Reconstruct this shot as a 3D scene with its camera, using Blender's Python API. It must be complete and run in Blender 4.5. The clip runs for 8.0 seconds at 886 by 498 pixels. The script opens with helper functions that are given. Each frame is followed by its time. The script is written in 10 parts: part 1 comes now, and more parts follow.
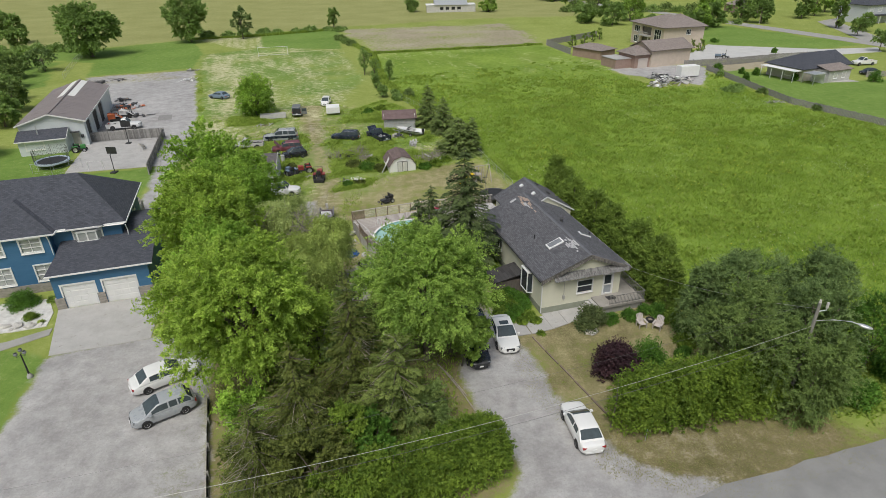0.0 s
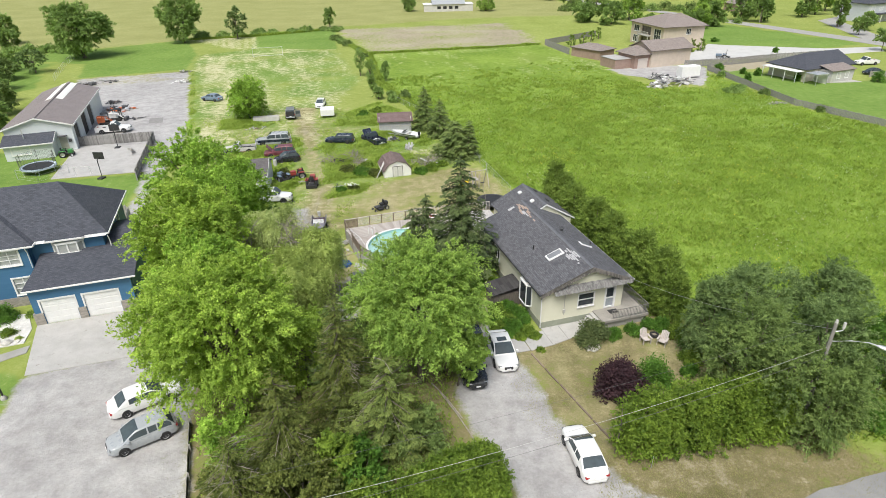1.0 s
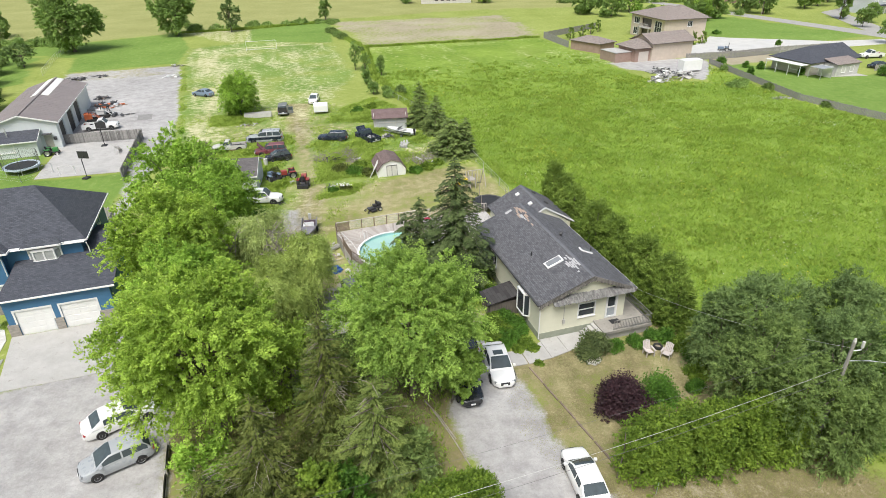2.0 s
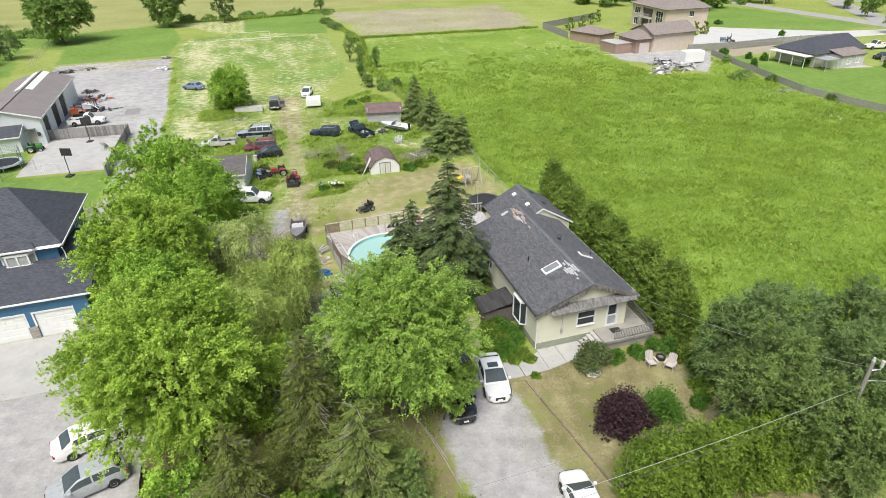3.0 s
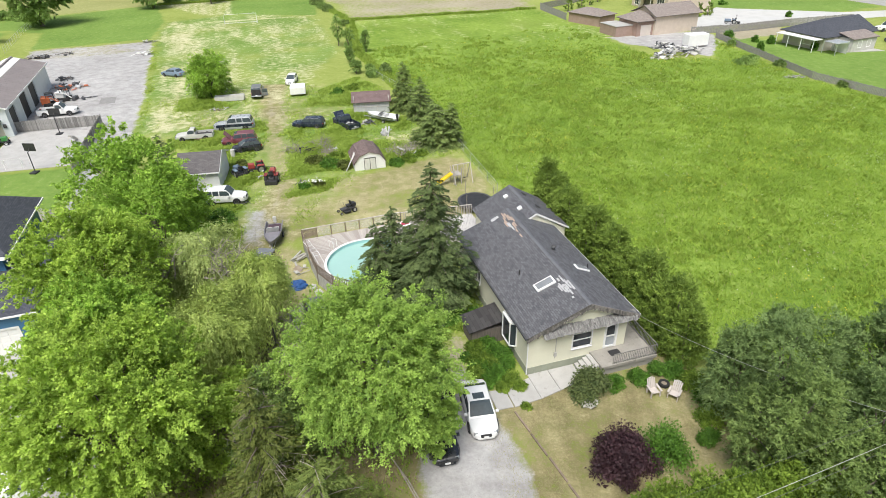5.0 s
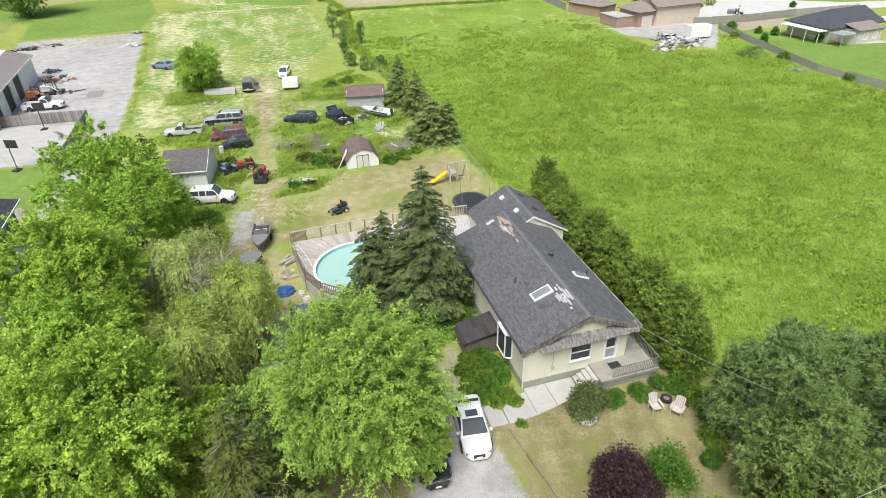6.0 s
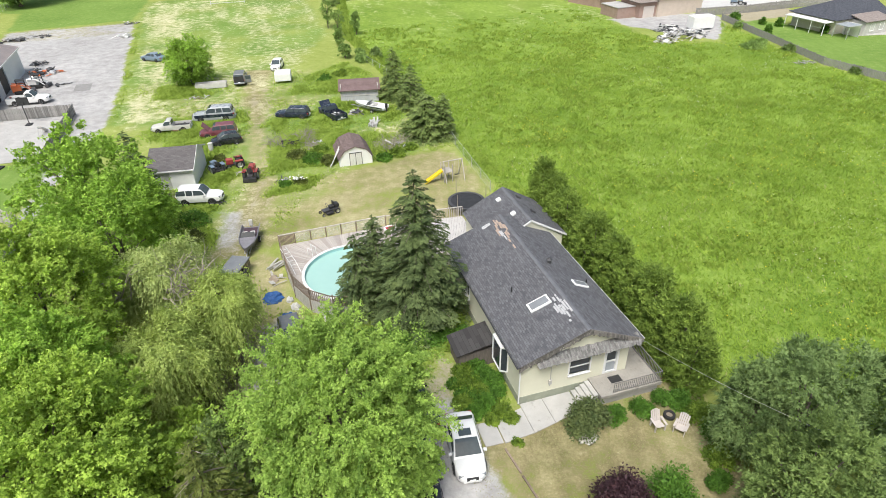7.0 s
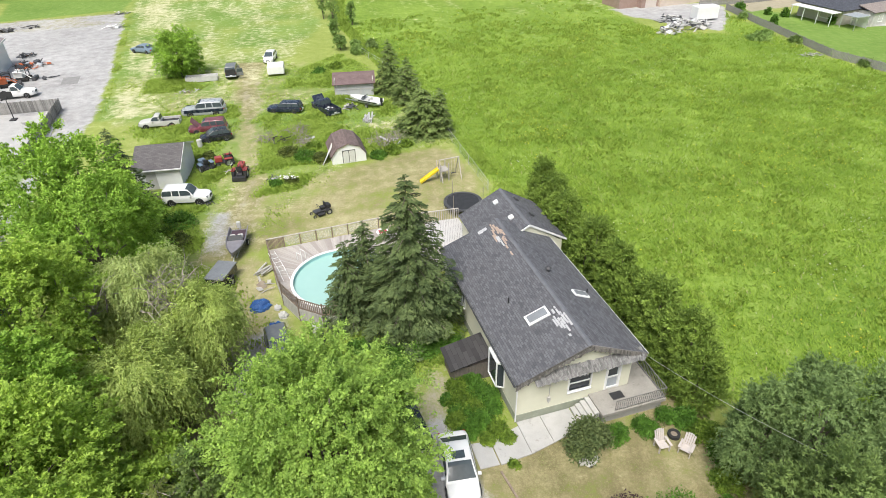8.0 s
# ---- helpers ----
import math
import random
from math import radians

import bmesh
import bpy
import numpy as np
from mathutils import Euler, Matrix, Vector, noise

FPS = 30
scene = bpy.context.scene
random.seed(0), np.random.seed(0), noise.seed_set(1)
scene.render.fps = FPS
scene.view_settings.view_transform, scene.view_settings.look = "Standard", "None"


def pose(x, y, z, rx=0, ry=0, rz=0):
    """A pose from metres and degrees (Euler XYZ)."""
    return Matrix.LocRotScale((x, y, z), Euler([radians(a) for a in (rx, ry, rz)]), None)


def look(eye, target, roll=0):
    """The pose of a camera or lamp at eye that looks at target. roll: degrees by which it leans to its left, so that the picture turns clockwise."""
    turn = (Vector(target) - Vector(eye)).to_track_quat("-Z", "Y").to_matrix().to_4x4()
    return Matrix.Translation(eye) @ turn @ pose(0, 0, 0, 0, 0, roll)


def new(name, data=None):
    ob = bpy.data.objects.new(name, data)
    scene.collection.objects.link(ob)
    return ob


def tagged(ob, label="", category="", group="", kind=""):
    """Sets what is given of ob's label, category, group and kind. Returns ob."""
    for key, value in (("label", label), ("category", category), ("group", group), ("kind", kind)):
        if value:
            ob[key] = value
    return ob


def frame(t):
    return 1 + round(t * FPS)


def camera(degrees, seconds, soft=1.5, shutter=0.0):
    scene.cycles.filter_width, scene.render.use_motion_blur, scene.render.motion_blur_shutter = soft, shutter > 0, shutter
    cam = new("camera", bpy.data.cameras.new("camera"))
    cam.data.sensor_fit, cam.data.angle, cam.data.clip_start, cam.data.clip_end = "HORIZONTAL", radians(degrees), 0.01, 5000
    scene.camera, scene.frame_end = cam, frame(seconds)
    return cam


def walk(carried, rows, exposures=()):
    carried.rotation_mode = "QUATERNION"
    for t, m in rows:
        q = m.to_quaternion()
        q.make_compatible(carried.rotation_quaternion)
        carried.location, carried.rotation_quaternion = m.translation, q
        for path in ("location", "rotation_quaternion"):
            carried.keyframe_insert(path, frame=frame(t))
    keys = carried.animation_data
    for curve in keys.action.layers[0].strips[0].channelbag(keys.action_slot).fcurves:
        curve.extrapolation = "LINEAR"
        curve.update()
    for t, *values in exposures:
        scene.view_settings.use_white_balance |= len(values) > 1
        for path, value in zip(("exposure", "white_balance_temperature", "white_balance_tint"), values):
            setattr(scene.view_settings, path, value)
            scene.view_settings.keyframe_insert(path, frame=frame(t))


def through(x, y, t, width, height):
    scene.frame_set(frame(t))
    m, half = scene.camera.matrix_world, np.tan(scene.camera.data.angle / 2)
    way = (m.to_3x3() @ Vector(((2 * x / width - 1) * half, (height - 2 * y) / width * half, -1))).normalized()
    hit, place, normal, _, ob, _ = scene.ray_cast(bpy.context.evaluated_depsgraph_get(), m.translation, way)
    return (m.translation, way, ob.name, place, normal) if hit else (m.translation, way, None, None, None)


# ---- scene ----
cam = camera(73.7, 8.0, soft=0.4)
PATH = [
    (0, (-0.000, 0.000, 29.000), (-0.000, 8.859, 24.361), -0.93),
    (0.5, (0.140, 1.113, 28.983), (0.151, 9.971, 24.343), -1.00),
    (1, (0.325, 2.397, 28.990), (0.346, 11.248, 24.335), -1.03),
    (1.5, (0.544, 3.707, 28.995), (0.574, 12.532, 24.291), -1.06),
    (3, (1.342, 7.579, 28.878), (1.389, 16.293, 23.973), -1.18),
    (3.5, (1.658, 8.832, 28.836), (1.710, 17.508, 23.864), -1.21),
    (4, (1.944, 10.058, 28.840), (2.000, 18.694, 23.799), -1.25),
    (4.5, (2.290, 11.287, 28.803), (2.348, 19.884, 23.695), -1.27),
    (6, (3.140, 14.810, 28.735), (3.209, 23.278, 23.416), -1.26),
    (6.5, (3.366, 15.920, 28.747), (3.441, 24.343, 23.356), -1.23),
    (7, (3.614, 17.069, 28.702), (3.691, 25.445, 23.241), -1.23),
    (7.5, (3.836, 18.232, 28.690), (3.913, 26.559, 23.153), -1.19),
    (8, (4.073, 19.404, 28.631), (4.147, 27.683, 23.022), -1.24),
]

EXPOSURES = [(0.0, -0.17), (0.1, 0.08), (0.2, 0.27), (0.4, 0.37), (3.0, 0.53), (8.0, 0.66)]
walk(cam, [(t, look(eye, target, roll)) for t, eye, target, roll in PATH], EXPOSURES)

# ---- sky and sun: a bright overcast day ----
sky_world = bpy.data.worlds.new("overcast_sky")
scene.world = sky_world
sky_world.use_nodes = True
wn = sky_world.node_tree
wn.nodes.clear()
w_out = wn.nodes.new("ShaderNodeOutputWorld")
w_bg = wn.nodes.new("ShaderNodeBackground")
w_sky = wn.nodes.new("ShaderNodeTexSky")
w_sky.sky_type = "NISHITA"
w_sky.sun_disc = False
w_sky.sun_elevation = radians(60)
w_sky.sun_rotation = radians(197)
w_sky.air_density = 1.6
w_sky.dust_density = 5.0
w_sky.ozone_density = 0.6
w_bg.inputs["Strength"].default_value = 0.085
wn.links.new(w_sky.outputs[0], w_bg.inputs["Color"])
wn.links.new(w_bg.outputs[0], w_out.inputs["Surface"])
sun_data = bpy.data.lights.new("sun", "SUN")
sun_data.energy = 2.5
sun_data.angle = radians(30)
sun_data.color = (0.985, 1.0, 0.985)
sun = new("sun", sun_data)
sun.matrix_world = look((-10, -33, 60), (0, 0, 0))

# ---- materials ----
def nodes_of(name):
    m = bpy.data.materials.new(name)
    m.use_nodes = True
    nt = m.node_tree
    return m, nt, nt.nodes["Principled BSDF"]


def add(nt, kind, **inputs):
    n = nt.nodes.new("ShaderNode" + kind)
    for key, value in inputs.items():
        n.inputs[key.replace("_", " ")].default_value = value
    return n


def rgb(c):
    return (c[0], c[1], c[2], 1.0)


def mixed(nt, fac, a, b, blend="MIX"):
    n = nt.nodes.new("ShaderNodeMix")
    n.data_type, n.blend_type = "RGBA", blend
    for socket, value in ((n.inputs[0], fac), (n.inputs[6], a), (n.inputs[7], b)):
        if isinstance(value, (int, float)):
            socket.default_value = value
        elif isinstance(value, tuple):
            socket.default_value = rgb(value)
        else:
            nt.links.new(value, socket)
    return n.outputs[2]


def ramp(nt, src, lo, hi, a=0.0, b=1.0):
    n = nt.nodes.new("ShaderNodeMapRange")
    n.inputs[1].default_value, n.inputs[2].default_value = lo, hi
    n.inputs[3].default_value, n.inputs[4].default_value = a, b
    nt.links.new(src, n.inputs[0])
    return n.outputs[0]


def coords(nt, stretch=(1, 1, 1)):
    tc = nt.nodes.new("ShaderNodeTexCoord")
    mp = nt.nodes.new("ShaderNodeMapping")
    mp.inputs["Scale"].default_value = stretch
    nt.links.new(tc.outputs["Object"], mp.inputs["Vector"])
    return mp.outputs[0]


def noise_at(nt, vec, scale, detail=4.0, rough=0.6):
    n = add(nt, "TexNoise", Scale=scale, Detail=detail, Roughness=rough)
    nt.links.new(vec, n.inputs["Vector"])
    return n.outputs["Fac"]


def bumped(nt, bsdf, height, strength, distance):
    b = add(nt, "Bump", Strength=strength, Distance=distance)
    nt.links.new(height, b.inputs["Height"])
    nt.links.new(b.outputs[0], bsdf.inputs["Normal"])


def surface(name, a, b, fine=30.0, broad=1.5, rough=0.8, metal=0.0, bump=0.3, depth=0.01, stretch=(1, 1, 1), stain=None, stain_at=0.62, vary=0.0):
    """Two colours mixed by fine grain and broad patches, with stains and relief."""
    m, nt, bs = nodes_of(name)
    vec = coords(nt, stretch)
    f = noise_at(nt, vec, fine, 5.0, 0.7)
    g = noise_at(nt, vec, broad, 3.0, 0.6)
    half = mixed(nt, 0.5, f, g)
    col = mixed(nt, ramp(nt, half, 0.36, 0.64), a, b)
    if stain:
        s = noise_at(nt, vec, broad * 2.3, 6.0, 0.7)
        col = mixed(nt, ramp(nt, s, stain_at, stain_at + 0.1), col, stain)
    if vary:
        oi = nt.nodes.new("ShaderNodeObjectInfo")
        hs = nt.nodes.new("ShaderNodeHueSaturation")
        nt.links.new(ramp(nt, oi.outputs["Random"], 0, 1, 1 - vary, 1 + vary), hs.inputs["Value"])
        nt.links.new(col, hs.inputs["Color"])
        col = hs.outputs[0]
    nt.links.new(col, bs.inputs["Base Color"])
    bs.inputs["Roughness"].default_value, bs.inputs["Metallic"].default_value = rough, metal
    if bump:
        bumped(nt, bs, f, bump, depth)
    return m


def leafy(name, dark, light, tint=(0.25, 0.35, 0.03), through=0.35, rough=0.55, dry=None, dry_at=0.93, patch=0.45, shoot=1.5):
    """Leaves: a colour of its own for each leaf, shoots and broad patches that differ over the crown, and light passing through."""
    m, nt, bs = nodes_of(name)
    geo = nt.nodes.new("ShaderNodeNewGeometry")
    rnd = geo.outputs["Random Per Island"]
    vec = coords(nt)
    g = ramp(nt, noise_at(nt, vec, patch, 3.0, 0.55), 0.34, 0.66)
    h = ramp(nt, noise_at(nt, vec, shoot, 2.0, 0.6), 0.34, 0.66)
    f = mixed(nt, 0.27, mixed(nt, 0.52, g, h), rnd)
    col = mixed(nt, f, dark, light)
    if dry:
        col = mixed(nt, ramp(nt, rnd, dry_at, dry_at + 0.02), col, dry)
    nt.links.new(col, bs.inputs["Base Color"])
    bs.inputs["Roughness"].default_value = rough
    bs.inputs["Specular IOR Level"].default_value = 0.2
    tr = nt.nodes.new("ShaderNodeBsdfTranslucent")
    nt.links.new(mixed(nt, 0.6, col, tint), tr.inputs["Color"])
    mx = nt.nodes.new("ShaderNodeMixShader")
    mx.inputs[0].default_value = through
    nt.links.new(bs.outputs[0], mx.inputs[1])
    nt.links.new(tr.outputs[0], mx.inputs[2])
    nt.links.new(mx.outputs[0], nt.nodes["Material Output"].inputs["Surface"])
    return m


def shingled(name, a, b, row=0.14, tab=0.32, worn=None):
    """Asphalt shingles: courses and tabs of slightly different greys, granules and weathering. Laid out in the UV map, in metres."""
    m, nt, bs = nodes_of(name)
    uv = nt.nodes.new("ShaderNodeUVMap")
    br = add(nt, "TexBrick", Scale=1.0, Mortar_Size=0.012, Mortar_Smooth=0.2, Bias=0.0, Brick_Width=tab, Row_Height=row)
    br.inputs["Color1"].default_value, br.inputs["Color2"].default_value = rgb(a), rgb(b)
    br.inputs["Mortar"].default_value = rgb(tuple(v * 0.45 for v in a))
    nt.links.new(uv.outputs[0], br.inputs["Vector"])
    vec = coords(nt)
    g = noise_at(nt, vec, 0.8, 4.0, 0.65)
    f = noise_at(nt, vec, 22.0, 3.0, 0.7)
    col = mixed(nt, ramp(nt, g, 0.35, 0.7, 0.0, 0.3), br.outputs["Color"], b)
    col = mixed(nt, 0.35, col, mixed(nt, f, a, b))
    if worn:
        s = noise_at(nt, vec, 2.4, 6.0, 0.7)
        col = mixed(nt, ramp(nt, s, 0.62, 0.72), col, worn)
    nt.links.new(col, bs.inputs["Base Color"])
    bs.inputs["Roughness"].default_value = 0.9
    bumped(nt, bs, mixed(nt, 0.4, br.outputs["Color"], f), 0.5, 0.03)
    return m


def painted_metal(name, colour, rough=0.3, coat=0.5, dust=(0.35, 0.33, 0.28), dusty=0.25):
    m, nt, bs = nodes_of(name)
    vec = coords(nt)
    d = noise_at(nt, vec, 2.2, 5.0, 0.65)
    nt.links.new(mixed(nt, ramp(nt, d, 0.45, 0.8, 0.0, dusty), colour, dust), bs.inputs["Base Color"])
    nt.links.new(ramp(nt, d, 0.4, 0.8, rough, rough + 0.35), bs.inputs["Roughness"])
    bs.inputs["Coat Weight"].default_value = coat
    bs.inputs["Coat Roughness"].default_value = 0.12
    return m


def glassy(name, colour=(0.02, 0.025, 0.03), rough=0.06, gloss=0.5):
    m, nt, bs = nodes_of(name)
    vec = coords(nt)
    d = noise_at(nt, vec, 3.0, 3.0, 0.5)
    nt.links.new(mixed(nt, d, colour, tuple(v * 1.7 + 0.004 for v in colour)), bs.inputs["Base Color"])
    bs.inputs["Roughness"].default_value = rough
    bs.inputs["Specular IOR Level"].default_value = gloss
    return m


# near-black ends of the crown leaf colours stand in for shaded gaps
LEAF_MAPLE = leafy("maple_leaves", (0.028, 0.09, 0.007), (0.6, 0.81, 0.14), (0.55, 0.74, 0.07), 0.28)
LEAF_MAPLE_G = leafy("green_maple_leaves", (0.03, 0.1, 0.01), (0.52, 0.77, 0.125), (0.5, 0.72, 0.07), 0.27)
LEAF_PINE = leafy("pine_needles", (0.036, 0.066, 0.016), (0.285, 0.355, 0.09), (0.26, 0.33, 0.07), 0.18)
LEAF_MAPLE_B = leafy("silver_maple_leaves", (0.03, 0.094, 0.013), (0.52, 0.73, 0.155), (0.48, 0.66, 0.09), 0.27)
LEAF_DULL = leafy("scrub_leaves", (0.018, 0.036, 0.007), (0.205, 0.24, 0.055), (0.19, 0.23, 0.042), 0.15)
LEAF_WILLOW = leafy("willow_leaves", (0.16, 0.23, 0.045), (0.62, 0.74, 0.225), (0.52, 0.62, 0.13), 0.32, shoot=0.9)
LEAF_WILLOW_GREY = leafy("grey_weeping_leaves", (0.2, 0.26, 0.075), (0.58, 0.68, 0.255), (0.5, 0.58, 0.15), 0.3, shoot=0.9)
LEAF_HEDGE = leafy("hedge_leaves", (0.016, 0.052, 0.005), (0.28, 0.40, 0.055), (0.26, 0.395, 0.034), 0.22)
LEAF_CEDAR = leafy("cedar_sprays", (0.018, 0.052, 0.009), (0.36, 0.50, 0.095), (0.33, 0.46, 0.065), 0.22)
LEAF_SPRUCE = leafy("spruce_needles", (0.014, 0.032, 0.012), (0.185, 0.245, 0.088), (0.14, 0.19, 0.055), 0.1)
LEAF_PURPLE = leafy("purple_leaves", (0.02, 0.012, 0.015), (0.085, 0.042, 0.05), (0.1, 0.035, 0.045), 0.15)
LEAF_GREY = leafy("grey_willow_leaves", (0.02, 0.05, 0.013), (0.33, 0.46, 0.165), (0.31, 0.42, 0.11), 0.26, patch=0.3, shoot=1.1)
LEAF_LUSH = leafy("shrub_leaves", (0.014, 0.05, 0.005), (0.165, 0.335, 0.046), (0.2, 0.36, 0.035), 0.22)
# some haze of distance is put into these paler leaf colours
LEAF_FAR_HAZE = leafy("hazed_far_leaves", (0.06, 0.125, 0.03), (0.42, 0.58, 0.175), (0.38, 0.52, 0.11), 0.32, patch=0.2, shoot=0.6)
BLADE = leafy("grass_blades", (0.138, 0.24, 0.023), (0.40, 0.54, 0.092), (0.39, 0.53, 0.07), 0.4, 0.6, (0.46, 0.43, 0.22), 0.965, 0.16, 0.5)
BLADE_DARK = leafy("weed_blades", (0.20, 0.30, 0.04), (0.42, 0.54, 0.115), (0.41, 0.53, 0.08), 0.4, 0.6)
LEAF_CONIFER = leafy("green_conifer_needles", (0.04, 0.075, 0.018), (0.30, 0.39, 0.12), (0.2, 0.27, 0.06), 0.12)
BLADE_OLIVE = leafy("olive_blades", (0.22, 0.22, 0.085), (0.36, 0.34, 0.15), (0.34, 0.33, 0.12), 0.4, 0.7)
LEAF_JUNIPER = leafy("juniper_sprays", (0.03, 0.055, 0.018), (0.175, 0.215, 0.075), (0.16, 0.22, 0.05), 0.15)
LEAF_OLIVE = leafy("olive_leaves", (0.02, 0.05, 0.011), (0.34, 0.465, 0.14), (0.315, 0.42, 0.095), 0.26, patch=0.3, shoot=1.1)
PETAL = leafy("white_petals", (0.7, 0.7, 0.6), (0.8, 0.8, 0.74), (0.7, 0.7, 0.6), 0.2)
PETAL_Y = leafy("yellow_petals", (0.55, 0.45, 0.03), (0.7, 0.6, 0.06), (0.6, 0.5, 0.03), 0.2)
BARK = surface("bark", (0.10, 0.08, 0.06), (0.22, 0.19, 0.155), 14, 2, 0.95, bump=0.8, depth=0.03, stretch=(3, 3, 0.5))
TWIG = surface("dead_twigs", (0.24, 0.21, 0.17), (0.40, 0.36, 0.30), 20, 2, 0.95)
SHINGLE = shingled("grey_asphalt_shingles", (0.052, 0.053, 0.06), (0.158, 0.158, 0.172), 0.15, 0.3)
SHINGLE_BLUE = shingled("charcoal_shingles", (0.036, 0.04, 0.052), (0.094, 0.10, 0.122), 0.14, 0.3)
SHINGLE_GARAGE = shingled("faded_garage_shingles", (0.08, 0.073, 0.074), (0.15, 0.138, 0.138), 0.2, 0.4)
SHINGLE_BROWN = shingled("brown_shingles", (0.20, 0.165, 0.15), (0.29, 0.25, 0.23), 0.25, 0.5)
ENTRY_FELT = shingled("black_felt_strips", (0.022, 0.021, 0.022), (0.07, 0.066, 0.066), 0.3, 1.2)
SHINGLE_RUST = shingled("rust_brown_shingles", (0.10, 0.07, 0.066), (0.21, 0.155, 0.145), 0.2, 0.4, (0.31, 0.27, 0.25))
SHAKES = surface("weathered_cedar_shakes", (0.115, 0.112, 0.11), (0.30, 0.295, 0.285), 9, 3, 0.95, bump=0.8, depth=0.02, stretch=(5, 5, 1), stain=(0.04, 0.038, 0.036), stain_at=0.54, vary=0.35)
SHAKES_DARK = surface("dark_weathered_shakes", (0.085, 0.078, 0.07), (0.24, 0.225, 0.21), 16, 4, 0.95, bump=0.5, stretch=(4, 4, 0.8), vary=0.4)
STUCCO = surface("cream_stucco", (0.64, 0.63, 0.50), (0.72, 0.71, 0.575), 40, 0.8, 0.9, bump=0.3, stain=(0.53, 0.52, 0.42), stain_at=0.64)
STUCCO_BASE = surface("sage_painted_foundation", (0.24, 0.26, 0.20), (0.32, 0.34, 0.27), 30, 1.2, 0.9, stain=(0.40, 0.40, 0.34))
WHITE = surface("white_paint", (0.74, 0.74, 0.735), (0.82, 0.82, 0.81), 25, 1.5, 0.6, bump=0.1)
DIRTY_WHITE = surface("grubby_white_boards", (0.45, 0.44, 0.42), (0.60, 0.59, 0.57), 18, 1.4, 0.75, bump=0.3, stain=(0.38, 0.35, 0.31), stain_at=0.62)
BARE_PATCH = surface("bare_roof_board", (0.31, 0.225, 0.175), (0.46, 0.37, 0.30), 16, 3, 0.9, bump=0.5)
WHITE_PATCH = surface("roof_underlay_patch", (0.33, 0.33, 0.34), (0.52, 0.52, 0.53), 14, 4, 0.85)
CONCRETE = surface("concrete", (0.35, 0.34, 0.325), (0.47, 0.46, 0.445), 30, 0.7, 0.9, bump=0.25, stain=(0.28, 0.265, 0.24), stain_at=0.6)
PORCH_STONE = surface("stained_porch_concrete", (0.25, 0.235, 0.21), (0.36, 0.34, 0.31), 26, 0.9, 0.9, bump=0.3, stain=(0.2, 0.185, 0.165), stain_at=0.58)
CONCRETE_OLD = surface("grey_concrete", (0.28, 0.275, 0.26), (0.38, 0.37, 0.35), 26, 0.6, 0.9, bump=0.3, stain=(0.28, 0.27, 0.25), stain_at=0.62)
ASPHALT = surface("road_asphalt", (0.21, 0.208, 0.205), (0.30, 0.298, 0.29), 45, 0.5, 0.92, bump=0.4, stain=(0.17, 0.17, 0.17), stain_at=0.64)
SIDING_BLUE = surface("blue_siding", (0.045, 0.14, 0.27), (0.06, 0.17, 0.31), 20, 0.8, 0.6, bump=0.2, stretch=(1, 1, 6))
STONE = surface("grey_stone_veneer", (0.22, 0.20, 0.18), (0.40, 0.37, 0.33), 6, 2.5, 0.9, bump=0.6, depth=0.03, stretch=(1, 1, 2))
STEEL_WHITE = surface("white_steel_cladding", (0.60, 0.64, 0.66), (0.69, 0.725, 0.74), 18, 0.6, 0.5, bump=0.1)
STEEL_BROWN = surface("brown_steel_roof", (0.215, 0.185, 0.18), (0.27, 0.235, 0.228), 14, 0.5, 0.55, bump=0.1, stain=(0.36, 0.32, 0.31), stain_at=0.66)
FIBREGLASS = surface("translucent_roof_panel", (0.72, 0.72, 0.68), (0.82, 0.82, 0.78), 14, 1, 0.5, bump=0.1)
BRICK_TAN = surface("tan_brick", (0.52, 0.44, 0.37), (0.62, 0.53, 0.45), 30, 1.0, 0.9, bump=0.3)
BRICK_BROWN = surface("brown_brick", (0.29, 0.20, 0.165), (0.38, 0.275, 0.235), 30, 1.0, 0.9, bump=0.3)
FENCE_OLD = surface("old_grey_boards", (0.17, 0.165, 0.16), (0.34, 0.33, 0.315), 12, 2, 0.95, bump=0.5, stretch=(5, 5, 0.7), vary=0.3)
FENCE_WOOD = surface("weathered_fence_wood", (0.30, 0.29, 0.27), (0.50, 0.485, 0.455), 12, 2, 0.95, bump=0.5, stretch=(5, 5, 0.7), vary=0.22)
DECK_WOOD = surface("grey_deck_boards", (0.34, 0.31, 0.28), (0.48, 0.445, 0.41), 9, 2, 0.9, bump=0.4, stretch=(1, 6, 6), vary=0.2)
RAIL_WOOD = surface("brown_railing", (0.17, 0.13, 0.10), (0.28, 0.22, 0.17), 12, 2, 0.9, bump=0.4, vary=0.15)
RAIL_IRON = surface("grey_iron_railing", (0.22, 0.21, 0.20), (0.32, 0.31, 0.30), 30, 3, 0.6, 0.3)
WOOD = surface("pole_wood", (0.27, 0.24, 0.20), (0.42, 0.38, 0.33), 10, 2, 0.95, bump=0.5, stretch=(4, 4, 0.4))
GALV = surface("galvanised_steel", (0.52, 0.54, 0.55), (0.66, 0.67, 0.68), 20, 3, 0.45, 0.6, bump=0.1)
RUBBER = surface("black_rubber", (0.014, 0.014, 0.014), (0.035, 0.035, 0.034), 30, 3, 0.85)
BLACK = surface("black_plastic", (0.018, 0.018, 0.02), (0.04, 0.04, 0.042), 25, 3, 0.6)
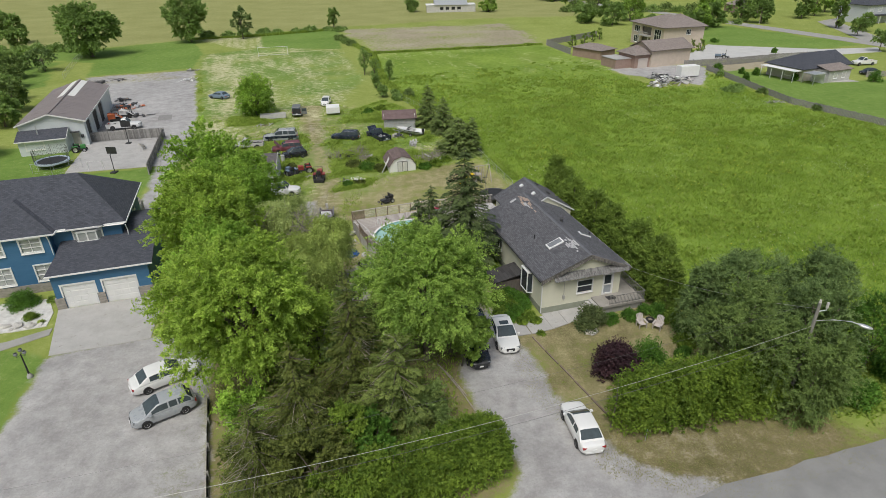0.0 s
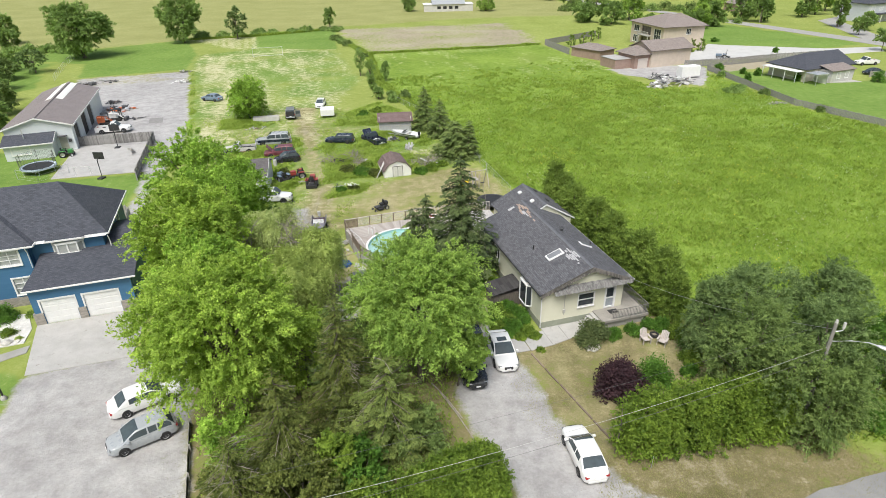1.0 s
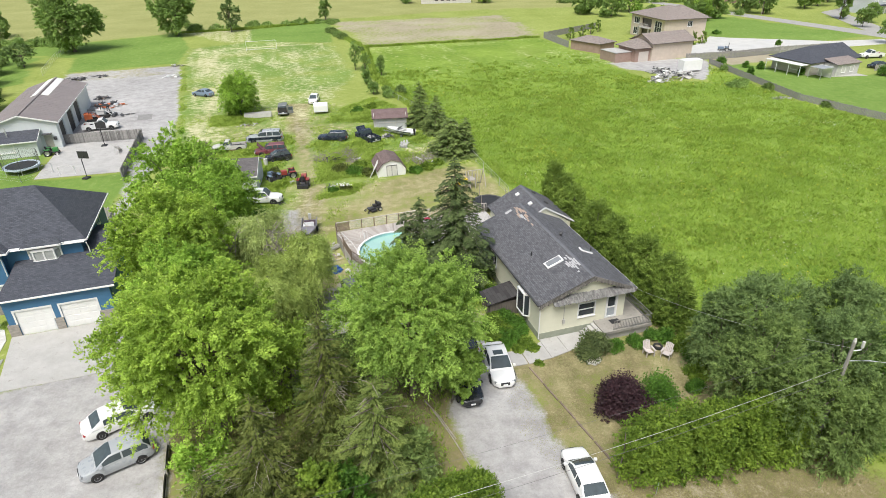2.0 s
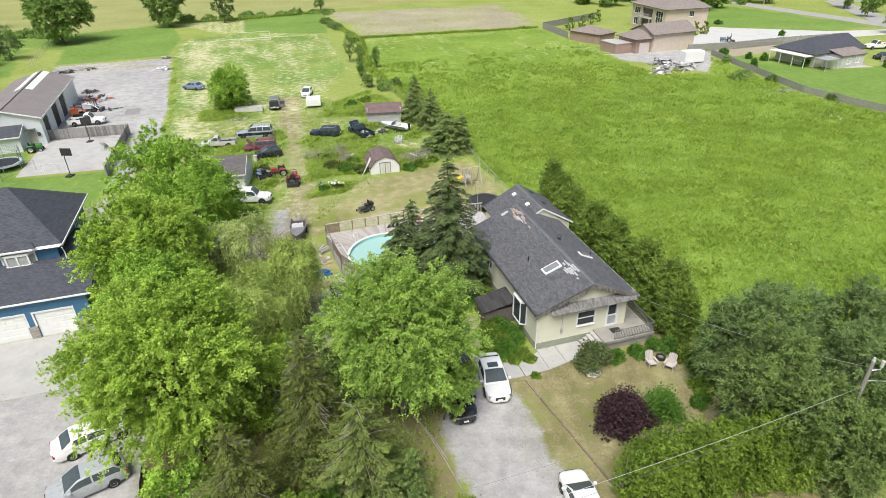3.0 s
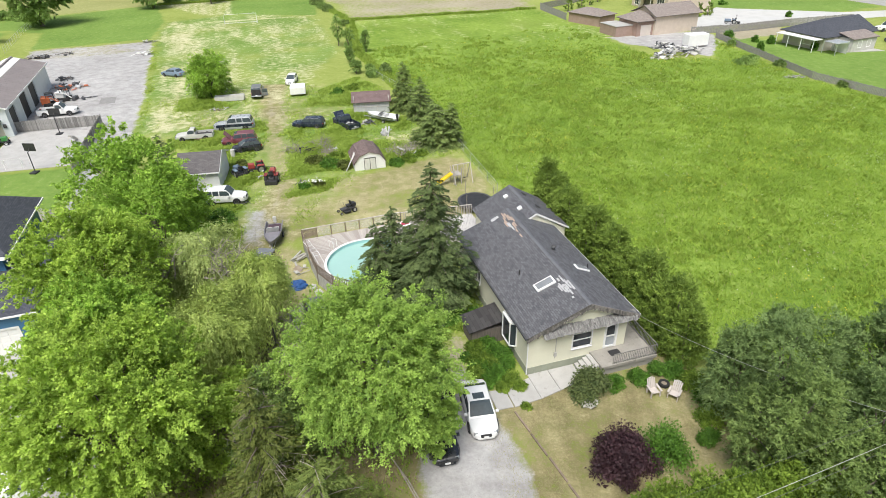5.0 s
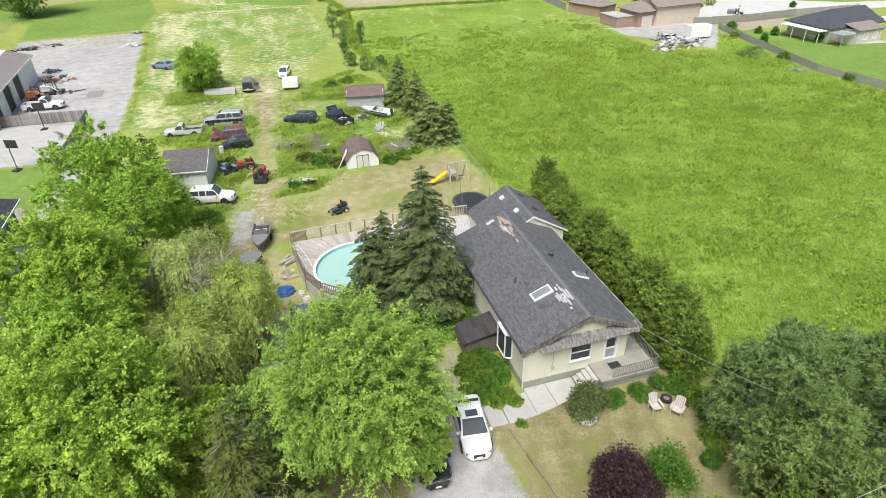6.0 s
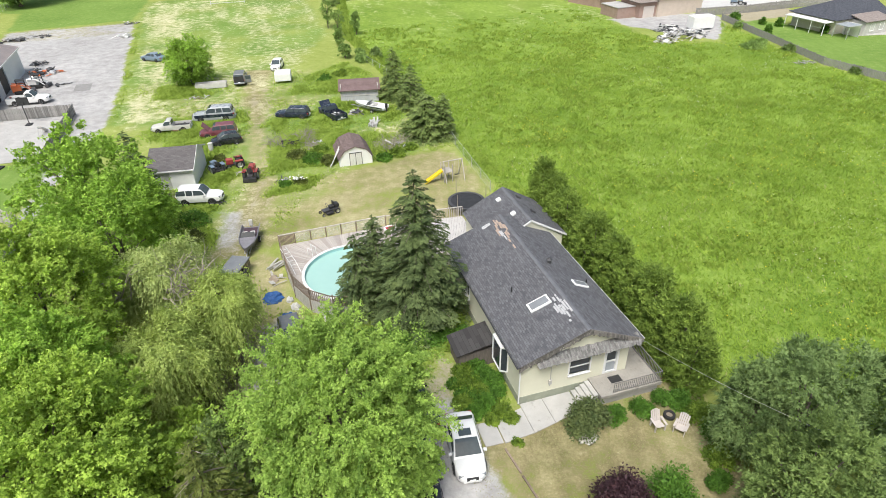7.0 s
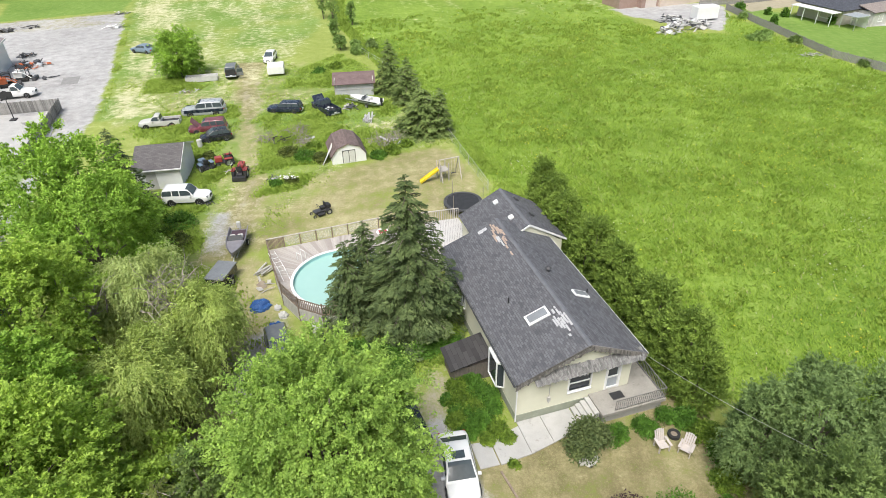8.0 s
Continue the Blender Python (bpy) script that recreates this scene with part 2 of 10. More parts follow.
DARK_GREY = surface("dark_grey_metal", (0.06, 0.06, 0.065), (0.12, 0.12, 0.125), 20, 3, 0.6, 0.4)
RUST = surface("rusty_metal", (0.14, 0.075, 0.045), (0.26, 0.15, 0.09), 14, 3, 0.9, bump=0.5)
SOIL = surface("bare_soil", (0.20, 0.16, 0.12), (0.32, 0.27, 0.21), 20, 1, 0.95, bump=0.6, depth=0.05)
GLASS = glassy("window_glass", (0.03, 0.036, 0.042))
# reflected sky is put into this pane's pale base colour
PALE_PANE = glassy("pale_reflection_glass", (0.30, 0.31, 0.30), 0.12)
CAR_GLASS = glassy("car_glass", (0.045, 0.058, 0.064), 0.07, 0.5)
SKYLIGHT = glassy("skylight_dome", (0.17, 0.18, 0.19), 0.18)
RIM = surface("alloy_rim", (0.45, 0.45, 0.46), (0.6, 0.6, 0.61), 20, 3, 0.35, 0.8, bump=0.05)
LAMP_RED = painted_metal("tail_lamp_red", (0.35, 0.012, 0.012), 0.2, 0.6, dusty=0.05)
LAMP_CLEAR = painted_metal("head_lamp_glass", (0.2, 0.215, 0.23), 0.12, 0.8, dusty=0.1)
CHAIR_GREY = surface("taupe_plastic", (0.48, 0.43, 0.40), (0.57, 0.52, 0.49), 20, 2, 0.6, bump=0.1)
TARP_BLUE = surface("blue_tarpaulin", (0.015, 0.06, 0.20), (0.04, 0.12, 0.32), 6, 2, 0.5, bump=0.6, depth=0.05)
ROCK = surface("limestone", (0.42, 0.40, 0.37), (0.62, 0.60, 0.56), 9, 2, 0.9, bump=0.6, depth=0.03, vary=0.15)
YELLOW = surface("yellow_plastic", (0.65, 0.48, 0.02), (0.75, 0.56, 0.04), 20, 2, 0.5, bump=0.05)
RED_PAINT = painted_metal("faded_red_paint", (0.3, 0.04, 0.035), 0.45, 0.2)
ORANGE_PAINT = painted_metal("orange_machine_paint", (0.60, 0.15, 0.05), 0.5, 0.1)
GREEN_PAINT = painted_metal("green_machine_paint", (0.04, 0.22, 0.05), 0.45, 0.2)
PAINTS = {}


def paint(name, colour, dusty=0.25, rough=0.3):
    if name not in PAINTS:
        PAINTS[name] = painted_metal(name, colour, rough, 0.5, dusty=dusty)
    return PAINTS[name]


def water_material():
    m, nt, bs = nodes_of("pool_water")
    vec = coords(nt)
    g = noise_at(nt, vec, 0.7, 3.0, 0.5)
    nt.links.new(mixed(nt, g, (0.31, 0.50, 0.46), (0.36, 0.56, 0.51)), bs.inputs["Base Color"])
    bs.inputs["Roughness"].default_value = 0.05
    bumped(nt, bs, noise_at(nt, vec, 5.0, 3.0, 0.5), 0.06, 0.02)
    return m


WATER = water_material()


def ground_material():
    m, nt, bs = nodes_of("ground_cover")
    vec = coords(nt)
    n_fine = noise_at(nt, vec, 5.0, 6.0, 0.8)
    n_mid = noise_at(nt, vec, 0.9, 5.0, 0.65)
    n_broad = noise_at(nt, vec, 0.07, 5.0, 0.6)
    za = nt.nodes.new("ShaderNodeAttribute")
    za.attribute_name = "zone_a"
    zb = nt.nodes.new("ShaderNodeAttribute")
    zb.attribute_name = "zone_b"
    sa = nt.nodes.new("ShaderNodeSeparateColor")
    sb = nt.nodes.new("ShaderNodeSeparateColor")
    nt.links.new(za.outputs["Color"], sa.inputs[0])
    nt.links.new(zb.outputs["Color"], sb.inputs[0])
    spread = mixed(nt, 0.5, n_fine, n_mid)
    spread = mixed(nt, 0.35, spread, n_broad)
    s = ramp(nt, spread, 0.40, 0.60)

    def zone(col, mask, a, b, edge=0.35):
        # the edge of a zone frays with the fine and middle grain
        fray = nt.nodes.new("ShaderNodeMath")
        fray.operation = "MULTIPLY_ADD"
        nt.links.new(ramp(nt, mixed(nt, 0.5, n_fine, n_mid), 0.3, 0.7, -1.0, 1.0), fray.inputs[0])
        fray.inputs[1].default_value = edge
        nt.links.new(mask, fray.inputs[2])
        fac = ramp(nt, fray.outputs[0], 0.3, 0.7)
        return mixed(nt, fac, col, mixed(nt, s, a, b))

    def soft_zone(col, mask, a, b):
        # scattered cuttings that let the turf show through
        thin = nt.nodes.new("ShaderNodeMath")
        thin.operation = "MULTIPLY_ADD"
        swath = add(nt, "TexWave", Scale=0.19, Distortion=16.0, Detail=3.0, Detail_Scale=0.3, Detail_Roughness=0.6)
        nt.links.new(vec, swath.inputs["Vector"])
        nt.links.new(mixed(nt, 0.24, ramp(nt, mixed(nt, 0.4, n_fine, n_mid), 0.3, 0.7, -1.0, 1.0), ramp(nt, swath.outputs["Fac"], 0.1, 0.9, -1.0, 1.0)), thin.inputs[0])
        thin.inputs[1].default_value = 0.42
        nt.links.new(mask, thin.inputs[2])
        return mixed(nt, ramp(nt, thin.outputs[0], 0.1, 0.95), col, mixed(nt, s, a, b))

    col = mixed(nt, s, (0.20, 0.255, 0.05), (0.315, 0.36, 0.105))                     # rough grass
    col = zone(col, sa.outputs[0], (0.108, 0.19, 0.021), (0.262, 0.365, 0.066))             # meadow
    col = zone(col, sb.outputs[2], (0.12, 0.205, 0.038), (0.20, 0.30, 0.068))             # mown lawn
    col = zone(col, sb.outputs[0], (0.24, 0.255, 0.085), (0.33, 0.335, 0.135))             # ripening crop
    col = zone(col, sa.outputs[1], (0.135, 0.125, 0.055), (0.295, 0.25, 0.135), 0.55)    # dry cut grass
    col = soft_zone(col, za.outputs["Alpha"], (0.23, 0.21, 0.098), (0.46, 0.415, 0.235))            # hay left lying
    col = zone(col, zb.outputs["Alpha"], (0.38, 0.375, 0.19), (0.60, 0.57, 0.37), 0.62)   # straw in swaths
    col = zone(col, sb.outputs[1], (0.285, 0.25, 0.17), (0.40, 0.36, 0.265), 0.5)         # stubble and bare earth
    worn = noise_at(nt, vec, 0.55, 6.0, 0.75)
    stone_a = mixed(nt, ramp(nt, worn, 0.35, 0.7), (0.265, 0.256, 0.25), (0.375, 0.365, 0.36))
    stone_b = mixed(nt, ramp(nt, worn, 0.3, 0.65), (0.345, 0.335, 0.33), (0.53, 0.52, 0.512))
    col = zone(col, sa.outputs[2], stone_a, stone_b, 0.3)                                # gravel
    nt.links.new(col, bs.inputs["Base Color"])
    bs.inputs["Roughness"].default_value = 0.95
    bs.inputs["Specular IOR Level"].default_value = 0.15
    bumped(nt, bs, mixed(nt, 0.5, n_fine, n_mid), 0.7, 0.12)
    return m


GROUND = ground_material()

PALE_DRIVE = surface("pale_fresh_concrete", (0.46, 0.455, 0.44), (0.56, 0.555, 0.54), 20, 0.4, 0.85, bump=0.15)
WIRE_DARK = surface("dark_wire", (0.10, 0.10, 0.10), (0.16, 0.16, 0.155), 30, 3, 0.6)

# ---- building tools ----
def thing(name, x, y, z=0.0, rz=0.0, label="", category="", group="", kind=""):
    ob = new(name)
    ob.empty_display_size = 0.2
    ob.matrix_world = pose(x, y, z, 0, 0, rz)
    return tagged(ob, label, category, group, kind)


def part(name, bm, material, parent, label="", smooth=False):
    me = bpy.data.meshes.new(name)
    if smooth:
        for f in bm.faces:
            f.smooth = True
    bm.to_mesh(me)
    bm.free()
    me.materials.append(material)
    ob = new(name, me)
    if parent:
        ob.parent = parent
    return tagged(ob, label)


def piece(name, me, parent, m):
    ob = new(name, me)
    ob.parent = parent
    ob.matrix_local = m
    return ob


def box(bm, x0, y0, z0, x1, y1, z1, bevel=0.0):
    r = bmesh.ops.create_cube(bm, size=1.0, matrix=Matrix.LocRotScale(((x0 + x1) / 2, (y0 + y1) / 2, (z0 + z1) / 2), None, (abs(x1 - x0), abs(y1 - y0), abs(z1 - z0))))
    if bevel:
        edges = list({e for v in r["verts"] for e in v.link_edges})
        bmesh.ops.bevel(bm, geom=edges, offset=bevel, segments=2, affect="EDGES", profile=0.6)
    return bm


def boxed(*a, **k):
    return box(bmesh.new(), *a, **k)


def tube(bm, points, radii, n=8, cap=True):
    """A tapered tube along points."""
    rings = []
    pts = [Vector(p) for p in points]
    for i, p in enumerate(pts):
        d = (pts[min(i + 1, len(pts) - 1)] - pts[max(i - 1, 0)]).normalized()
        a = d.orthogonal().normalized() if abs(d.z) < 0.9 else d.cross(Vector((0.0, 1.0, 0.0))).normalized()
        b = d.cross(a)
        r = radii[i] if isinstance(radii, (list, tuple)) else radii
        rings.append([bm.verts.new(p + r * (math.cos(k * math.tau / n) * a + math.sin(k * math.tau / n) * b)) for k in range(n)])
    for q, s in zip(rings, rings[1:]):
        dq = min(range(n), key=lambda k: (s[k].co - q[0].co).length)
        for k in range(n):
            bm.faces.new((q[k], q[(k + 1) % n], s[(k + 1 + dq) % n], s[(k + dq) % n]))
    if cap:
        bm.faces.new(rings[0][::-1])
        bm.faces.new(rings[-1])
    return bm


def tubed(points, radii, n=8):
    return tube(bmesh.new(), points, radii, n)


def disc(bm, c, r, axis="z", depth=0.02, n=24, r2=None):
    m = Matrix.Translation(c) @ {"z": Matrix(), "x": pose(0, 0, 0, 0, 90, 0), "y": pose(0, 0, 0, 90, 0, 0)}[axis]
    bmesh.ops.create_cone(bm, cap_ends=True, segments=n, radius1=r, radius2=r if r2 is None else r2, depth=depth, matrix=m)
    return bm


def ring(bm, c, r_in, r_out, z0, z1, n=48):
    """An upright ring with thickness."""
    vs = []
    for k in range(n):
        a = k * math.tau / n
        vs.append([bm.verts.new((c[0] + r * math.cos(a), c[1] + r * math.sin(a), z)) for r, z in ((r_in, z0), (r_out, z0), (r_out, z1), (r_in, z1))])
    for k in range(n):
        a, b = vs[k], vs[(k + 1) % n]
        for i in range(4):
            j = (i + 1) % 4
            bm.faces.new((a[i], b[i], b[j], a[j]))
    return bm


def loft(bm, sections, cap=True, closed=True):
    rows = [[bm.verts.new(p) for p in s] for s in sections]
    n = len(rows[0])
    for a, b in zip(rows, rows[1:]):
        for k in range(n if closed else n - 1):
            bm.faces.new((a[k], a[(k + 1) % n], b[(k + 1) % n], b[k]))
    if cap:
        bm.faces.new(rows[0][::-1])
        bm.faces.new(rows[-1])
    bmesh.ops.recalc_face_normals(bm, faces=bm.faces)
    return bm


def prism(bm, outline, y0, y1):
    """An outline in x, z drawn out from y0 to y1."""
    return loft(bm, [[(x, y, z) for x, z in outline] for y in (y0, y1)])


def slab(bm, outline, z0, z1):
    """An outline in x, y drawn out from z0 to z1."""
    return loft(bm, [[(x, y, z) for x, y in outline] for z in (z0, z1)])


def roof_plane(name, corners, material, parent, thick=0.12, label=""):
    """A roof slope with thickness; corners: eave start, eave end, then round. The UV map runs along the eave and up the slope, in metres."""
    c = [Vector(p) for p in corners]
    along = (c[1] - c[0]).normalized()
    nrm = (c[1] - c[0]).cross(c[-1] - c[0]).normalized()
    if nrm.z < 0:
        nrm = -nrm
    up = nrm.cross(along)
    bm = bmesh.new()
    top = [bm.verts.new(p) for p in c]
    low = [bm.verts.new(p - nrm * thick) for p in c]
    bm.faces.new(top)
    bm.faces.new(low[::-1])
    for k in range(len(c)):
        j = (k + 1) % len(c)
        bm.faces.new((top[k], low[k], low[j], top[j]))
    bmesh.ops.recalc_face_normals(bm, faces=bm.faces)
    uv = bm.loops.layers.uv.new("UVMap")
    for f in bm.faces:
        for lp in f.loops:
            d = lp.vert.co - c[0]
            lp[uv].uv = (d.dot(along), d.dot(up))
    return part(name, bm, material, parent, label)


def numpy_mesh(name, verts, faces, material, parent=None):
    """A mesh from arrays; all faces with the same number of corners."""
    me = bpy.data.meshes.new(name)
    nv, nf, k = len(verts), len(faces), faces.shape[1]
    me.vertices.add(nv)
    me.vertices.foreach_set("co", np.ascontiguousarray(verts, dtype=np.float32).ravel())
    me.loops.add(nf * k)
    me.loops.foreach_set("vertex_index", np.ascontiguousarray(faces, dtype=np.int32).ravel())
    me.polygons.add(nf)
    me.polygons.foreach_set("loop_start", np.arange(0, nf * k, k, dtype=np.int32))
    me.update(calc_edges=True)
    me.materials.append(material)
    ob = new(name, me)
    if parent:
        ob.parent = parent
    return ob


def unit(v):
    return v / np.maximum(np.linalg.norm(v, axis=-1, keepdims=True), 1e-9)


def leaves(name, at, along, normal, length, width, material, parent=None, fold=0.18, small=False):
    """One leaf at each place, pointing along and facing normal: folded diamonds, or single facets for small ones."""
    along = unit(along)
    side = unit(np.cross(along, normal))
    nrm = np.cross(side, along)
    L, W = length[:, None], width[:, None]
    if small:
        v = np.stack([at - side * W * 0.5, at + along * L * 0.25 + side * W * 0.5, at + along * L], 1).reshape(-1, 3)
        return numpy_mesh(name, v, np.arange(len(at) * 3).reshape(-1, 3), material, parent)
    v = np.stack([at, at + along * L * 0.45 + side * W * 0.5 + nrm * W * fold, at + along * L, at + along * L * 0.45 - side * W * 0.5 + nrm * W * fold], 1).reshape(-1, 3)
    i = np.arange(len(at))[:, None] * 4
    f = np.concatenate([i + np.array([[0, 1, 2]]), i + np.array([[0, 2, 3]])], 0)
    return numpy_mesh(name, v, f, material, parent)


def value_noise(x, y, cell, rng):
    """Smooth random values between 0 and 1 on a plan."""
    gx, gy = x / cell, y / cell
    ix, iy = np.floor(gx).astype(int), np.floor(gy).astype(int)
    fx, fy = gx - ix, gy - iy
    fx, fy = fx * fx * (3 - 2 * fx), fy * fy * (3 - 2 * fy)
    tab = rng.random((257, 257))

    def at(i, j):
        return tab[i % 257, j % 257]
    return (at(ix, iy) * (1 - fx) + at(ix + 1, iy) * fx) * (1 - fy) + (at(ix, iy + 1) * (1 - fx) + at(ix + 1, iy + 1) * fx) * fy


def inside(x, y, outline):
    """Distance in from an outline on the plan: positive within it."""
    d = np.full(x.shape, 1e9)
    odd = np.zeros(x.shape, bool)
    for (x0, y0), (x1, y1) in zip(outline, outline[1:] + outline[:1]):
        ex, ey = x1 - x0, y1 - y0
        t = np.clip(((x - x0) * ex + (y - y0) * ey) / (ex * ex + ey * ey), 0, 1)
        d = np.minimum(d, np.hypot(x - x0 - t * ex, y - y0 - t * ey))
        if y0 != y1:
            odd ^= ((y0 > y) != (y1 > y)) & (x < (x1 - x0) * (y - y0) / (y1 - y0) + x0)
    return np.where(odd, d, -d)

# ---- ground: one sheet to the horizon, with its kinds of cover ----
ROAD_EDGE = 23.75
ROAD_SLOPE = 0.31


def road_y(x):
    return ROAD_EDGE + ROAD_SLOPE * (x - 14.4)


DRIVE = [(4.6, 26.0), (2.3, 31.1), (1.3, 35.0), (1.6, 39.0), (2.4, 43.0), (2.6, 47.5), (4.4, 47.5), (4.5, 43.0), (5.5, 41.0), (6.5, 38.0), (7.9, 32.5), (9.6, 29.2), (11.6, 26.2), (17.0, 24.6), (16.0, 20.0), (-3.0, 17.0), (0.0, 21.2), (3.6, 23.6)]
NEIGHBOUR_DRIVE = [(-31.6, 38.2), (-24.6, 40.2), (-20.0, 41.5), (-18.0, 36.0), (-16.6, 31.0), (-14.8, 26.5), (-13.0, 20.0), (-12.0, 14.0), (-30.0, 8.0), (-29.9, 30.3)]
SHOP_YARD = [(-39.5, 82.0), (-40.5, 92.8), (-47.4, 114.3), (-63.1, 157.4), (-87.0, 149.5), (-76.0, 125.0), (-58.0, 94.0), (-46.0, 96.5), (-41.8, 83.5), (-37.5, 66.0), (-34.0, 55.0), (-32.5, 55.5), (-36.0, 68.0)]
RUBBLE_YARD = [(41.0, 150.0), (66.0, 155.0), (64.0, 143.0), (57.0, 131.0), (50.0, 137.0), (44.0, 143.0)]
GARDEN_BEDS = [(67.0, 154.5), (83.0, 157.5), (84.0, 150.0), (69.0, 145.0)]
GRAVEL_SPOTS = [[(-18.0, 69.0), (-15.6, 69.0), (-14.8, 64.0), (-14.4, 61.0), (-16.2, 61.5), (-17.2, 64.5)],
                [(-9.4, 52.5), (-7.8, 53.0), (-6.6, 48.0), (-7.2, 44.0), (-9.4, 45.0)]]
BACK_YARD = [(-14.5, 74.0), (-9.0, 78.0), (-6.0, 78.5), (0.0, 81.5), (4.8, 83.5), (9.2, 73.5), (8.6, 64.5), (-10.5, 62.0), (-15.0, 60.0), (-16.0, 68.0)]
FRONT_LAWN = [(4.8, 40.8), (8.0, 42.5), (12.0, 44.0), (18.5, 45.0), (21.0, 41.0), (20.5, 32.0), (16.0, 30.0), (9.0, 28.0), (6.0, 32.5)]
YARD = [(-38.0, 94.0), (-44.0, 112.0), (-20.0, 118.0), (-4.0, 104.0), (4.0, 88.0), (6.5, 84.0), (-4.0, 80.0), (-13.0, 60.0), (-9.0, 45.0), (-18.0, 56.0), (-27.0, 72.0), (-30.0, 84.0)]
VERGE = [(9.4, 25.6), (9.6, 30.0), (16.0, 32.0), (23.5, 32.4), (25.2, 31.0), (27.4, 28.6), (60.0, 38.2), (60.0, 36.0), (17.0, 23.0)]
TRACK = [(-17.0, 60.0), (-16.5, 75.0), (-20.4, 87.0), (-25.6, 106.0), (-28.5, 118.0), (-23.5, 118.0), (-22.0, 106.0), (-17.0, 86.0), (-13.0, 75.0), (-12.5, 60.0)]
STRIP = [(-40.5, 93.0), (-47.5, 114.3), (-63.0, 157.4), (-70.0, 180.0), (-56.0, 193.0), (-30.0, 185.5), (-17.5, 143.0), (-20.0, 112.0), (-28.0, 97.0)]
PLOT = [(-83.0, 212.0), (-62.0, 190.0), (-54.8, 192.0), (-62.0, 218.0)]
BACK_FIELD = [(-20.0, 178.0), (31.0, 189.5), (42.0, 160.0), (46.0, 146.0), (20.0, 146.0), (-14.0, 138.0)]
YARD_END = [(-63.1, 158.0), (-87.0, 150.5), (-83.0, 140.0), (-58.5, 146.5)]
FENCE_SIDE = [(-18.2, 34.0), (-16.4, 30.0), (-14.4, 25.0), (-12.6, 18.0), (-16.5, 17.0), (-18.6, 26.0), (-20.2, 33.0)]
BOUNDARY_BAND = [(-40.0, 92.5), (-47.0, 114.3), (-62.5, 157.4), (-69.0, 180.0), (-58.0, 184.0), (-50.0, 158.0), (-38.5, 116.0), (-33.0, 97.0)]
BROWN_FIELD = [(-20.0, 178.0), (31.0, 190.0), (31.0, 205.0), (26.0, 242.0), (-38.0, 232.0), (-27.0, 204.0)]
CROP = [(-2600.0, 180.0), (-136.0, 191.0), (-104.0, 199.0), (-83.0, 215.0), (-37.0, 239.0), (10.0, 258.0), (58.0, 262.0), (62.0, 300.0), (62.0, 2600.0), (-2600.0, 2600.0)]
LAWNS = [[(-60.0, 30.0), (-36.0, 39.0), (-31.8, 37.5), (-30.2, 30.0), (-31.0, 5.0), (-60.0, 0.0)],
         [(-128.0, 183.0), (-104.0, 197.0), (-84.0, 212.0), (-70.0, 182.0), (-65.0, 160.0), (-88.0, 151.0), (-96.0, 170.0)],
         [(-160.0, 188.0), (-112.0, 180.0), (-92.0, 140.0), (-100.0, 125.0), (-160.0, 120.0)],
         [(-75.0, 92.0), (-59.0, 94.0), (-54.3, 80.0), (-41.0, 82.5), (-39.0, 70.0), (-60.0, 60.0), (-80.0, 80.0)],
         [(-57.0, 192.0), (-30.0, 187.0), (-37.0, 232.0), (-62.0, 218.0)],
         [(64.5, 146.0), (72.0, 146.0), (84.0, 131.0), (110.0, 135.0), (160.0, 120.0), (90.0, 60.0), (75.5, 97.5), (67.8, 113.5)],
         [(81.0, 184.0), (108.0, 173.5), (124.0, 181.0), (104.0, 224.0), (75.0, 250.0), (68.0, 215.0)]]
TALL = [(9.9, 74.0), (14.2, 70.0), (20.0, 50.0), (23.0, 40.0), (40.0, 36.0), (90.0, 52.0), (75.0, 96.5), (66.8, 112.5), (63.5, 144.0), (57.0, 128.0), (46.0, 131.0), (40.5, 148.0), (34.0, 165.0), (10.0, 152.0), (-14.0, 143.0), (-6.0, 119.0), (1.0, 106.0), (4.5, 90.0), (6.2, 84.4)]

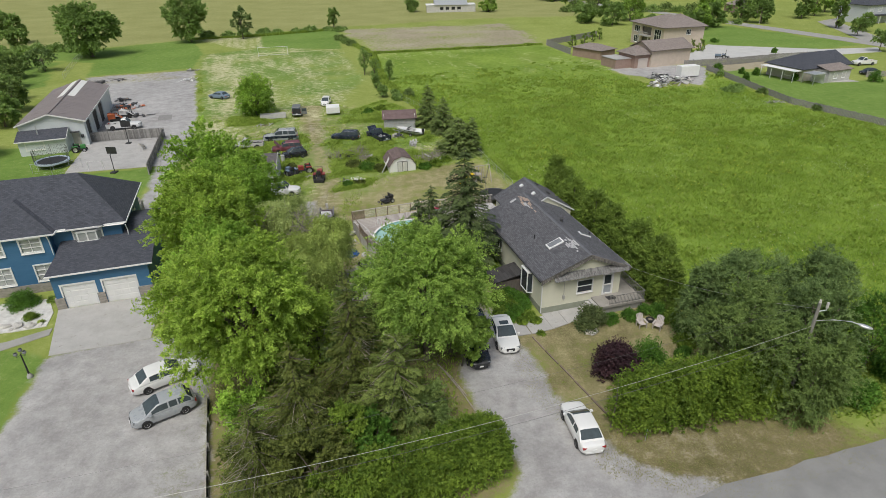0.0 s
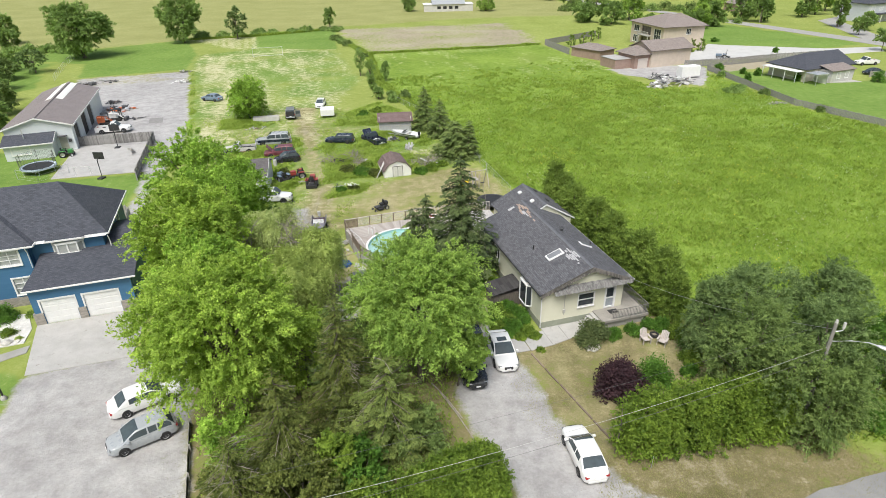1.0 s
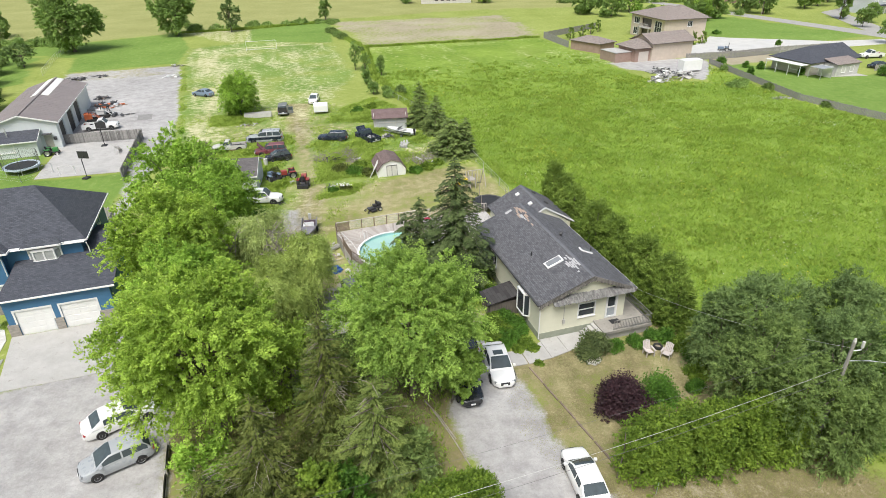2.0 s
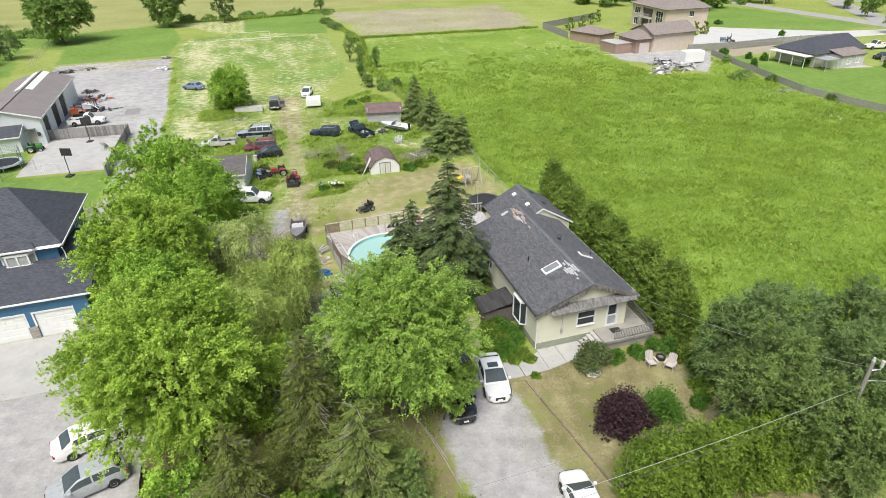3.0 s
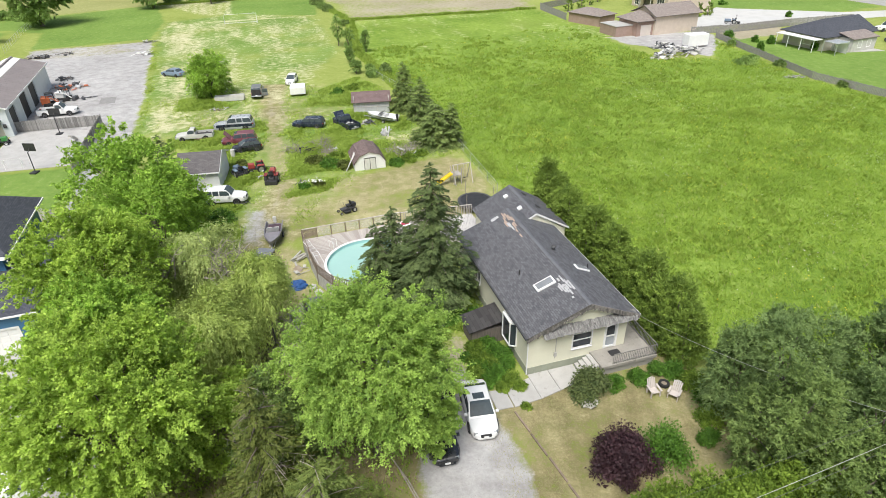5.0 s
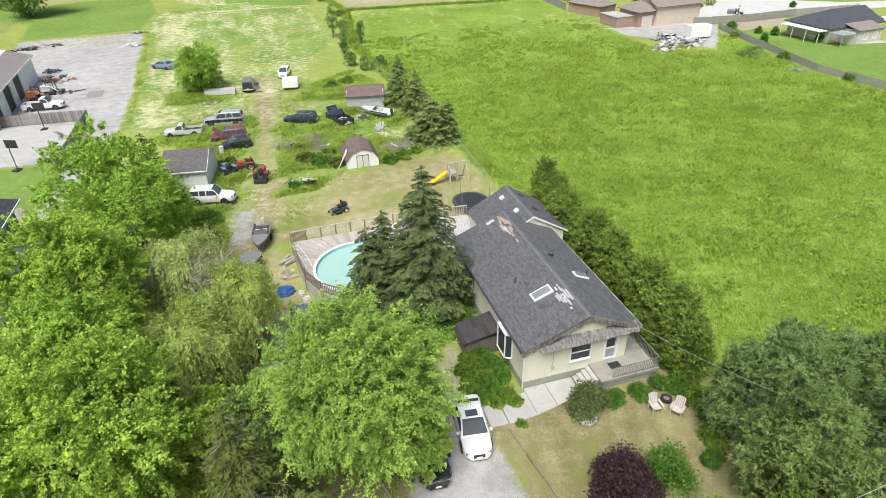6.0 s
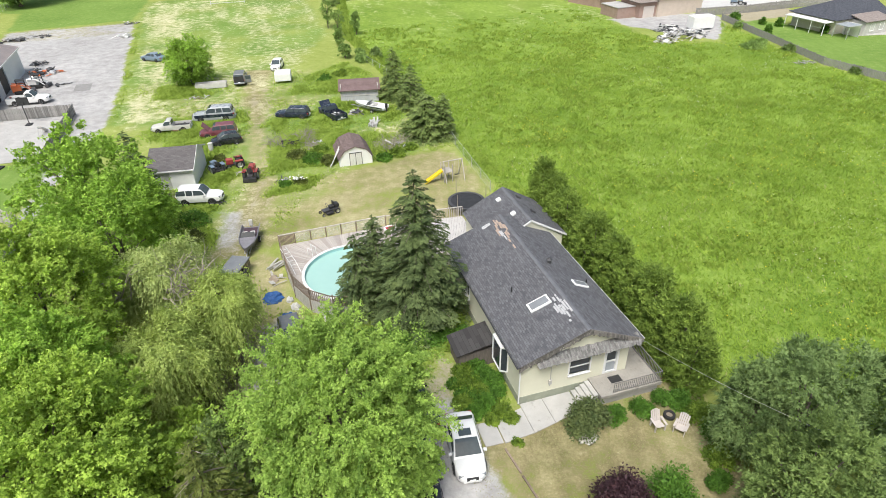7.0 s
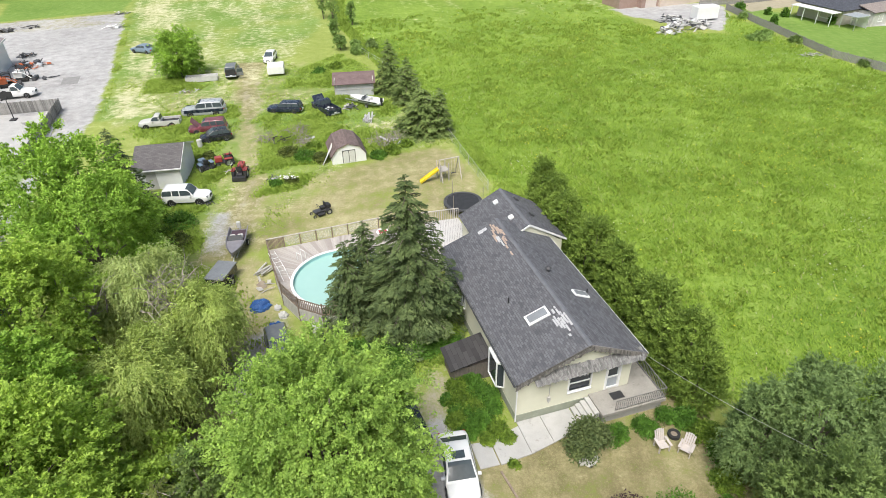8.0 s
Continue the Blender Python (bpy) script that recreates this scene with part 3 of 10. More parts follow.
WEED_BEDS = [[(-15.8, 76.2), (-16.6, 84.5), (-18.0, 92.4), (-12.0, 91.6), (-7.0, 89.6), (-1.0, 88.0), (1.8, 83.6), (-3.5, 80.6), (-8.0, 79.4), (-11.6, 78.6)],
             [(-14.6, 71.6), (-13.6, 76.2), (-9.0, 76.6), (-9.6, 73.4)],
             [(-35.0, 90.0), (-33.0, 96.0), (-23.0, 99.0), (-20.5, 92.0), (-20.6, 84.0), (-22.0, 78.0), (-25.4, 81.0), (-29.0, 84.0)],
             [(-22.5, 72.6), (-19.0, 72.4), (-18.0, 80.0), (-21.0, 82.0)],
             [(-19.6, 91.5), (-13.0, 91.0), (-5.0, 90.0), (0.0, 94.0), (-3.0, 101.0), (-12.0, 103.0), (-13.0, 97.5), (-19.0, 94.5)],
             [(-19.0, 104.0), (-9.0, 104.5), (-5.0, 112.0), (-12.0, 122.0), (-17.0, 114.0)],
             [(-24.0, 60.0), (-16.6, 62.0), (-18.4, 71.0), (-24.0, 70.0)],
             [(-29.5, 105.0), (-38.0, 103.0), (-40.0, 110.0), (-32.0, 112.0)],
             [(8.8, 64.0), (9.6, 73.2), (5.8, 84.6), (8.0, 85.0), (13.0, 71.0), (13.0, 66.0)],
             [(3.0, 47.8), (5.8, 48.0), (4.6, 53.0), (2.4, 53.5)],
             [(-6.0, 45.0), (2.0, 45.5), (4.0, 48.0), (2.6, 53.6), (-1.5, 52.0), (-6.0, 51.2)],
             [(4.6, 42.2), (7.8, 41.8), (7.2, 46.0), (4.8, 46.2)],
             [(25.0, 31.8), (27.6, 29.0), (60.0, 39.0), (60.0, 46.0), (24.0, 36.0)],
             [(-40.2, 93.2), (-39.0, 93.2), (-46.0, 114.5), (-61.5, 157.0), (-63.0, 157.0), (-47.2, 114.3)]]


def ground_lines(lo, hi, step, far):
    fine = list(np.arange(lo, hi + step / 2, step))
    out, d = [], step
    left, right = [lo], [hi]
    while right[-1] < far:
        d *= 1.35
        right.append(right[-1] + d)
        left.append(left[-1] - d)
    return np.array(left[:0:-1] + fine + right[1:])


gx, gy = np.meshgrid(ground_lines(-92, 96, 0.8, 3000), ground_lines(8, 244, 0.8, 3000), indexing="ij")
g_rng = np.random.default_rng(5)
wob = (value_noise(gx, gy, 2.3, g_rng) - 0.5) * 1.0 + (value_noise(gx, gy, 0.9, g_rng) - 0.5) * 0.5
patch = value_noise(gx, gy, 9.0, g_rng) * 0.6 + value_noise(gx, gy, 3.1, g_rng) * 0.4


def cover(outlines, soft=0.7, wobble=1.0):
    best = np.zeros(gx.shape)
    for o in outlines:
        best = np.maximum(best, np.clip(0.5 + (inside(gx, gy, o) + wob * wobble) / (2 * soft), 0, 1))
    return best


z_gravel = np.maximum(cover([DRIVE, NEIGHBOUR_DRIVE], 0.5, 0.5), cover([SHOP_YARD, RUBBLE_YARD], 0.6, 0.9))
z_gravel = z_gravel * (1 - cover([[(1.4, 48.4), (5.2, 48.4), (5.3, 43.6), (1.4, 42.6)]], 0.8, 1.0) * (0.75 + 0.3 * patch))
z_gravel = np.maximum(z_gravel, cover(GRAVEL_SPOTS, 0.9, 1.6) * (0.4 + 0.45 * patch))
# the shop's yard stops at the grass strip by the boundary; the drives meet the road
z_dry = np.maximum(np.maximum(cover([BACK_YARD], 1.0, 1.6) * (0.1 + 0.75 * patch), cover([FRONT_LAWN], 1.0, 1.0) * (0.45 + 0.5 * value_noise(gx, gy, 1.7, g_rng))), cover([VERGE], 0.8, 0.8) * (0.45 + 0.7 * patch))
track_wear = cover([TRACK], 0.9, 1.0)
z_dry = np.maximum(z_dry, track_wear * (0.42 + 0.6 * patch))
z_dry = np.maximum(z_dry, cover([YARD], 2.0, 2.5) * 0.42 * patch)
z_dry = np.maximum(z_dry, cover([[(-17.5, 18.0), (-4.0, 17.5), (0.0, 20.4), (6.4, 26.0), (2.6, 31.0), (1.4, 36.0), (2.2, 44.0), (-10.0, 50.0), (-20.0, 46.0)]], 1.0, 1.5) * (0.42 + 0.45 * patch))
streak = value_noise(gx * 0.956 + gy * 0.292, (gy * 0.956 - gx * 0.292) * 0.14, 1.6, g_rng) * 0.6 + value_noise(gx, gy, 4.5, g_rng) * 0.4
z_straw = cover([STRIP], 1.5, 2.0) * np.clip(0.02 + 0.66 * streak, 0, 0.56)
z_straw = np.maximum(z_straw, cover([YARD], 2.0, 2.0) * np.clip(0.75 * patch - 0.12, 0, 0.48))
rows = 0.5 + 0.5 * np.sin((gx * 0.956 + gy * 0.292) * 2.6)
z_straw = np.maximum(z_straw, cover([PLOT], 1.0, 0.8) * (0.26 + 0.3 * streak + 0.2 * rows))
z_straw = np.maximum(z_straw, cover([BOUNDARY_BAND], 2.0, 3.0) * np.clip(0.14 + 0.78 * streak, 0, 0.66))
drag = value_noise((gx + gy * 0.35) * 0.22, gy - gx * 0.35, 1.3, g_rng) * 0.6 + value_noise(gx, gy, 5.0, g_rng) * 0.4
z_hay = cover([BACK_YARD], 1.0, 1.6) * np.clip(1.7 * drag - 0.3, 0.0, 1.1)
z_hay = np.maximum(z_hay, cover([FRONT_LAWN], 1.0, 1.0) * (0.05 + 0.65 * value_noise(gx, gy, 1.9, g_rng)))
z_hay = np.maximum(z_hay, cover([[(-15.0, 62.0), (-10.2, 61.0), (-7.0, 51.0), (-5.5, 46.0), (-9.0, 43.0), (-12.5, 47.0)]], 1.0, 1.5) * (0.4 + 0.75 * drag))
z_dry = np.maximum(z_dry, cover([[(-15.0, 62.0), (-10.2, 61.0), (-7.6, 53.0), (-6.5, 47.0), (-9.0, 43.0), (-13.5, 47.0)]], 1.0, 1.5) * (0.3 + 0.5 * patch))
z_hay = np.maximum(z_hay, track_wear * (0.35 + 0.5 * drag))
z_hay = np.maximum(z_hay, cover([YARD], 2.0, 2.5) * np.clip(1.1 * drag - 0.22, 0, 0.6))
cross_line = np.clip(1 - np.abs(gy - (184.5 + 0.26 * (gx + 40))) / 1.6, 0, 1) * (gx > -58) * (gx < -30)
z_straw = np.maximum(z_straw, cross_line * (0.4 + 0.7 * patch))
z_crop = cover([CROP], 2.0, 3.0)
z_soil = cover([BROWN_FIELD], 2.5, 4.0) * (0.46 + 0.5 * value_noise(gx, gy * 2.0, 11.0, g_rng))
z_soil = np.maximum(z_soil, cover([GARDEN_BEDS], 0.8, 0.6))
z_soil = np.maximum(z_soil, cover([VERGE], 1.0, 1.2) * (0.03 + 0.4 * patch))
z_gravel = z_gravel * (1 - 0.75 * cover([YARD_END], 1.5, 2.5) * patch)
z_soil = np.maximum(z_soil, cover([YARD_END], 1.5, 2.5) * 0.7)
z_gravel = z_gravel * (1 - 0.6 * cover([FENCE_SIDE], 0.9, 1.2) * patch)
ruts = [[(x0 - 0.45, y0), (x1 - 0.45, y1), (x1 + 0.45, y1), (x0 + 0.45, y0)] for x0, y0, x1, y1 in ((-14.6, 61.0, -15.2, 76.0), (-15.2, 76.0, -19.3, 90.0), (-19.3, 90.0, -24.5, 108.0), (-13.2, 66.0, -13.5, 76.0), (-13.5, 76.0, -17.5, 90.0), (-17.5, 90.0, -22.6, 108.0))]
z_soil = np.maximum(z_soil, cover([[(2.2, 48.0), (4.7, 48.0), (5.0, 43.0), (2.2, 42.0)]], 0.8, 1.2) * (0.35 + 0.5 * patch))
z_soil = np.maximum(z_soil, cover(ruts, 0.55, 0.5) * (0.42 + 0.45 * patch))
z_lawn = np.maximum(cover(LAWNS, 0.8, 0.8), cover([YARD, STRIP], 2.0, 2.0) * (0.35 + 0.5 * value_noise(gx, gy, 5.0, g_rng)))
z_tall = cover([TALL], 1.2, 1.5)
back_field = cover([BACK_FIELD], 1.5, 1.5)
z_tall = np.maximum(z_tall, back_field * (0.55 + 0.5 * value_noise(gx, gy, 8.0, g_rng)))
z_straw = np.maximum(z_straw, back_field * np.clip(0.9 * streak - 0.33, 0, 0.3))
gz = z_tall * ((value_noise(gx, gy, 7.0, g_rng) - 0.35) * 0.28) + np.clip((np.hypot(gx, gy - 100) - 500) / 2500, 0, 1) * 2.0
lush = cover(WEED_BEDS, 1.2, 2.0) * (0.55 + 0.45 * patch)
z_dry, z_hay, z_straw, z_soil = z_dry * (1 - 0.85 * lush), z_hay * (1 - 0.9 * lush), z_straw * (1 - 0.9 * lush), z_soil * (1 - 0.8 * lush)
z_tall = np.maximum(z_tall, lush * 0.75)
nx, ny = gx.shape
g_idx = np.arange(nx * ny).reshape(nx, ny)
g_faces = np.stack([g_idx[:-1, :-1], g_idx[1:, :-1], g_idx[1:, 1:], g_idx[:-1, 1:]], -1).reshape(-1, 4)
ground = numpy_mesh("ground", np.stack([gx, gy, gz], -1).reshape(-1, 3), g_faces, GROUND)
for zone_name, chans in (("zone_a", (z_tall, z_dry, z_gravel, z_hay)), ("zone_b", (z_crop, z_soil, z_lawn, z_straw))):
    att = ground.data.color_attributes.new(zone_name, "FLOAT_COLOR", "POINT")
    att.data.foreach_set("color", np.stack(chans, -1).astype(np.float32).ravel())
ground.data.shade_smooth()
tagged(ground, "flat meadow, lawns, gravel drives and crop land", "ground", kind="structure")


def flat_slab(name, outline, z, material, label, category, thick=0.15):
    ob = part(name, slab(bmesh.new(), outline, z - thick, z), material, None)
    return tagged(ob, label, category, kind="structure")




def along_road(name, points, width, material, label, z):
    a, b = Vector(points[0]), Vector(points[1])
    n = Vector((-(b - a).y, (b - a).x)).normalized() * width
    bm = bmesh.new()
    steps = int((b - a).length / 1.5)
    rnd = random.Random(3)
    rows = []
    for k in range(steps + 1):
        p = a.lerp(b, k / steps)
        j = rnd.uniform(-0.16, 0.16)
        rows.append([(p.x + n.x * (0 + j / width), p.y + n.y * (j / width), z), (p.x + n.x, p.y + n.y, z), (p.x + n.x, p.y + n.y, z - 0.2), (p.x + n.x * (j / width), p.y + n.y * (j / width), z - 0.2)])
    loft(bm, rows)
    return tagged(part(name, bm, material, None), label, "road", kind="structure")


along_road("road", [(110.0, road_y(110.0) - 0.0), (-120.0, road_y(-120.0))], 7.0, ASPHALT, "grey asphalt country road with worn edges", 0.035)
flat_slab("concrete_apron", [(-34.6, 44.7), (-26.0, 47.4), (-24.4, 40.2), (-31.6, 38.05)], 0.05, CONCRETE, "pale concrete apron before the garage doors", "driveway")
flat_slab("sport_pad", [(-54.1, 80.6), (-41.6, 83.2), (-46.2, 96.2), (-58.4, 95.4)], 0.06, CONCRETE, "pale concrete pad with play equipment", "pad")
flat_slab("house_path", [(-48.0, 36.2), (-36.2, 40.0), (-33.5, 41.9), (-33.2, 40.9), (-35.9, 38.8), (-48.0, 34.8)], 0.05, CONCRETE_OLD, "grey concrete path to the front door", "path")
flat_slab("pale_driveway", [(62.0, 158.5), (67.0, 167.0), (80.3, 184.5), (84.0, 182.0), (108.5, 173.2), (124.5, 174.5), (121.0, 167.5), (104.7, 163.9), (84.0, 160.5)], 0.05, PALE_DRIVE, "broad pale concrete driveway", "driveway")
flat_slab("street", [(127.0, 60.0), (127.5, 172.0), (124.0, 182.0), (94.0, 262.0), (60.0, 340.0), (66.0, 342.0), (100.0, 264.0), (131.0, 184.0), (138.0, 172.0), (137.0, 60.0)], 0.05, CONCRETE_OLD, "pale grey side street", "road")
flat_slab("cross_street", [(128.0, 186.0), (140.0, 232.0), (180.0, 262.0), (181.0, 255.0), (146.0, 228.0), (135.0, 184.0)], 0.052, CONCRETE_OLD, "pale grey cross street", "road")
flat_slab("patio", [(76.0, 141.0), (84.0, 131.0), (92.0, 131.5), (91.0, 134.0), (84.0, 140.0)], 0.05, CONCRETE, "pale concrete patio round the bungalow", "patio")

# ---- houses ----
def rect_wall(parent, name, x0, x1, z0, z1, y, thick, material, holes=(), axis="x", label=""):
    """A wall of thickness between two heights with rectangular openings through it. axis x: runs along x at y; axis y: runs along y at x."""
    xs = sorted({x0, x1, *[h[0] for h in holes], *[h[1] for h in holes]})
    zs = sorted({z0, z1, *[h[2] for h in holes], *[h[3] for h in holes]})
    bm = bmesh.new()
    for a, b in zip(xs, xs[1:]):
        for c, d in zip(zs, zs[1:]):
            mx, mz = (a + b) / 2, (c + d) / 2
            if any(h[0] < mx < h[1] and h[2] < mz < h[3] for h in holes):
                continue
            if axis == "x":
                box(bm, a, y, c, b, y + thick, d)
            else:
                box(bm, y, a, c, y + thick, b, d)
    bmesh.ops.remove_doubles(bm, verts=bm.verts, dist=0.001)
    return part(name, bm, material, parent, label)


def window(parent, x0, x1, z0, z1, y, axis="x", out=-1, bars=1, glass=None, rows=1, frame_w=0.09, name="window", label="white framed window"):
    """A framed window with panes, sash bars and a sill; out: the side that faces outdoors."""
    def bx(a, b, c, d, lo, hi):
        bm = bmesh.new()
        p0, p1 = sorted((y + out * lo, y + out * hi))
        return box(bm, a, p0, c, b, p1, d) if axis == "x" else box(bm, p0, a, c, p1, b, d)
    w = part(name, bx(x0, x1, z0, z1, -0.1, -0.06), glass or GLASS, parent, label)
    fr = bmesh.new()
    for a, b, c, d in ((x0 - frame_w, x0, z0 - frame_w, z1 + frame_w), (x1, x1 + frame_w, z0 - frame_w, z1 + frame_w), (x0, x1, z1, z1 + frame_w), (x0, x1, z0 - frame_w, z0)):
        p0, p1 = sorted((y + out * 0.05, y - out * 0.08))
        box(fr, a, p0, c, b, p1, d) if axis == "x" else box(fr, p0, a, c, p1, b, d)
    part("window_frame", fr, WHITE, w)
    for k in range(1, bars + 1):
        m = x0 + (x1 - x0) * k / (bars + 1)
        part("sash_bar", bx(m - 0.025, m + 0.025, z0, z1, -0.05, 0.01), WHITE, w)
    for k in range(1, rows):
        m = z0 + (z1 - z0) * k / rows
        part("sash_bar", bx(x0, x1, m - 0.03, m + 0.03, -0.05, 0.012), WHITE, w)
    part("window_sill", bx(x0 - frame_w, x1 + frame_w, z0 - frame_w - 0.06, z0 - frame_w, -0.02, 0.11), WHITE, w)
    return w


def beam(bm, a, b, w, h):
    """A straight rectangular bar from a to b, w wide and h high."""
    a, b = Vector(a), Vector(b)
    d = (b - a).normalized()
    s = d.cross(Vector((0.0, 0.0, 1.0)))
    s = s.normalized() if s.length > 1e-4 else Vector((1.0, 0.0, 0.0))
    u = s.cross(d)
    loft(bm, [[p + s * i * w / 2 + u * j * h / 2 for i, j in ((-1, -1), (1, -1), (1, 1), (-1, 1))] for p in (a, b)])
    return bm


RIDGE = surface("ridge_shingles", (0.105, 0.108, 0.122), (0.165, 0.168, 0.188), 14, 1.5, 0.9, bump=0.3)


def gable_roof(parent, x0, x1, y0, y1, z_eave, xr, z_ridge, over, material, thick=0.14):
    """Two slopes with a ridge along y at xr; over: how far the gables are overshot. x0, x1 are the eave lines."""
    roof_plane("roof_slope", [(x0, y0 - over, z_eave), (x0, y1 + over, z_eave), (xr, y1 + over, z_ridge), (xr, y0 - over, z_ridge)], material, parent, thick)
    roof_plane("roof_slope", [(x1, y1 + over, z_eave), (x1, y0 - over, z_eave), (xr, y0 - over, z_ridge), (xr, y1 + over, z_ridge)], material, parent, thick)
    sl, sr = (z_ridge - z_eave) / (xr - x0), (z_ridge - z_eave) / (x1 - xr)
    cap = loft(bmesh.new(), [[(xr - 0.15, y, z_ridge - 0.15 * sl - 0.02), (xr - 0.15, y, z_ridge - 0.15 * sl + 0.01), (xr, y, z_ridge + 0.012), (xr + 0.15, y, z_ridge - 0.15 * sr + 0.01), (xr + 0.15, y, z_ridge - 0.15 * sr - 0.02)] for y in (y0 - over, y1 + over)])
    part("ridge_cap", cap, RIDGE, parent)


def bungalow():
    h = thing("bungalow", 8.4, 42.9, 0, 16, "cream stucco bungalow with a patched grey shingle roof", "house")
    EZ, RZ, XR, W, D = 3.5, 5.3, 4.25, 7.5, 14.0
    front_z = 3.42
    rect_wall(h, "front_wall", 0, W, 0.6, front_z, 0, 0.22, STUCCO, [(3.35, 4.75, 1.55, 2.7), (5.85, 6.75, 0.86, 2.9)])
    rect_wall(h, "side_wall", 0.22, D, 0.6, 3.4, 0, 0.22, STUCCO, [(1.9, 3.7, 1.1, 3.0), (9.3, 10.6, 1.6, 2.7)], axis="y")
    rect_wall(h, "side_wall", 0.22, D, 0.6, 3.4, W - 0.22, 0.22, STUCCO, [(5.0, 6.4, 1.5, 2.7)], axis="y")
    rect_wall(h, "back_wall", 0.22, W - 0.22, 0.6, 3.4, D - 0.22, 0.22, STUCCO)
    gable = [(0.0, 3.42), (W, 3.42), (W, 3.62), (XR, 5.12), (0.0, 3.45)]
    part("gable", prism(bmesh.new(), gable, 0.003, 0.2), STUCCO, h)
    part("gable", prism(bmesh.new(), gable, D - 0.2, D - 0.003), STUCCO, h)
    base = bmesh.new()
    box(base, -0.03, -0.03, 0, W + 0.03, D + 0.03, 0.6, 0.02)
    part("foundation", base, STUCCO_BASE, h, "sage painted foundation")
    part("floor", boxed(0.2, 0.2, 0.6, W - 0.2, D - 0.2, 0.7), WOOD, h)
    part("ceiling", boxed(0.2, 0.2, 3.2, W - 0.2, D - 0.2, 3.3), WHITE, h)
    gable_roof(h, -0.28, 8.25, 0, D, EZ, XR, RZ, 0.3, SHINGLE)
    # the wider wing behind
    A0, A1, AR, ay0, ay1 = 2.75, 9.75, 6.45, 13.15, 19.0
    rect_wall(h, "wing_wall", ay0 + 0.2, ay1, 0.0, 3.0, A0 + 0.35, 0.2, STUCCO, axis="y")
    rect_wall(h, "wing_wall", ay0 + 0.2, ay1, 0.0, 3.0, A1 - 0.55, 0.2, STUCCO, [(15.0, 16.0, 1.2, 2.4)], axis="y")
    rect_wall(h, "wing_wall", W, A1 - 0.35, 0.0, 3.1, ay0 + 0.02, 0.2, STUCCO, [(8.0, 8.8, 1.4, 2.5)])
    rect_wall(h, "wing_wall", A0 + 0.55, A1 - 0.55, 0.0, 3.1, ay1 - 0.2, 0.2, STUCCO)
    wing = [(A0 + 0.4, 3.0), (A1 - 0.4, 3.0), (AR, 4.9)]
    part("wing_gable", prism(bmesh.new(), wing, ay0 + 0.0, ay0 + 0.15), STUCCO, h)
    part("wing_gable", prism(bmesh.new(), wing, ay1 - 0.2, ay1 - 0.05), STUCCO, h)
    gable_roof(h, A0, A1, ay0, ay1, 3.1, AR, 5.05, 0.12, SHINGLE)
    fas = bmesh.new()
    beam(fas, (AR, ay0 - 0.14, 4.97), (A1 + 0.02, ay0 - 0.14, 3.04), 0.04, 0.15)
    beam(fas, (AR, ay0 - 0.14, 4.97), (AR - 1.7, ay0 - 0.14, 4.02), 0.04, 0.15)
    part("fascia", fas, WHITE, h, "white gable fascia")
    window(h, 8.0, 8.8, 1.4, 2.5, ay0 + 0.02, bars=0)
    window(h, 15.0, 16.0, 1.2, 2.4, A1 - 0.35, axis="y", out=1)
    # front
    window(h, 3.35, 4.75, 1.55, 2.7, 0, bars=0, rows=2)
    door = part("front_door", boxed(5.93, 0.05, 0.86, 6.67, 0.1, 2.84), surface("grey_screen_door", (0.30, 0.33, 0.36), (0.38, 0.41, 0.44), 20, 2, 0.4), h, "white framed screen door")
    fr = bmesh.new()
    for a in ((5.78, -0.05, 0.86, 5.93, 0.12, 2.98), (6.67, -0.05, 0.86, 6.82, 0.12, 2.98), (5.93, -0.05, 2.84, 6.67, 0.12, 2.98), (5.93, -0.02, 0.86, 6.67, 0.04, 1.0), (5.93, -0.02, 1.8, 6.67, 0.04, 1.9)):
        box(fr, *a)
    part("door_frame", fr, WHITE, door)
    part("door_pane", boxed(6.0, 0.03, 1.92, 6.6, 0.048, 2.78), GLASS, door)
    part("door_handle", boxed(6.56, -0.04, 1.72, 6.62, 0.04, 1.78, bevel=0.01), GALV, door)
    # shake-covered pent roof over the front, in ragged courses
    pent = part("pent_roof", loft(bmesh.new(), [[(x, -0.02, 3.72), (x, -0.5, 3.36), (x, -0.5, 3.3), (x, -0.02, 3.55)] for x in (0.9, 7.9)]), SHAKES, h, "weathered shake pent roof above the door")
    rnd = random.Random(8)
    shake = boxed(-0.05, -0.005, -0.01, 0.05, 0.27, 0.01)
    sm = bpy.data.meshes.new("shake")
    shake.to_mesh(sm)
    shake.free()
    sm.materials.append(SHAKES)
    for row in range(3):
        x = 0.95 + 0.03 * row
        while x < 7.95:
            t = row / 3
            yy, zz = -0.6 + 0.2 * row + rnd.uniform(-0.09, 0.05), 3.335 + 0.15 * row + rnd.uniform(0, 0.02)
            piece("shake", sm, pent, pose(x, yy, zz, 37, rnd.uniform(-2, 2), rnd.uniform(-2.5, 2.5)))
            x += rnd.uniform(0.085, 0.115)
    # ragged shakes up the rakes of the front gable
    sm2 = sm.copy()
    sm2.materials[0] = SHAKES_DARK
    rake = part("rake_trim", beam(bmesh.new(), (-0.2, -0.3, 3.4), (XR, -0.3, 5.2), 0.05, 0.2), SHAKES_DARK, h, "weathered shake rake edge")
    part("rake_trim", beam(bmesh.new(), (XR, -0.3, 5.2), (8.2, -0.3, 3.4), 0.05, 0.2), SHAKES_DARK, h)
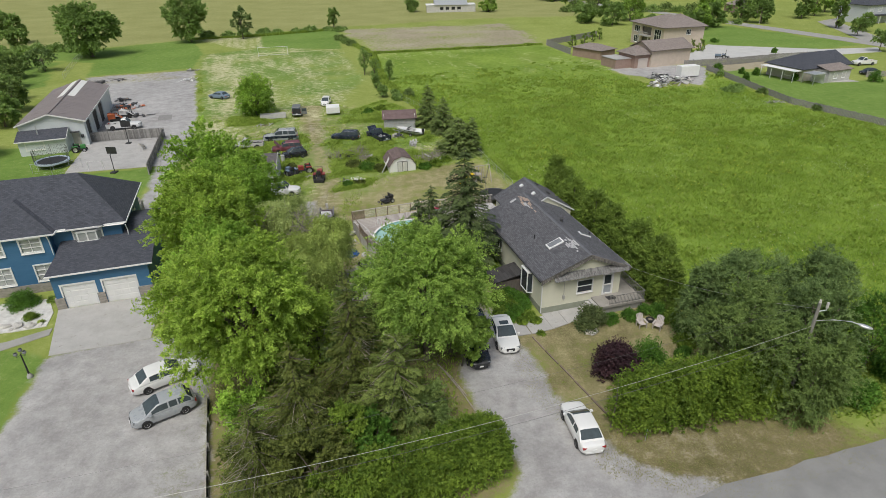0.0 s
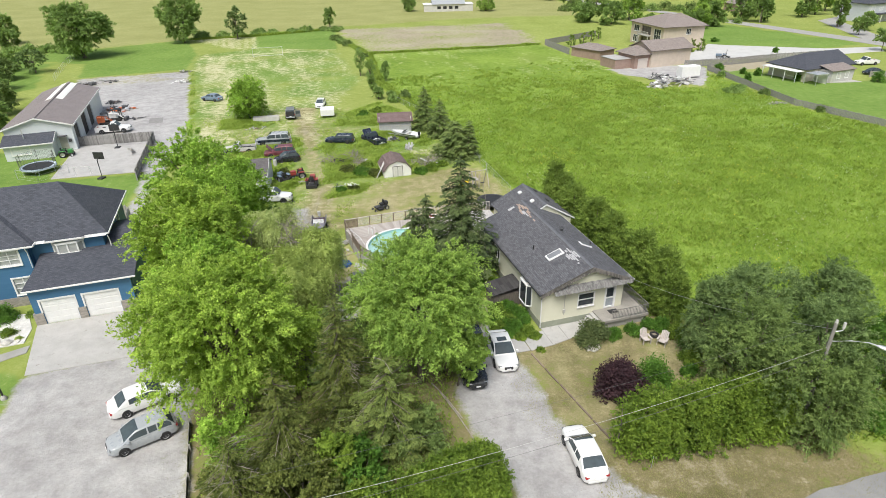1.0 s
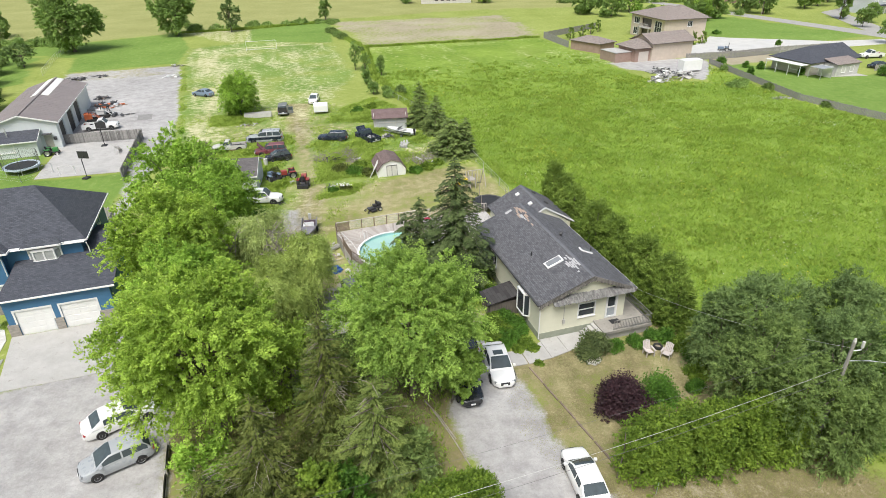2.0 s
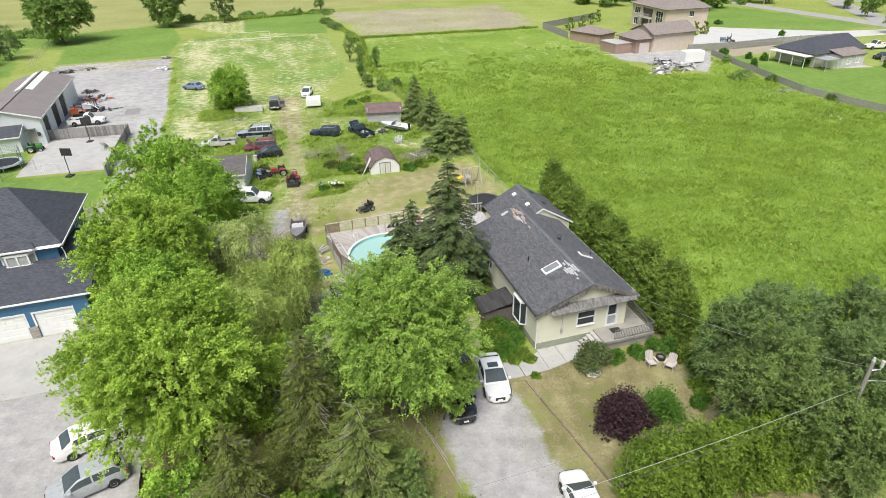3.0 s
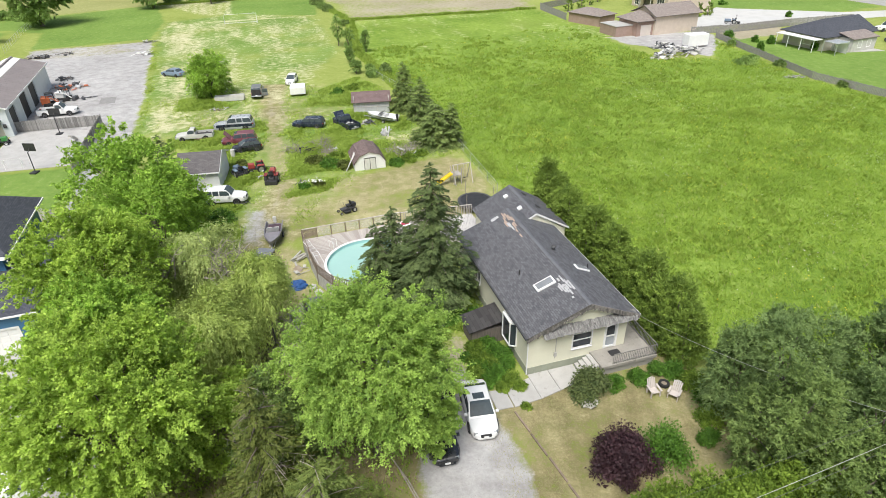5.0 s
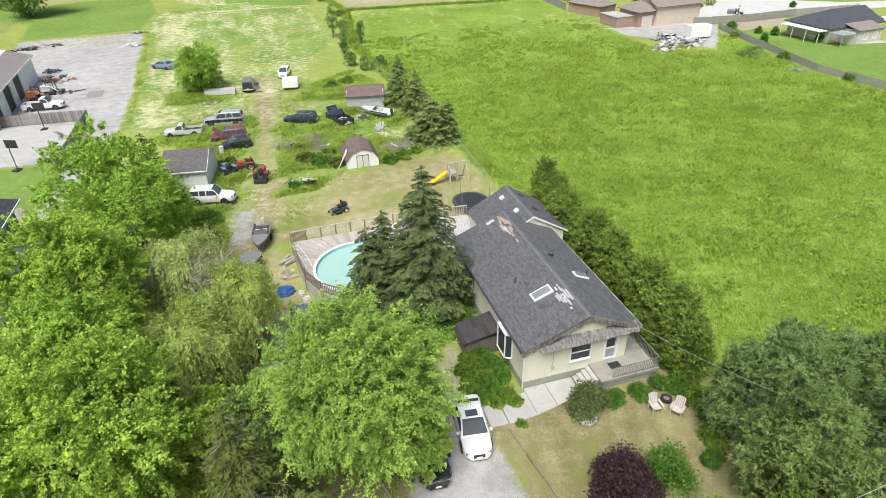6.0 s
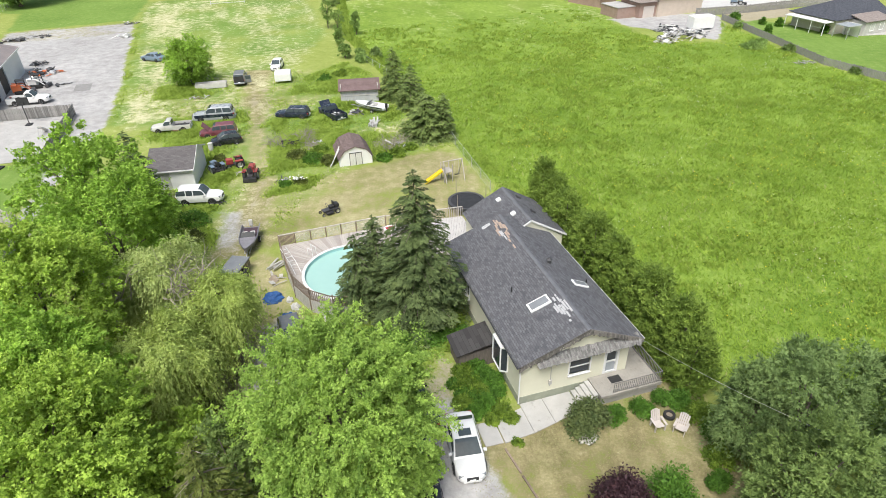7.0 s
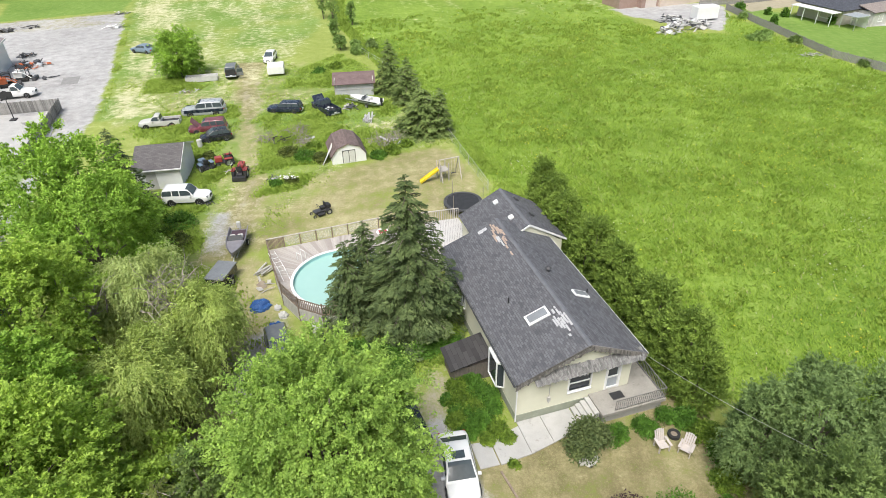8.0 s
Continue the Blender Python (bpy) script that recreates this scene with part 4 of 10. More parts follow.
    for k in range(84):
        t = k / 83
        x = -0.25 + 8.4 * t
        z = EZ + (RZ - EZ) * (1 - abs(x - XR) / (XR + 0.28)) if x < XR else EZ + (RZ - EZ) * (1 - (x - XR) / 4.2)
        piece("shake", sm2, rake, pose(x, -0.36, z - 0.3 - rnd.uniform(0, 0.14), 88, rnd.uniform(-14, 14), 0))
    # bay window on the side, bent out from the wall
    bay = part("bay_window", loft(bmesh.new(), [[(-0.02, 1.9, z), (-0.42, 2.15, z), (-0.42, 3.45, z), (-0.02, 3.7, z)] for z in (1.1, 3.0)]), GLASS, h, "dark bay window in white frames")
    fb = bmesh.new()
    for z in (1.05, 3.02):
        loft(fb, [[(0.0, 1.85, q), (-0.47, 2.12, q), (-0.47, 3.48, q), (0.0, 3.75, q)] for q in (z - 0.05, z + 0.05)])
    for x, y in ((-0.03, 1.9), (-0.44, 2.15), (-0.44, 3.45), (-0.03, 3.7)):
        box(fb, x - 0.035, y - 0.045, 1.05, x + 0.035, y + 0.045, 3.05)
    part("window_frame", fb, WHITE, bay)
    window(h, 9.3, 10.6, 1.6, 2.7, 0, axis="y", out=-1)
    # eave gutters and the corner downpipe
    gut = bmesh.new()
    beam(gut, (-0.33, -0.28, 3.42), (-0.33, D + 0.2, 3.42), 0.1, 0.1)
    part("gutter", gut, DARK_GREY, h, "narrow dark eave gutter")
    gut2 = bmesh.new()
    beam(gut2, (8.28, -0.28, 3.42), (8.28, D - 1.0, 3.42), 0.05, 0.08)
    part("gutter", gut2, WHITE, h)
    part("downpipe", tubed([(-0.3, -0.2, 3.38), (-0.1, -0.09, 3.1), (-0.06, -0.08, 2.6), (-0.06, -0.08, 0.15)], 0.045, 8), WHITE, h, "white downpipe at the corner")
    conduit = tubed([(2.05, -0.05, 3.3), (2.05, -0.05, 1.0)], 0.025, 6)
    box(conduit, 1.95, -0.12, 1.2, 2.15, -0.003, 1.55, 0.01)
    part("electric_meter", conduit, surface("meter_grey", (0.42, 0.41, 0.38), (0.52, 0.51, 0.48)), h)
    # skylights, vents and bare patches on the slopes
    def on_left(x):
        return EZ + (RZ - EZ) * (x + 0.28) / (XR + 0.28)

    def on_right(x):
        return EZ + (RZ - EZ) * (8.25 - x) / (8.25 - XR)
    tilt_l = math.degrees(math.atan2(RZ - EZ, XR + 0.28))
    tilt_r = math.degrees(math.atan2(RZ - EZ, 8.25 - XR))

    def roof_piece(name, x, y, bm, mat, right=False, lift=0.0, label=""):
        ob = part(name, bm, mat, h, label)
        ob.matrix_local = pose(x, y, (on_right(x) if right else on_left(x)) + lift, 0, tilt_r if right else -tilt_l, 0)
        return ob
    sk = roof_piece("skylight", 2.72, 3.55, boxed(-0.75, -0.42, 0, 0.75, 0.42, 0.12, bevel=0.02), WHITE, label="white framed skylight")
    g = boxed(-0.62, -0.3, 0.11, 0.62, 0.3, 0.17, bevel=0.04)
    part("dome", g, SKYLIGHT, sk)
    sk2 = roof_piece("skylight", 6.55, 5.15, boxed(-0.6, -0.32, 0, 0.6, 0.32, 0.1, bevel=0.02), WHITE, True)
    part("dome", boxed(-0.5, -0.22, 0.09, 0.5, 0.22, 0.14, bevel=0.03), SKYLIGHT, sk2)
    def torn(course, v, end, chance, mat):
        """One torn shingle course: ragged strips of uneven length along it."""
        v += rnd.uniform(-0.12, 0.12)
        while v < end:
            ln = rnd.uniform(0.18, 0.7)
            if rnd.random() < chance:
                hw = rnd.uniform(0.055, 0.074)
                roof_piece("bare_patch", course + rnd.uniform(-0.015, 0.015), v, boxed(-hw, 0, 0, hw, min(ln, end + 0.1 - v), 0.01), mat, lift=0.004 + rnd.uniform(0, 0.004))
            v += ln * rnd.uniform(1.0, 1.12)
    for course, v, end in ((3.36, 2.05, 2.9), (3.5, 1.7, 2.85), (3.64, 1.0, 2.65), (3.78, 1.35, 2.5), (3.84, 2.85, 3.55), (3.93, 1.9, 2.95), (4.06, 1.75, 2.8)):
        torn(course, v, end, 0.93, WHITE_PATCH)
    for course, v, end in ((3.4, 3.6, 4.3), (3.62, 2.9, 3.4), (3.78, 3.6, 4.0)):
        torn(course, v, end, 0.25, WHITE_PATCH)
    for course, v, end in ((3.32, 11.9, 12.6), (3.46, 12.4, 13.2), (3.6, 12.3, 13.9), (3.66, 9.8, 10.9), (3.74, 11.0, 13.8), (3.88, 11.4, 13.4), (4.0, 12.0, 12.8)):
        torn(course, v, end, 0.88, BARE_PATCH)
    torn(3.44, 11.6, 12.3, 1.0, WHITE_PATCH)
    torn(3.56, 11.0, 12.2, 0.9, WHITE_PATCH)
    for k in range(5):
        roof_piece("bare_patch", 2.9 + rnd.uniform(-0.2, 0.2), 13.55 + rnd.uniform(-0.25, 0.25), boxed(-0.17, -0.15, 0, 0.17, 0.15, 0.012), WHITE_PATCH, lift=0.004 + 0.001 * k)
    vent = tubed([(0, 0, -0.2), (0, 0, 0.3)], 0.13, 12)
    disc(vent, (0, 0, 0.36), 0.22, "z", 0.14, 16, 0.1)
    v = part("roof_vent", vent, DARK_GREY, h)
    v.location = (5.3, 7.45, on_right(5.3))
    for x, y in ((1.75, 5.8), (7.2, 5.4)):
        p = part("vent_pipe", tubed([(0, 0, -0.2), (0, 0, 0.4)], 0.05, 8), BLACK, h)
        p.location = (x, y, on_left(x) if x < XR else on_right(x))
    for x, y, m in ((5.55, 17.7, WHITE), (5.75, 14.95, WHITE), (7.3, 17.7, DARK_GREY), (7.6, 15.3, DARK_GREY)):
        z = 3.1 + 1.95 * ((x - A0) / (AR - A0) if x < AR else (A1 - x) / (A1 - AR))
        bv = boxed(-0.2, -0.2, -0.02, 0.2, 0.2, 0.16, bevel=0.04)
        v = part("roof_vent", bv, m, h)
        v.matrix_local = pose(x, y, z, 0, -27 if x < AR else 30, 0)
    fl = part("flashing", boxed(-0.35, -0.22, 0, 0.35, 0.22, 0.02), BLACK, h)
    fl.matrix_local = pose(4.7, 13.1, 4.45, 0, 20, 20)
    # porch
    po = part("porch", slab(bmesh.new(), [(4.75, -1.8), (9.05, -1.8), (9.05, 3.2), (W + 0.05, 3.2), (W + 0.05, -0.05), (4.75, -0.05)], 0.62, 0.86), PORCH_STONE, h, "concrete porch with an iron rail")
    pb = bmesh.new()
    slab(pb, [(4.9, -1.65), (8.9, -1.65), (8.9, 3.1), (W + 0.1, 3.1), (W + 0.1, -0.1), (4.9, -0.1)], 0.0, 0.62)
    part("porch_base", pb, CONCRETE_OLD, po)
    part("door_mat", boxed(5.95, -0.95, 0.862, 6.75, -0.4, 0.885), BLACK, po)
    for a, b in (((5.6, -1.72), (8.98, -1.72)), ((8.98, -1.72), (8.98, 3.1))):
        rail = bmesh.new()
        for z in (1.0, 1.72):
            beam(rail, (*a, z), (*b, z), 0.04, 0.05)
        part("handrail", rail, RAIL_IRON, po)
        n = int(math.dist(a, b) / 0.14)
        bal = boxed(-0.012, -0.012, 0.86, 0.012, 0.012, 1.72)
        bme = bpy.data.meshes.new("baluster")
        bal.to_mesh(bme)
        bal.free()
        bme.materials.append(RAIL_IRON)
        for k in range(n + 1):
            t = k / n
            piece("baluster", bme, po, pose(a[0] + (b[0] - a[0]) * t, a[1] + (b[1] - a[1]) * t, 0))
    for k in range(4):
        part("step", boxed(3.55 + 0.3 * k, -1.45, 0, 3.9 + 0.3 * k if k < 3 else 4.75, -0.12, 0.2 * (k + 1) - 0.02 * k, bevel=0.02), CONCRETE, po)
    # low side entry with its own dark roof
    le = part("side_entry", boxed(-2.6, 3.95, 0, -0.05, 5.95, 1.35), surface("dark_boards", (0.10, 0.085, 0.075), (0.18, 0.155, 0.135), 14, 2, 0.9, bump=0.4, stretch=(5, 5, 0.6)), h, "low side entry under a dark roof")
    roof_plane("entry_roof", [(-2.85, 3.8, 1.42), (-2.85, 6.1, 1.42), (-0.03, 6.1, 2.0), (-0.03, 3.8, 2.0)], ENTRY_FELT, le, 0.08)
    return h


bungalow()


def concrete_walk():
    w = thing("front_walk", 8.4, 42.9, 0, 16, "cracked concrete walk slabs to the porch steps", "path", kind="structure")
    for k, o in enumerate(([(-3.1, -2.45), (-1.98, -2.5), (-1.98, -0.85), (-3.1, -0.7)], [(-1.9, -2.55), (0.02, -2.4), (0.02, -0.35), (-1.9, -0.85)], [(0.05, -2.4), (1.55, -2.1), (1.55, -0.06), (0.05, -0.06)], [(1.58, -2.1), (3.5, -1.6), (3.5, -0.06), (1.58, -0.06)])):
        part("walk_slab", slab(bmesh.new(), o, -0.1, 0.06 + 0.004 * (k % 2)), CONCRETE, w)
    return w


concrete_walk()


def blue_house():
    h = thing("blue_house", -34.55, 44.76, 0, 17, "two-storey blue house with charcoal hip roof and double garage", "house")
    # garage volume
    rect_wall(h, "garage_wall", 0.1, 8.0, 0.0, 3.45, 0, 0.25, SIDING_BLUE, [(0.75, 3.35, 0.0, 2.3), (4.05, 6.75, 0.0, 2.3)])
    part("garage_body", boxed(0.1, 0.6, 0, 8.0, 9.0, 3.4), SIDING_BLUE, h)
    part("garage_gable", loft(bmesh.new(), [[(q, 0.62, 3.402), (q, 0.62, 3.6), (q, 7.6, 4.84), (q, 9.0, 4.55), (q, 9.0, 3.402)] for q in (7.8, 8.0)]), SIDING_BLUE, h)
    for a, b in ((-0.06, 0.72), (3.38, 4.02), (6.78, 8.06)):
        part("stone_pier", boxed(a, -0.06, 0, b, 0.2, 1.15, bevel=0.01), STONE, h, "grey stone pier")
    for a, b in ((0.75, 3.35), (4.05, 6.75)):
        d = part("garage_door", boxed(a, 0.08, 0.0, b, 0.14, 2.3), WHITE, h, "white panelled garage door")
        for r in range(4):
            for c in range(4):
                w = (b - a) / 4
                part("door_panel", boxed(a + w * c + 0.06, 0.055, 0.575 * r + 0.06, a + w * (c + 1) - 0.06, 0.085, 0.575 * (r + 1) - 0.05, bevel=0.012), WHITE, d)
        tr = bmesh.new()
        box(tr, a - 0.14, -0.03, 1.15, a, 0.16, 2.3)
        box(tr, b, -0.03, 1.15, b + 0.14, 0.16, 2.3)
        box(tr, a - 0.14, -0.03, 2.3, b + 0.14, 0.16, 2.46)
        part("door_trim", tr, WHITE, d)
    roof_plane("garage_roof", [(-0.15, -0.28, 3.58), (8.5, -0.28, 3.58), (8.5, 4.95, 4.52), (0.5, 4.95, 4.52)], SHINGLE_BLUE, h)
    roof_plane("garage_roof", [(5.62, 4.953, 4.52), (8.5, 4.953, 4.52), (8.5, 7.6, 4.98), (5.62, 7.6, 4.98)], SHINGLE_BLUE, h)
    roof_plane("garage_roof", [(8.5, 11.0, 4.3), (5.62, 11.0, 4.3), (5.62, 7.603, 4.98), (8.5, 7.603, 4.98)], SHINGLE_BLUE, h)
    roof_plane("garage_roof", [(-0.16, 2.9, 3.58), (-0.16, -0.28, 3.58), (0.49, 4.95, 4.52), (0.3, 4.95, 4.52)], SHINGLE_BLUE, h)
    gt = bmesh.new()
    beam(gt, (-0.18, -0.33, 3.51), (8.53, -0.33, 3.51), 0.1, 0.12)
    part("gutter", gt, WHITE, h)
    # upper floors
    rect_wall(h, "front_wall", -0.25, 5.6, 2.9, 5.75, 4.9, 0.25, SIDING_BLUE, [(1.8, 3.6, 4.35, 5.3)])
    rect_wall(h, "front_wall", -6.2, -0.25, 0.9, 5.75, 4.1, 0.25, SIDING_BLUE, [(-2.7, -1.1, 4.2, 5.45), (-2.2, -0.7, 1.25, 2.75), (-5.6, -4.2, 4.2, 5.45), (-5.6, -4.2, 1.2, 2.8)])
    part("stone_plinth", boxed(-6.25, 4.03, 0, -0.2, 4.35, 0.9), STONE, h, "grey stone plinth")
    part("wing_side", boxed(-0.48, 4.12, 0, -0.25, 5.1, 5.75), SIDING_BLUE, h)
    part("house_body", boxed(-13.0, 5.3, 0, 5.58, 14.8, 5.7), SIDING_BLUE, h)
    part("house_body", boxed(-6.18, 4.5, 0, -0.5, 5.3, 5.7), SIDING_BLUE, h)
    rect_wall(h, "front_wall", -13.0, -6.2, 0.0, 5.75, 4.9, 0.25, SIDING_BLUE, [(-8.4, -7.0, 4.2, 5.4), (-8.4, -7.0, 1.0, 2.6)])
    for a, b, c, d, y in ((-2.7, -1.1, 4.2, 5.45, 4.1), (-2.2, -0.7, 1.25, 2.75, 4.1), (-5.6, -4.2, 4.2, 5.45, 4.1), (-5.6, -4.2, 1.2, 2.8, 4.1), (-8.4, -7.0, 4.2, 5.4, 4.9), (-8.4, -7.0, 1.0, 2.6, 4.9)):
        window(h, a, b, c, d, y, bars=1, rows=3, glass=PALE_PANE, frame_w=0.14)
    bay = part("bay_window", loft(bmesh.new(), [[(1.45, 4.9, z), (1.9, 4.45, z), (3.5, 4.45, z), (3.95, 4.9, z)] for z in (4.4, 5.35)]), PALE_PANE, h, "white framed bay window")
    fb = bmesh.new()
    for z in (4.36, 5.37):
        loft(fb, [[(1.38, 4.9, q), (1.85, 4.38, q), (3.55, 4.38, q), (4.02, 4.9, q)] for q in (z - 0.09, z + 0.09)])
    for x, y in ((1.48, 4.86), (1.9, 4.44), (2.7, 4.44), (3.5, 4.44), (3.92, 4.86)):
        box(fb, x - 0.06, y - 0.05, 4.3, x + 0.06, y + 0.05, 5.42)
    part("window_frame", fb, WHITE, bay)
    part("bay_base", loft(bmesh.new(), [[(1.45, 4.9, z), (1.9, 4.42, z), (3.5, 4.42, z), (3.95, 4.9, z)] for z in (3.9, 4.26)]), SIDING_BLUE, bay)
    window(h, 7.0, 8.0, 4.2, 5.4, 5.58, axis="y", out=1, rows=2, glass=PALE_PANE)
    window(h, 11.0, 12.0, 4.2, 5.4, 5.58, axis="y", out=1, rows=2, glass=PALE_PANE)
    # main hip roof with a forward projection
    E, R = 5.8, 9.35
    x0, x1, y0, y1 = -13.6, 6.2, 4.6, 15.4
    yr = (y0 + y1) / 2
    run = (y1 - y0) / 2
    roof_plane("roof_slope", [(x0, y0, E), (x1, y0, E), (x1 - run + 1.1, yr, R), (x0 + run, yr, R)], SHINGLE_BLUE, h)
    roof_plane("roof_slope", [(x1, y0, E), (x1, y1, E), (x1 - run + 1.1, yr, R)], SHINGLE_BLUE, h)
    roof_plane("roof_slope", [(x1, y1, E), (x0, y1, E), (x0 + run, yr, R), (x1 - run + 1.1, yr, R)], SHINGLE_BLUE, h)
    roof_plane("roof_slope", [(x0, y1, E), (x0, y0, E), (x0 + run, yr, R)], SHINGLE_BLUE, h)
    p0, p1, py = -6.7, 0.3, 3.8
    pm, top = (p0 + p1) / 2, E + (p1 - p0) / 2 * (R - E) / run
    ytop = y0 + (top - E) * run / (R - E)
    roof_plane("roof_slope", [(p0, py, E), (p1, py, E), (pm, py + (p1 - p0) / 2, top)], SHINGLE_BLUE, h)
    roof_plane("roof_slope", [(p1, py, E), (p1, y0, E), (pm, ytop, top), (pm, py + (p1 - p0) / 2, top)], SHINGLE_BLUE, h)
    roof_plane("roof_slope", [(p0, y0, E), (p0, py, E), (pm, py + (p1 - p0) / 2, top), (pm, ytop, top)], SHINGLE_BLUE, h)
    roof_plane("bay_roof", [(1.1, 4.36, E), (4.3, 4.36, E), (3.9, 4.9, E + 0.5), (1.5, 4.9, E + 0.5)], SHINGLE_BLUE, h)
    gt = bmesh.new()
    for a, b in (((p0, py), (p1, py)), ((p1, py), (p1, y0)), ((p1, y0), (1.0, y0)), ((1.0, y0), (1.3, 4.31)), ((1.3, 4.31), (4.1, 4.31)), ((4.1, 4.31), (4.4, y0)), ((4.4, y0), (x1, y0)), ((x1, y0), (x1, y1)), ((x0, y0), (p0, y0))):
        beam(gt, (*a, E - 0.05), (*b, E - 0.05), 0.1, 0.14)
    part("gutter", gt, WHITE, h)
    part("soffit", boxed(-13.4, 4.4, E - 0.16, 6.0, 15.2, E - 0.12), WHITE, h)
    for x, y, z in ((-0.36, 3.86, 5.6), (6.15, 4.35, 5.6)):
        part("downpipe", tubed([(x, y, z), (x, y + 0.25, z - 0.5), (x, y + 0.25, 3.6)], 0.05, 6), WHITE, h)
    return h


blue_house()

# ---- trees, hedges and shrubs ----
def sphere_dirs(rng, n, up=0.0):
    v = unit(rng.normal(size=(n, 3)))
    v[:, 2] += up
    return unit(v)


def clump_leaves(rng, centres, radii, per, squash=0.75, up=0.25):
    """Leaf places and outward directions on the shells of leafy clumps."""
    n = len(centres) * per
    i = np.repeat(np.arange(len(centres)), per)
    d = sphere_dirs(rng, n, up)
    r = radii[i] * (0.15 + 0.95 * rng.random(n) ** 0.7)
    at = centres[i] + d * r[:, None] * np.array([1, 1, squash])
    return at, d, i


def tufts(rng, root, way, reach, k, leaf, thin=0.2, droop=0.3, upright=0.35, loose=0.45):
    """Leaves in tufts, one tuft to a shoot: dense towards its tip, hanging a little under their own weight."""
    q = np.repeat(np.arange(len(root)), k)
    n = len(q)
    u = rng.random(n) ** 0.75
    across = rng.normal(size=(n, 3)) * (thin * reach[q] * (1.2 - 0.85 * u))[:, None]
    at = root[q] + way[q] * (reach[q] * u)[:, None] + across
    at[:, 2] -= droop * reach[q] * u * u
    nr = unit(way[q] + 1.6 * across / reach[q][:, None])
    normal = nr * 0.9 + np.array([0, 0, upright]) + rng.normal(size=(n, 3)) * loose
    along = nr + rng.normal(size=(n, 3)) * 0.6 - np.array([0, 0, 0.35])
    return at, along, normal, leaf * (0.6 + 0.8 * rng.random(n))


def even_dirs(rng, n, up=0.0):
    """Directions spread evenly over a sphere, a little shaken."""
    i = np.arange(n) + 0.5
    z, a = 1 - 2 * i / n, i * 2.399963 + rng.random() * 6.28
    w = np.sqrt(1 - z * z)
    d = np.stack([w * np.cos(a), w * np.sin(a), z], 1) + rng.normal(size=(n, 3)) * 0.22
    d[:, 2] += up
    return unit(d)


def broadleaf(name, x, y, h, r, z0, label, mat, seed, n_clump=60, per=260, leaf=0.26, lean=(0, 0), trunk_r=0.28, squash=1.0, group="", upright=0.55, bottom=0.1, wide=0.9, shoot=0.0, full=0.92, lobes=0):
    """A broad-leaved tree: a tapered trunk, limbs, uneven lobes, and on the lobes shoots with tufts of leaves."""
    rng = np.random.default_rng(seed)
    t = thing(name, x, y, 0, 0, label, "tree", group)
    H = h - z0
    half = np.array([r, r * squash, H * 0.5])
    c = np.array([lean[0], lean[1], z0 + H * 0.5])
    lump = 1.3 if lobes else 1.0
    lobes = lobes or max(12, n_clump // 4)
    ld = even_dirs(rng, lobes, 0.12)
    boxy = np.sign(ld) * np.abs(ld) ** full
    cent = c + boxy * half * (0.36 + 0.36 * rng.random(lobes))[:, None]
    lr = (0.15 + 0.15 * rng.random(lobes)) * lump
    m = n_clump * 10
    pick = rng.integers(0, lobes, m)
    d = unit(sphere_dirs(rng, m, 0.1) + 0.45 * ld[pick])
    root = cent[pick] + d * half * (lr[pick] * (0.35 + 0.65 * rng.random(m) ** 0.6))[:, None]
    out = unit(root - c + np.array([0, 0, 0.01]))
    way = unit(d * 0.6 + out * 0.6 + np.array([0, 0, 0.3]) + rng.normal(size=(m, 3)) * 0.35)
    reach = (shoot or 0.42 + 0.1 * r) * (0.4 + 1.1 * rng.random(m) ** 1.7)
    at, along, normal, s = tufts(rng, root, way, reach, max(8, per // 10), leaf, 0.13, 0.32, upright)
    keep = at[:, 2] > bottom
    leaves("crown", at[keep], along[keep], normal[keep], s[keep], s[keep] * wide, mat, t, small=True)
    bm = bmesh.new()
    top = Vector((lean[0], lean[1], z0 + H * 0.55))
    tube(bm, [(0, 0, -0.1), (lean[0] * 0.1, lean[1] * 0.1, 0.5), (lean[0] * 0.5, lean[1] * 0.5, z0 + H * 0.2), top], [trunk_r * 1.35, trunk_r, trunk_r * 0.7, trunk_r * 0.25], 8)
    for q in rng.permutation(lobes)[: min(16, lobes)]:
        e = Vector(cent[q])
        f = 0.15 + 0.35 * rng.random()
        s0 = Vector((lean[0] * f, lean[1] * f, z0 * 0.7 + H * f * 0.8))
        mid = s0.lerp(e, 0.5) + Vector((0, 0, 0.08 * r))
        if leaf <= 0.2:
            part("limb", tubed([s0, mid, e], [trunk_r * 0.42, trunk_r * 0.25, 0.03], 5), BARK, t, smooth=True)
        else:
            tube(bm, [s0, mid, e], [trunk_r * 0.42, trunk_r * 0.25, 0.03], 5)
    part("trunk", bm, BARK, t, smooth=True)
    return t


